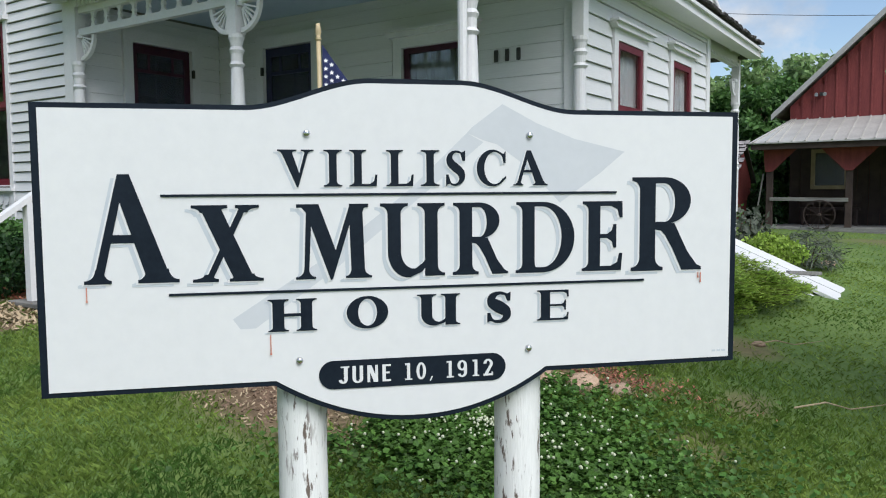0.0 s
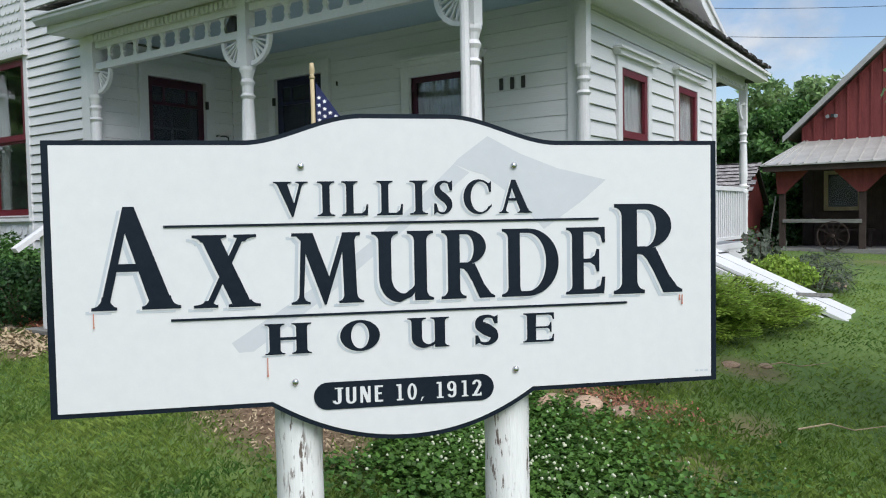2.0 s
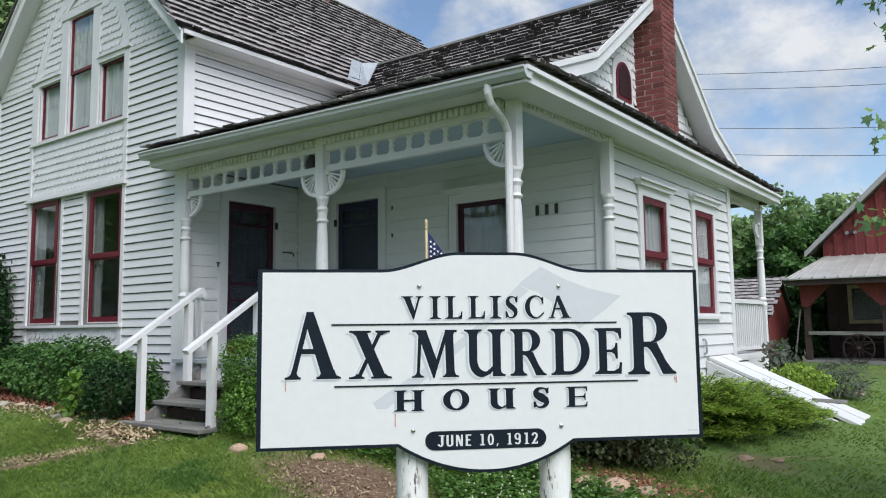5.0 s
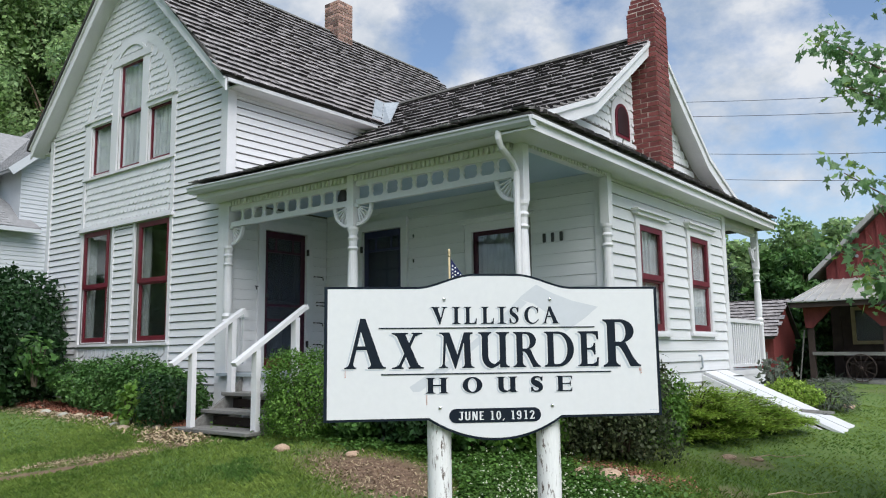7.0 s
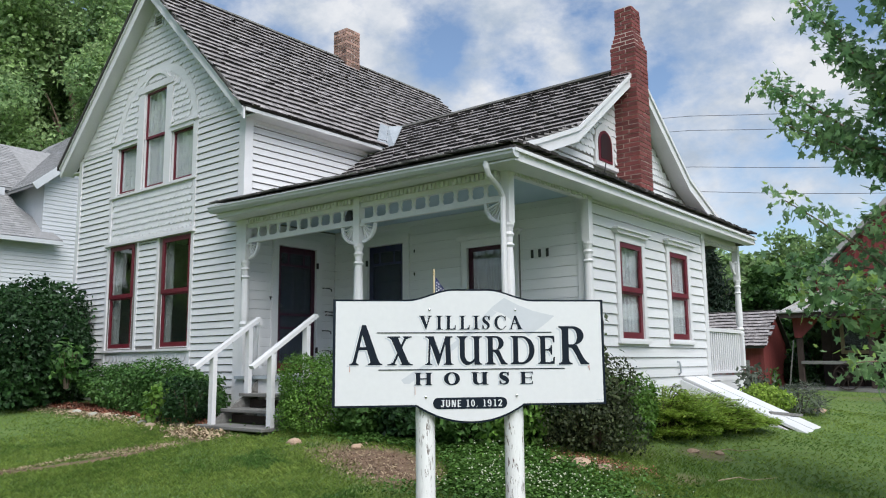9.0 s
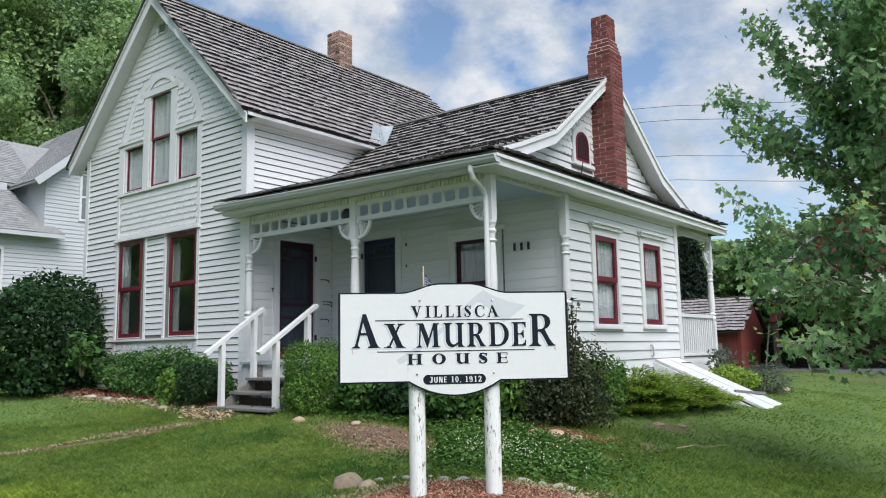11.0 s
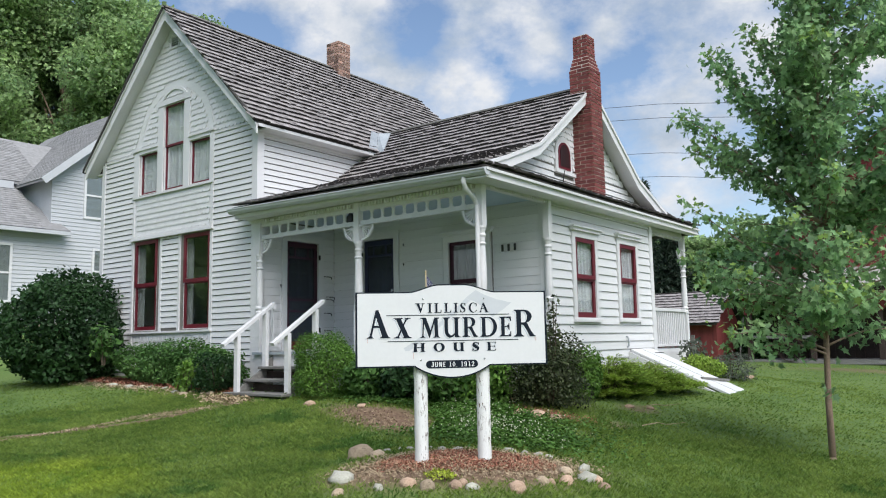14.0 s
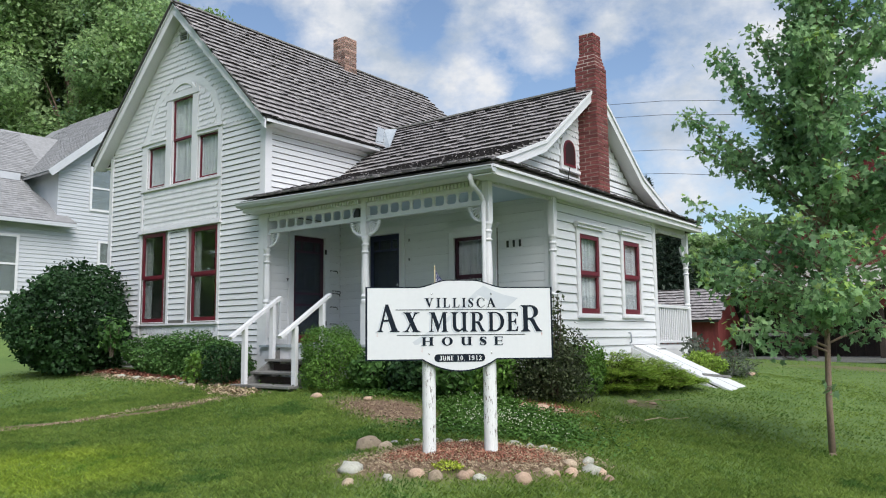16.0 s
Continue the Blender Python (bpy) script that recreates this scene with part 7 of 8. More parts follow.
for i in range(34):
    x = lx0 + 0.1 + i * 0.295
    bm = bmesh.new()
    beam(bm, (x, ly0 + 0.0, lz0 + 0.012), (max(x, lx0 + 0.62), ly1, lz1 + 0.012), 0.035, 0.03)
    part("rib", bm, "tin", lean)
rp("lean_to_fascia", boxes((lx0 + 0.04, lx1, ly0 + 0.06, ly0 + 0.1, lz0 - 0.17, lz0 - 0.04), (lx0 + 0.04, lx0 + 0.1, ly0 + 0.1, ly1, lz0 - 0.14, lz0 - 0.04)), "barndark")
rp("lean_to_floor", boxes((-4.35, 5.2, 20.75, 22.6, 0.45, 0.58)), "greywood", "grey plank porch floor")
for i in range(6):
    x = -4.21 + i * 1.79
    rp("barn_post", boxes((x - 0.075, x + 0.075, 20.82, 20.97, 0.58, 2.5), bevel=0.01), "barndark", "rough dark timber post")
    bm = bmesh.new()
    left = [] if i == 0 else [(x - 0.62, 2.5), (x - 0.08, 1.95)]
    prism(bm, [(x + 0.62, 2.5), (x + 0.08, 1.95), *( [(x - 0.08, 1.95), (x - 0.62, 2.5)] if i else [(x - 0.10, 1.95), (x - 0.14, 2.5)])], 20.78, 20.82)
    rp("brace_board", bm, "barnred", "red triangular brace board")
rp("barn_beam", boxes((-4.4, 5.2, 20.83, 20.95, 2.5, 2.6)), "barndark")
bm = bmesh.new()
beam(bm, (-4.18, 20.8, 1.27), (-2.42, 20.8, 1.25), 0.06, 0.09)
rp("hitching_rail", bm, "greywood", "grey log rail between the posts")
bm = bmesh.new()
beam(bm, (-4.52, 20.7, 0.5), (-4.36, 20.85, 1.9), 0.03, 0.03)
rp("leaning_pole", bm, "greywood")
bw = rp("barn_window", boxes((-3.52, -3.42, 22.52, 22.62, 1.5, 2.55), (-2.72, -2.62, 22.52, 22.62, 1.5, 2.55), (-3.42, -2.72, 22.52, 22.62, 2.45, 2.55), (-3.42, -2.72, 22.52, 22.62, 1.5, 1.6)), "straw", "pale-framed barn window")
part("pane", boxes((-3.42, -2.72, 22.55, 22.57, 1.6, 2.45)), "glass", bw)
# dark sheet added in place of the unlit barn inside
part("window_back", boxes((-3.42, -2.72, 22.575, 22.583, 1.6, 2.45)), "dark", bw)
rp("bench", boxes((-3.7, -2.3, 22.0, 22.35, 0.98, 1.03), (-3.65, -3.58, 22.05, 22.3, 0.58, 0.98), (-2.42, -2.35, 22.05, 22.3, 0.58, 0.98), (-3.7, -2.3, 22.38, 22.42, 1.1, 1.45)), "barndark")
wheel = thing("wagon_wheel", -3.03, 20.72, 0.52, label="old spoked wagon wheel leaning on the barn porch", category="wheel")
bm = bmesh.new()
prev = None
for i in range(33):
    a = 2 * math.pi * i / 32
    ringv = [bm.verts.new((r * math.cos(a), d, 0.37 + r * math.sin(a))) for r, d in ((0.36, -0.014), (0.36, 0.014), (0.338, 0.014), (0.338, -0.014))]
    if prev:
        for k in range(4):
            bm.faces.new((prev[k], ringv[k], ringv[(k + 1) % 4], prev[(k + 1) % 4]))
    prev = ringv
part("rim", bm, "barndark", wheel)
bm = bmesh.new()
turned(bm, [(0.035, -0.05), (0.045, 0), (0.035, 0.05)], 12)
bmesh.ops.rotate(bm, verts=bm.verts, matrix=Matrix.Rotation(radians(90), 3, "X"))
part("hub", bm, "barndark", wheel, at=(0, 0, 0.37))
for i in range(12):
    a = 2 * math.pi * i / 12
    bm = bmesh.new()
    beam(bm, (0.05 * math.cos(a), 0, 0.37 + 0.05 * math.sin(a)), (0.34 * math.cos(a), 0, 0.37 + 0.34 * math.sin(a)), 0.013, 0.013)
    part("spoke", bm, "barndark", wheel)
lamp = rp("barn_light", boxes((-3.36, -3.28, 22.5, 22.585, 3.95, 4.03)), "dark", "twin floodlight on the gable")
for dx in (-0.1, 0.1):
    bm = bmesh.new()
    turned(bm, [(0.02, 0), (0.045, 0.08), (0.047, 0.10)], 10)
    bmesh.ops.rotate(bm, verts=bm.verts, matrix=Matrix.Rotation(radians(115), 3, "X"))
    part("lamp_head", bm, "metal", lamp, at=(-3.32 + dx, 22.48, 4.0))

# ---- red shed behind the back porch ----
shed = thing("shed", -7.0, 20.9, 0.5, label="small red shed with a weathered shingle roof", category="shed")
bm = bmesh.new()
prism(bm, [(20.2, 0.0), (22.4, 0.0), (22.4, 1.35), (21.3, 2.3), (20.2, 1.3)], -0.05, 0.05)
bmesh.ops.rotate(bm, verts=bm.verts, matrix=Matrix.Rotation(radians(90), 3, "Z"))
bmesh.ops.translate(bm, verts=bm.verts, vec=(-5.05, 0, 0.4))
box(bm, -9, -5.1, 20.2, 20.3, 0.4, 1.7)
part("shed_wall", bm, "barnred", shed, at=(7.0, -20.9, -0.5))
bm = bmesh.new()
slab(bm, [(-9.2, 19.95, 1.72), (-4.9, 19.95, 1.72), (-4.9, 21.3, 2.80), (-9.2, 21.3, 2.80)], 0.05)
slab(bm, [(-9.2, 21.3, 2.80), (-4.9, 21.3, 2.80), (-4.9, 22.6, 1.72), (-9.2, 22.6, 1.72)], 0.05)
roof = part("shed_roof", bm, "deckroof", shed, at=(7.0, -20.9, -0.5))
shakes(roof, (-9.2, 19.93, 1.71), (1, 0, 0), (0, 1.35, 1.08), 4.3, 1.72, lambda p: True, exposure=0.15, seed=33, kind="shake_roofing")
fence = thing("picket_fence", -3.6, 13.2, 0.55, label="short grey picket fence behind the back porch", category="fence")
part("fence_rail", boxes((-0.6, 0.47, -0.02, 0.02, 0.15, 0.21), (-0.6, 0.47, -0.02, 0.02, 0.62, 0.68)), "greywood", fence)
for i in range(9):
    part("picket", boxes((-0.58 + i * 0.115, -0.50 + i * 0.115, -0.04, -0.02, -0.05, 0.80)), "greywood", fence)

# ---- neighbouring house ----
NX = -22.3
near_house = thing("neighbour_house", NX, 8, 0.6, label="pale grey sided house with grey asphalt shingles", category="house")


def np_(name, bm, material, label="", parent=near_house):
    return part(name, bm, material, parent, label, (-NX, -8, -0.6) if parent is near_house else (0, 0, 0))


np_("house_wall", boxes((NX - 8, NX, -2, 8.0, 0.9, 5.2)), "vinyl", "pale grey lap siding")
bm = bmesh.new()
gb = [(8.0, 7.0), (15.0, 7.0), (11.5, 10.2)]
tri = [bm.verts.new((xx, y, z)) for xx in (NX - 8, NX) for y, z in gb]
bm.faces.new(tri[:3])
bm.faces.new(tri[3:])
np_("gable_wall", bm, "vinyl")
side_wall = np_("house_wall", boxes((NX - 8, NX, 8.0, 15, 0.9, 7.1)), "vinyl", "pale grey lap siding")
NB = bmesh.new()
vs = [NB.verts.new(p) for p in ((0, 0, 0), (0, -0.022, 0), (0, -0.004, 0.13), (1, 0, 0), (1, -0.022, 0), (1, -0.004, 0.13))]
for fc in ((0, 1, 2), (3, 5, 4), (0, 3, 4, 1), (1, 4, 5, 2)):
    NB.faces.new([vs[i] for i in fc])
LAP = to_mesh("siding_lap", NB, "vinyl")
z = 0.95
while z < 9.9:
    a = 3.0 if z < 5.1 else 8.0 if z < 7.05 else 8.0 + (z - 7.0) * 1.09
    b = 15.0 if z < 7.05 else 15.0 - (z - 7.0) * 1.09
    ob = part("siding_lap", LAP, "vinyl", side_wall, "", (NX, a, z), 90)
    ob.scale = (b - a, 1, 1)
    z += 0.13
bm = bmesh.new()
slab(bm, [(NX + 0.35, -2, 5.05), (NX + 0.35, 8.5, 5.15), (NX - 1.9, 7.4, 6.85), (NX - 1.9, -2, 6.85)], 0.08)
slab(bm, [(NX - 1.7, -2, 6.95), (NX - 1.7, 7.9, 6.95), (NX - 4.6, 10.5, 9.1), (NX - 4.6, -2, 9.1)], 0.08)
slab(bm, [(NX + 0.35, 7.6, 6.78), (NX + 0.35, 11.5, 10.3), (NX - 8, 11.5, 10.3), (NX - 8, 7.6, 6.78)], 0.08)
slab(bm, [(NX + 0.35, 11.5, 10.3), (NX + 0.35, 15.4, 6.78), (NX - 8, 15.4, 6.78), (NX - 8, 11.5, 10.3)], 0.08)
nroof = np_("house_roof", bm, "asphaltroof", "grey asphalt shingles")


def asphalt(parent, o, along, up, length, height, seed):
    """Three-tab shingles in thin courses."""
    r = np.random.RandomState(seed)
    o, a, b = np.array(o, float), np.array(along, float), np.array(up, float)
    a, b = a / np.linalg.norm(a), b / np.linalg.norm(b)
    n = np.cross(a, b)
    n = n if n[2] > 0 else -n
    verts = []
    c, k = 0.0, 0
    while c < height:
        s = -0.15 if k % 2 else 0.0
        while s < length - 0.1:
            lo, hi = max(s, 0), min(s + 0.295, length)
            for bb, h0, h1 in ((c, 0.003, 0.016), (c + 0.17, 0.001, 0.004)):
                for aa in (lo, hi):
                    for h in (h0, h1):
                        verts.append(o + a * aa + b * bb + n * h)
            s += 0.30
        c += 0.14
        k += 1
    count = len(verts) // 8
    base = np.array([(0, 1, 3, 2), (0, 4, 5, 1), (2, 3, 7, 6), (1, 5, 7, 3)])
    tagged(joined("asphalt_shingles", np.array(verts), (base[None] + (np.arange(count) * 8)[:, None, None]).reshape(-1, 4), "asphaltroof", parent), kind="stuff")


asphalt(nroof, (NX + 0.36, 1, 5.07), (0, 1, 0.009), (-2.25, 0, 1.75), 6.7, 2.8, 1)
asphalt(nroof, (NX - 1.69, 1, 6.96), (0, 1, 0), (-2.9, 0, 2.15), 7.6, 3.5, 2)
asphalt(nroof, (NX - 6.5, 7.59, 6.79), (1, 0, 0), (0, 3.9, 3.52), 6.85, 5.2, 3)
bm = boxes((NX + 0.3, NX + 0.42, -2, 8.5, 4.98, 5.1), (NX - 1.75, NX - 1.6, -2, 7.5, 6.68, 6.92))
beam(bm, (NX + 0.38, 7.55, 6.68), (NX + 0.38, 11.5, 10.22), 0.04, 0.22)
beam(bm, (NX + 0.38, 15.4, 6.68), (NX + 0.38, 11.5, 10.22), 0.04, 0.22)
np_("white_fascia", bm, "vinyl")
for y0, y1, z0, z1 in ((9.15, 9.85, 5.75, 7.2), (9.5, 10.2, 3.2, 4.6), (5.7, 6.78, 2.85, 4.55)):
    fr = bmesh.new()
    for s in ((y0 - 0.08, y0, z0 - 0.08, z1 + 0.08), (y1, y1 + 0.08, z0 - 0.08, z1 + 0.08), (y0, y1, z1, z1 + 0.08), (y0, y1, z0 - 0.08, z0), (y0, y1, (z0 + z1) / 2 - 0.03, (z0 + z1) / 2 + 0.03)):
        box(fr, NX, NX + 0.05, *s)
    w = np_("window", fr, "trim", "white-framed sash window")
    part("pane", boxes((NX + 0.025, NX + 0.03, y0, y1, z0, z1)), "glass", w)
    part("blind", boxes((NX + 0.0235, NX + 0.0245, y0, y1, z0, z1)), "drape", w)
np_("foundation", boxes((NX - 8.05, NX + 0.05, -2.05, 15.05, 0.3, 2.12)), "mortar")

# ---- cables in the distance ----
for i, (z0, z1) in enumerate(((16.9, 14.9), (15.95, 14.0), (13.55, 11.8), (11.95, 10.4))):
    bm = bmesh.new()
    a, b = np.array((-16.0, 45.0, z0)), np.array((9.0, 45.0, z1 - 1.2))
    tube(bm, [tuple(a + (b - a) * q - np.array((0, 0, 0.5 * math.sin(math.pi * max(q, 0.0))))) for q in np.linspace(-0.75, 1, 22)], 0.016, 5)
    tagged(part("overhead_cable", bm, "wire"), "thin dark overhead cable strung across the sky", "cable", "overhead cables")

pole = thing("utility_pole", 9.0, 45.08, float(ground_z(9.0, 45.0)), label="tall weathered wooden utility pole that carries the overhead cables", category="pole")
bm = bmesh.new()
turned(bm, [(0.15, -0.4), (0.13, 5.0), (0.10, 14.4)], 12)
part("pole_shaft", bm, "greywood", pole)
for z in (13.6, 12.7, 10.5, 9.1):
    part("bracket", boxes((-0.06, 0.06, -0.16, -0.02, z - 0.62, z - 0.5)), "dark", pole)

# ---- stones ----
def stone_mesh(seed):
    r = random.Random(seed)
    bm = bmesh.new()
    bmesh.ops.create_icosphere(bm, subdivisions=2, radius=1)
    off = Vector((r.random() * 9, r.random() * 9, r.random() * 9))
    for v in bm.verts:
        v.co *= 1 + 0.34 * noise.noise(v.co * 1.25 + off) + 0.07 * noise.noise(v.co * 3.1 + off)
        v.co.z *= 0.8
    return bm


STONES = [to_mesh("stone", stone_mesh(i), "rock" if i % 3 else "rockgrey", True) for i in range(6)]
rs = random.Random(5)


RED = [to_mesh("stone", stone_mesh(20 + i), "rockred", True) for i in range(4)]


def stone(x, y, size, k, group, label, flat=1.0, red=False):
    ob = part("stone", RED[k % 4] if red else STONES[k % 6], "rock", None, "", (x, y, float(ground_z(x, y)) + 0.12 * size * flat), rs.uniform(0, 360))
    ob.scale = (size * rs.uniform(0.8, 1.25), size * rs.uniform(0.75, 1.05), size * rs.uniform(0.75, 1.0) * flat)
    tagged(ob, label, "stone", group)


ring_label, RING = "rounded field stone edging the mulch round the sign", "stones round the sign bed"
BEDC, BEDA, BEDB, BEDT = (-1.18, 1.72), 1.38, 0.72, radians(45)
FRONT = [(-2.43, 1.67, .12, 0), (-2.22, 1.68, .07, 0), (-1.8, .77, .10, 1), (-1.54, .47, .055, 0), (-1.3, .68, .045, 1), (-1.13, .84, .07, 2), (-.95, .86, .075, 0), (-.78, 1.01, .055, 2), (-.78, 1.1, .042, 2), (-.67, 1.08, .045, 1),
         (-.42, 1.32, .08, 2), (-.38, 1.65, .065, 0), (-.35, 1.73, .04, 2), (-.27, 1.86, .07, 2), (-.23, 2.13, .09, 1), (-.42, 2.45, .06, 1), (-.15, 2.17, .065, 2), (-.02, 2.05, .05, 2), (-.45, 2.16, .065, 0)]
BEHIND = [(-2.3, 1.9, .05), (-2.23, 2.03, .035), (-2.09, 2.02, .052), (-1.95, 2.17, .035), (-1.71, 2.05, .07), (-1.59, 2.13, .06), (-1.58, 2.41, .035), (-1.42, 2.5, .04), (-1.24, 2.5, .06), (-1.09, 2.53, .045), (-.99, 2.6, .05), (-.88, 2.62, .045)]
for i, (x, y, size, hue) in enumerate(FRONT):
    stone(x, y, size * 1.04, (1, 0, 1)[hue] + i % 2 * (0 if hue == 1 else 1), RING, ring_label, 1.15, hue == 2)
for i, (x, y, size) in enumerate(BEHIND):
    stone(x, y, size * 0.92, 3 * (i % 2), RING, ring_label)
for i in range(26):
    x = -11.5 + i * 0.165 + rs.uniform(-0.05, 0.05)
    if i % 7 in (2, 5):
        continue
    stone(x, 3.60 + 0.10 * math.sin(i * 0.5) - 0.16 * (i / 26) + rs.uniform(-0.07, 0.07), rs.uniform(0.03, 0.095), i + 1, "stones edging the front bed", "small pale stone edging the flower bed", 0.7)
for i, (x, y, s) in enumerate(((-2.09, 4.04, 0.14), (-1.88, 4.13, 0.17), (-1.70, 4.23, 0.11), (-5.05, 3.42, 0.12), (-4.2, 3.55, 0.1), (-2.6, 3.8, 0.08), (-1.55, 5.95, 0.09), (-1.35, 6.2, 0.07), (-1.6, 11.6, 0.14))):
    stone(x, y, s * 0.8, i, "stones edging the porch bed", "reddish flat stone edging the porch bed", 0.7, True)

# ---- mulch, clover, grass ----
gr = np.random.RandomState(77)


def chips(n, test, size, material, label, name):
    x, y = test(n)
    z = ground_z(x, y) + 0.008 + 0.02 * gr.rand(len(x))
    v, f = scatter(gr, np.stack([x, y, z], -1), size, (np.array([(-0.18, 0, 0), (0.18, 0, 0.04), (0.16, 1, 0), (-0.16, 1, 0.03)]), LEAF[1]), up=1.2)
    tagged(joined(name, v, f, material), label, "mulch", kind="stuff")


def in_bed(n, reach=1.0):
    a, q = 2 * math.pi * gr.rand(n), np.sqrt(gr.rand(n)) * (0.8 + 0.35 * gr.rand(n))
    u, v = BEDA * 0.56 * reach * q * np.cos(a) - 0.02, BEDB * 0.62 * reach * q * np.sin(a) + 0.03
    return BEDC[0] + u * math.cos(BEDT) - v * math.sin(BEDT), BEDC[1] + u * math.sin(BEDT) + v * math.cos(BEDT)


chips(15000, in_bed, 0.016, "mulch", "reddish bark mulch chips round the sign posts", "bark_mulch")
chips(9500, lambda n: in_bed(n, 1.5), 0.019, "straw", "dry straw litter over the bare bed", "dry_litter")
chips(900, lambda n: (-1.85 + 0.45 * gr.normal(size=n) * 0.7, 4.42 + 0.13 * gr.normal(size=n)), 0.022, "mulch", "reddish bark mulch under the porch shrubs", "bark_mulch")
chips(5200, lambda n: (-11.6 + 4.6 * gr.rand(n), 3.58 + 0.38 * gr.rand(n)), 0.045, "mulch", "reddish bark mulch in the front bed", "bark_mulch")
chips(1500, lambda n: (-11.5 + 4.7 * gr.rand(n), 3.44 + 0.13 * gr.normal(size=n)), 0.035, "straw", "dry straw along the edge of the front bed", "dry_litter")
chips(700, lambda n: (-6.75 + 0.32 * gr.normal(size=n), 3.28 + 0.10 * gr.normal(size=n)), 0.05, "straw", "dry fallen leaves round the foot of the steps", "dry_litter")


def on_track(n):
    q = gr.rand(n) * 2.0
    x = np.where(q < 1, -6.93 - 0.12 * q, -7.05 + 0.55 * (q - 1)) + (0.025 + 0.06 * (q > 1)) * gr.normal(size=n)
    return x, np.where(q < 1, -0.9 + 2.9 * q, 2.0 + 0.85 * (q - 1)) + 0.05 * gr.normal(size=n)


chips(4200, on_track, 0.019, "straw", "dry straw along the worn edge in the lawn", "dry_litter")


def on_soil(n):
    x, y = -3.6 + 1.15 * gr.normal(size=n), 3.0 + 0.4 * gr.normal(size=n)
    keep = bare_at(x, y) > 0.3 + 0.4 * gr.rand(n)
    return x[keep], y[keep]


chips(2600, on_soil, 0.022, "straw", "dry straw strewn over the bare soil", "dry_litter")
chips(3200, on_soil, 0.02, "soil", "dry straw and bark bits on the bare soil", "dry_litter")


def clover(n):
    q, a = np.abs(gr.normal(size=n)) * 0.55, 2 * math.pi * gr.rand(n)
    x = np.concatenate([-1.95 + 1.15 * q[: n * 2 // 3] * np.cos(a[: n * 2 // 3]), -3.3 + 2.1 * q[n * 2 // 3:] * np.cos(a[n * 2 // 3:])])
    y = np.concatenate([3.2 + 0.72 * q[: n * 2 // 3] * np.sin(a[: n * 2 // 3]), 3.95 + 0.4 * q[n * 2 // 3:] * np.sin(a[n * 2 // 3:])])
    keep = bare_at(x, y) < 0.55
    return x[keep], y[keep]


x, y = clover(42000)
z = ground_z(x, y) + 0.02 + 0.06 * gr.rand(len(x))
v, f = scatter(gr, np.stack([x, y, z], -1), 0.028, (np.array([(0, 0, 0), (-0.55, 0.5, 0.1), (0, 1, 0), (0.55, 0.5, 0.1)]), LEAF[1]), up=1.5)
tagged(joined("clover_patch", v, f, "clover"), "thick clover patch in the lawn", "clover", kind="stuff")
x, y = clover(520)
x, y = x[x > -3.2], y[x > -3.2]
bm_v, bm_f = [], []
ball = bmesh.new()
bmesh.ops.create_icosphere(ball, subdivisions=1, radius=1)
bv = np.array([tuple(q.co) for q in ball.verts])
ball.verts.ensure_lookup_table()
bf = np.array([[q.index for q in fc.verts] for fc in ball.faces])
ball.free()
c = np.stack([x, y, ground_z(x, y) + 0.09 + 0.03 * gr.rand(len(x))], -1)
verts = c[:, None] + bv[None] * (0.0045 + 0.0045 * gr.rand(len(x)))[:, None, None]
tagged(joined("clover_flowers", verts.reshape(-1, 3), (bf[None] + (np.arange(len(c)) * len(bv))[:, None, None]).reshape(-1, 3), "petal"), "white clover flower heads", "clover", kind="stuff")


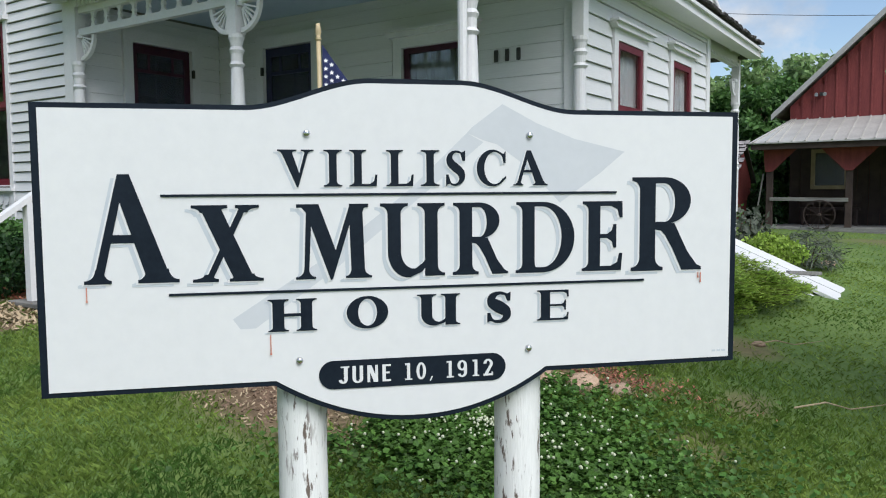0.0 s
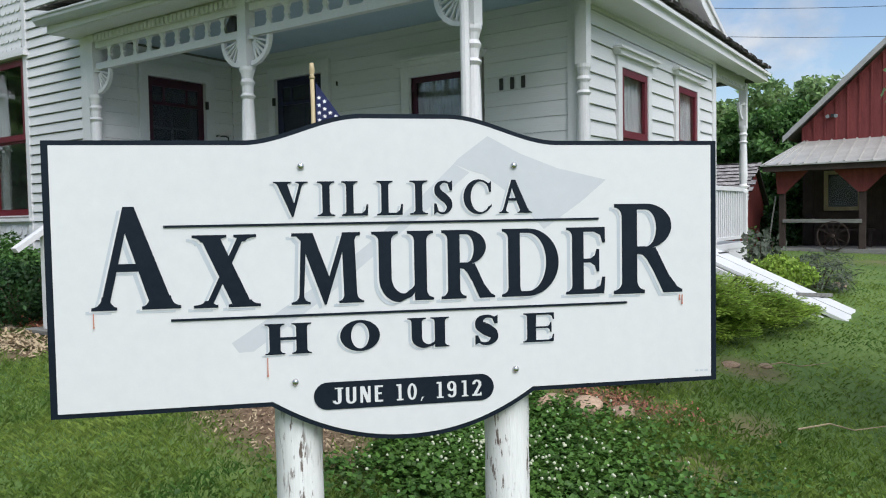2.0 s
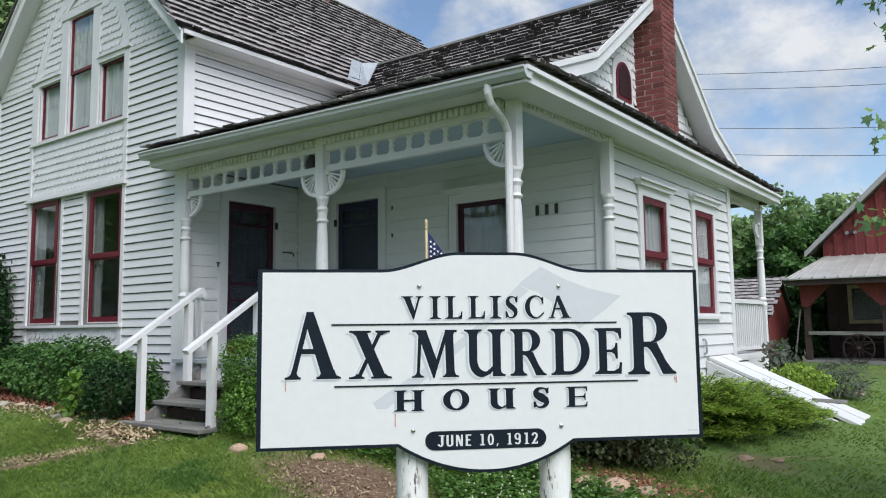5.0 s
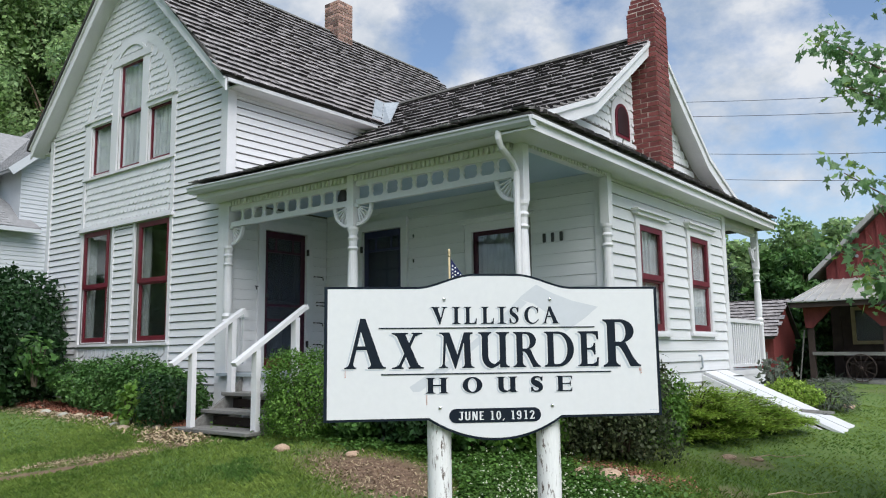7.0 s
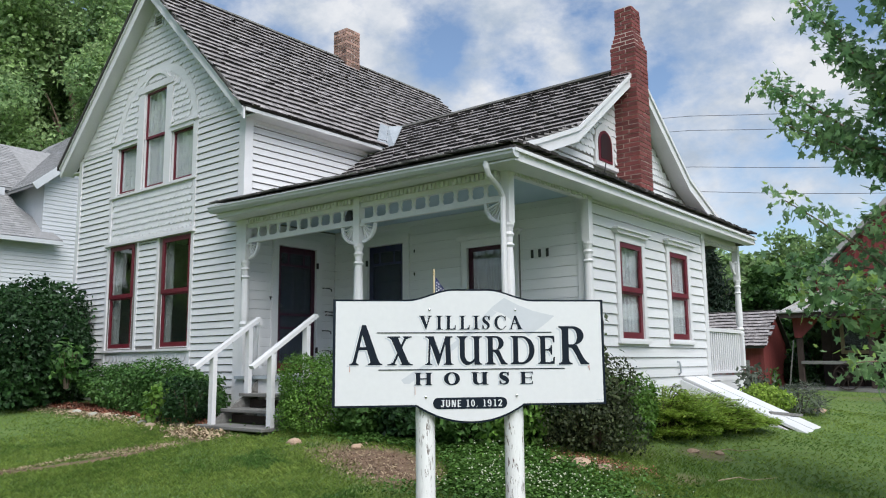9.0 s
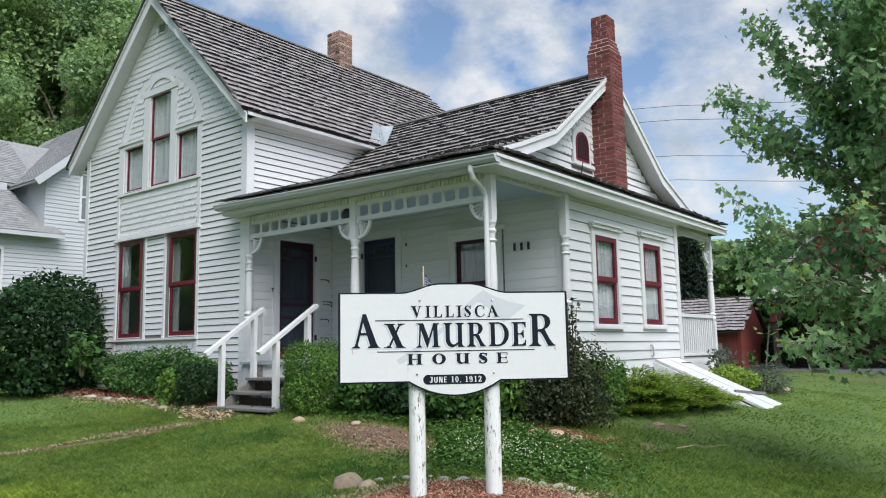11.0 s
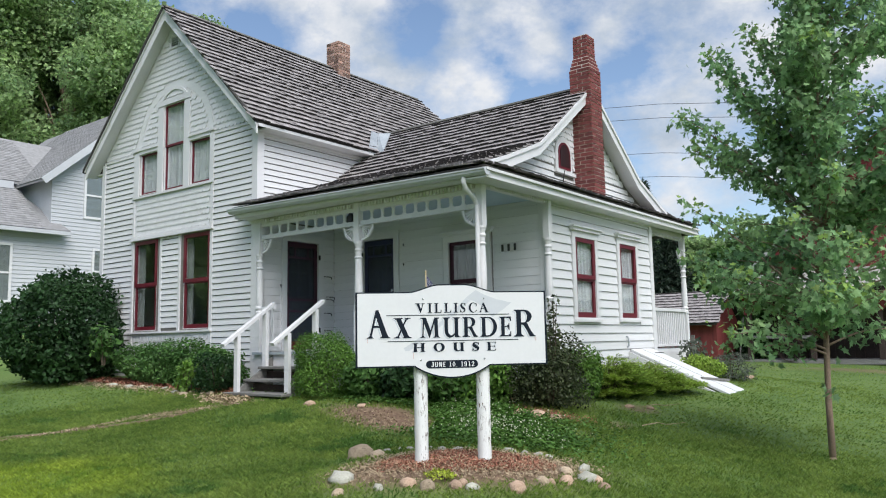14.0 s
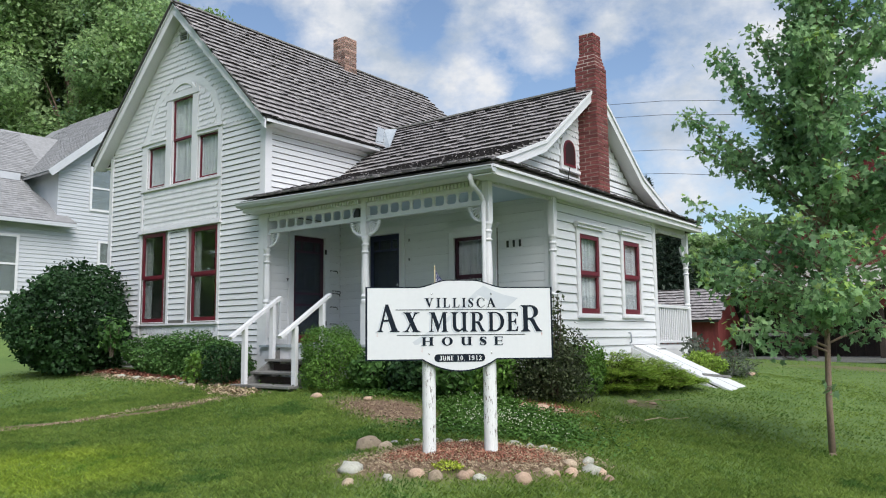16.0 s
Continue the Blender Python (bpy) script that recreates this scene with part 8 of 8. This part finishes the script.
def blades(n, x0, x1, y0, y1, height, width, name, label, bend=0.35):
    """Single bent blades, thinner where the soil is bare."""
    x, y = x0 + (x1 - x0) * gr.rand(n), y0 + (y1 - y0) * gr.rand(n)
    house_in = ((x > -12.5) & (x < -7.3) & (y > 4.1) & (y < 12)) | ((x > -7.5) & (x < -2.7) & (y > 4.2) & (y < 12.1)) | ((x > -7.08) & (x < -5.68) & (y > 3.44) & (y < 4.4)) | ((x > -2.9) & (x < -1.12) & (y > 8.88) & (y < 10.0))
    tuft = 0.5 + 0.5 * np.sin(2.3 * x + 1.1 * np.sin(1.9 * y)) * np.sin(2.9 * y + 0.7 * np.sin(2.1 * x))
    keep = (~house_in) & (gr.rand(n) > bare_at(x, y) * 1.05) & (gr.rand(n) < 0.72 + 0.28 * tuft)
    rim = np.minimum(np.minimum(x - x0, x1 - x), np.minimum(y - y0, y1 - y))
    keep &= gr.rand(n) < rim / 1.6
    x, y = x[keep], y[keep]
    n = len(x)
    z = ground_z(x, y)
    a = 2 * math.pi * gr.rand(n)
    h = height * (0.45 + 0.75 * gr.rand(n)) * (0.8 + 0.4 * tuft[keep])
    lean = h * (bend + 1.1 * gr.rand(n))
    ca, sa = np.cos(a), np.sin(a)
    w = width * (0.7 + 0.6 * gr.rand(n))
    v = np.stack([
        np.stack([x - w * sa, y + w * ca, z - 0.01], -1), np.stack([x + w * sa, y - w * ca, z - 0.01], -1),
        np.stack([x + 0.35 * lean * ca + 0.7 * w * sa, y + 0.35 * lean * sa - 0.7 * w * ca, z + 0.6 * h], -1), np.stack([x + lean * ca, y + lean * sa, z + h], -1)], 1)
    f = np.arange(n * 4).reshape(n, 4)
    return tagged(joined(name, v.reshape(-1, 3), f, "grass"), label, "grass", kind="stuff")


blades(430000, -9.5, 3.5, -2.4, 6.0, 0.038, 0.0024, "lawn_grass", "short green lawn grass with clover")
blades(270000, -15.0, 7.0, -6.5, 14.0, 0.024, 0.0042, "lawn_grass", "short green lawn grass", 1.3)
blades(110000, -22.0, 14.0, 5.0, 24.0, 0.022, 0.007, "lawn_grass", "short green lawn grass", 1.5)
# fallen twigs
for i, (x, y) in enumerate(((-0.85, 4.75), (-1.35, 5.95))):
    bm = bmesh.new()
    zz = float(ground_z(x, y)) + 0.05
    tube(bm, [(x, y, zz), (x + 0.15, y + 0.1, zz + 0.03), (x + 0.28, y + 0.06, zz + 0.02), (x + 0.45, y + 0.2, zz + 0.04)], [0.006, 0.005, 0.004, 0.002], 5)
    tagged(part("fallen_twig", bm, "straw"), "dry fallen twig lying in the grass", "twig", "fallen twigs")
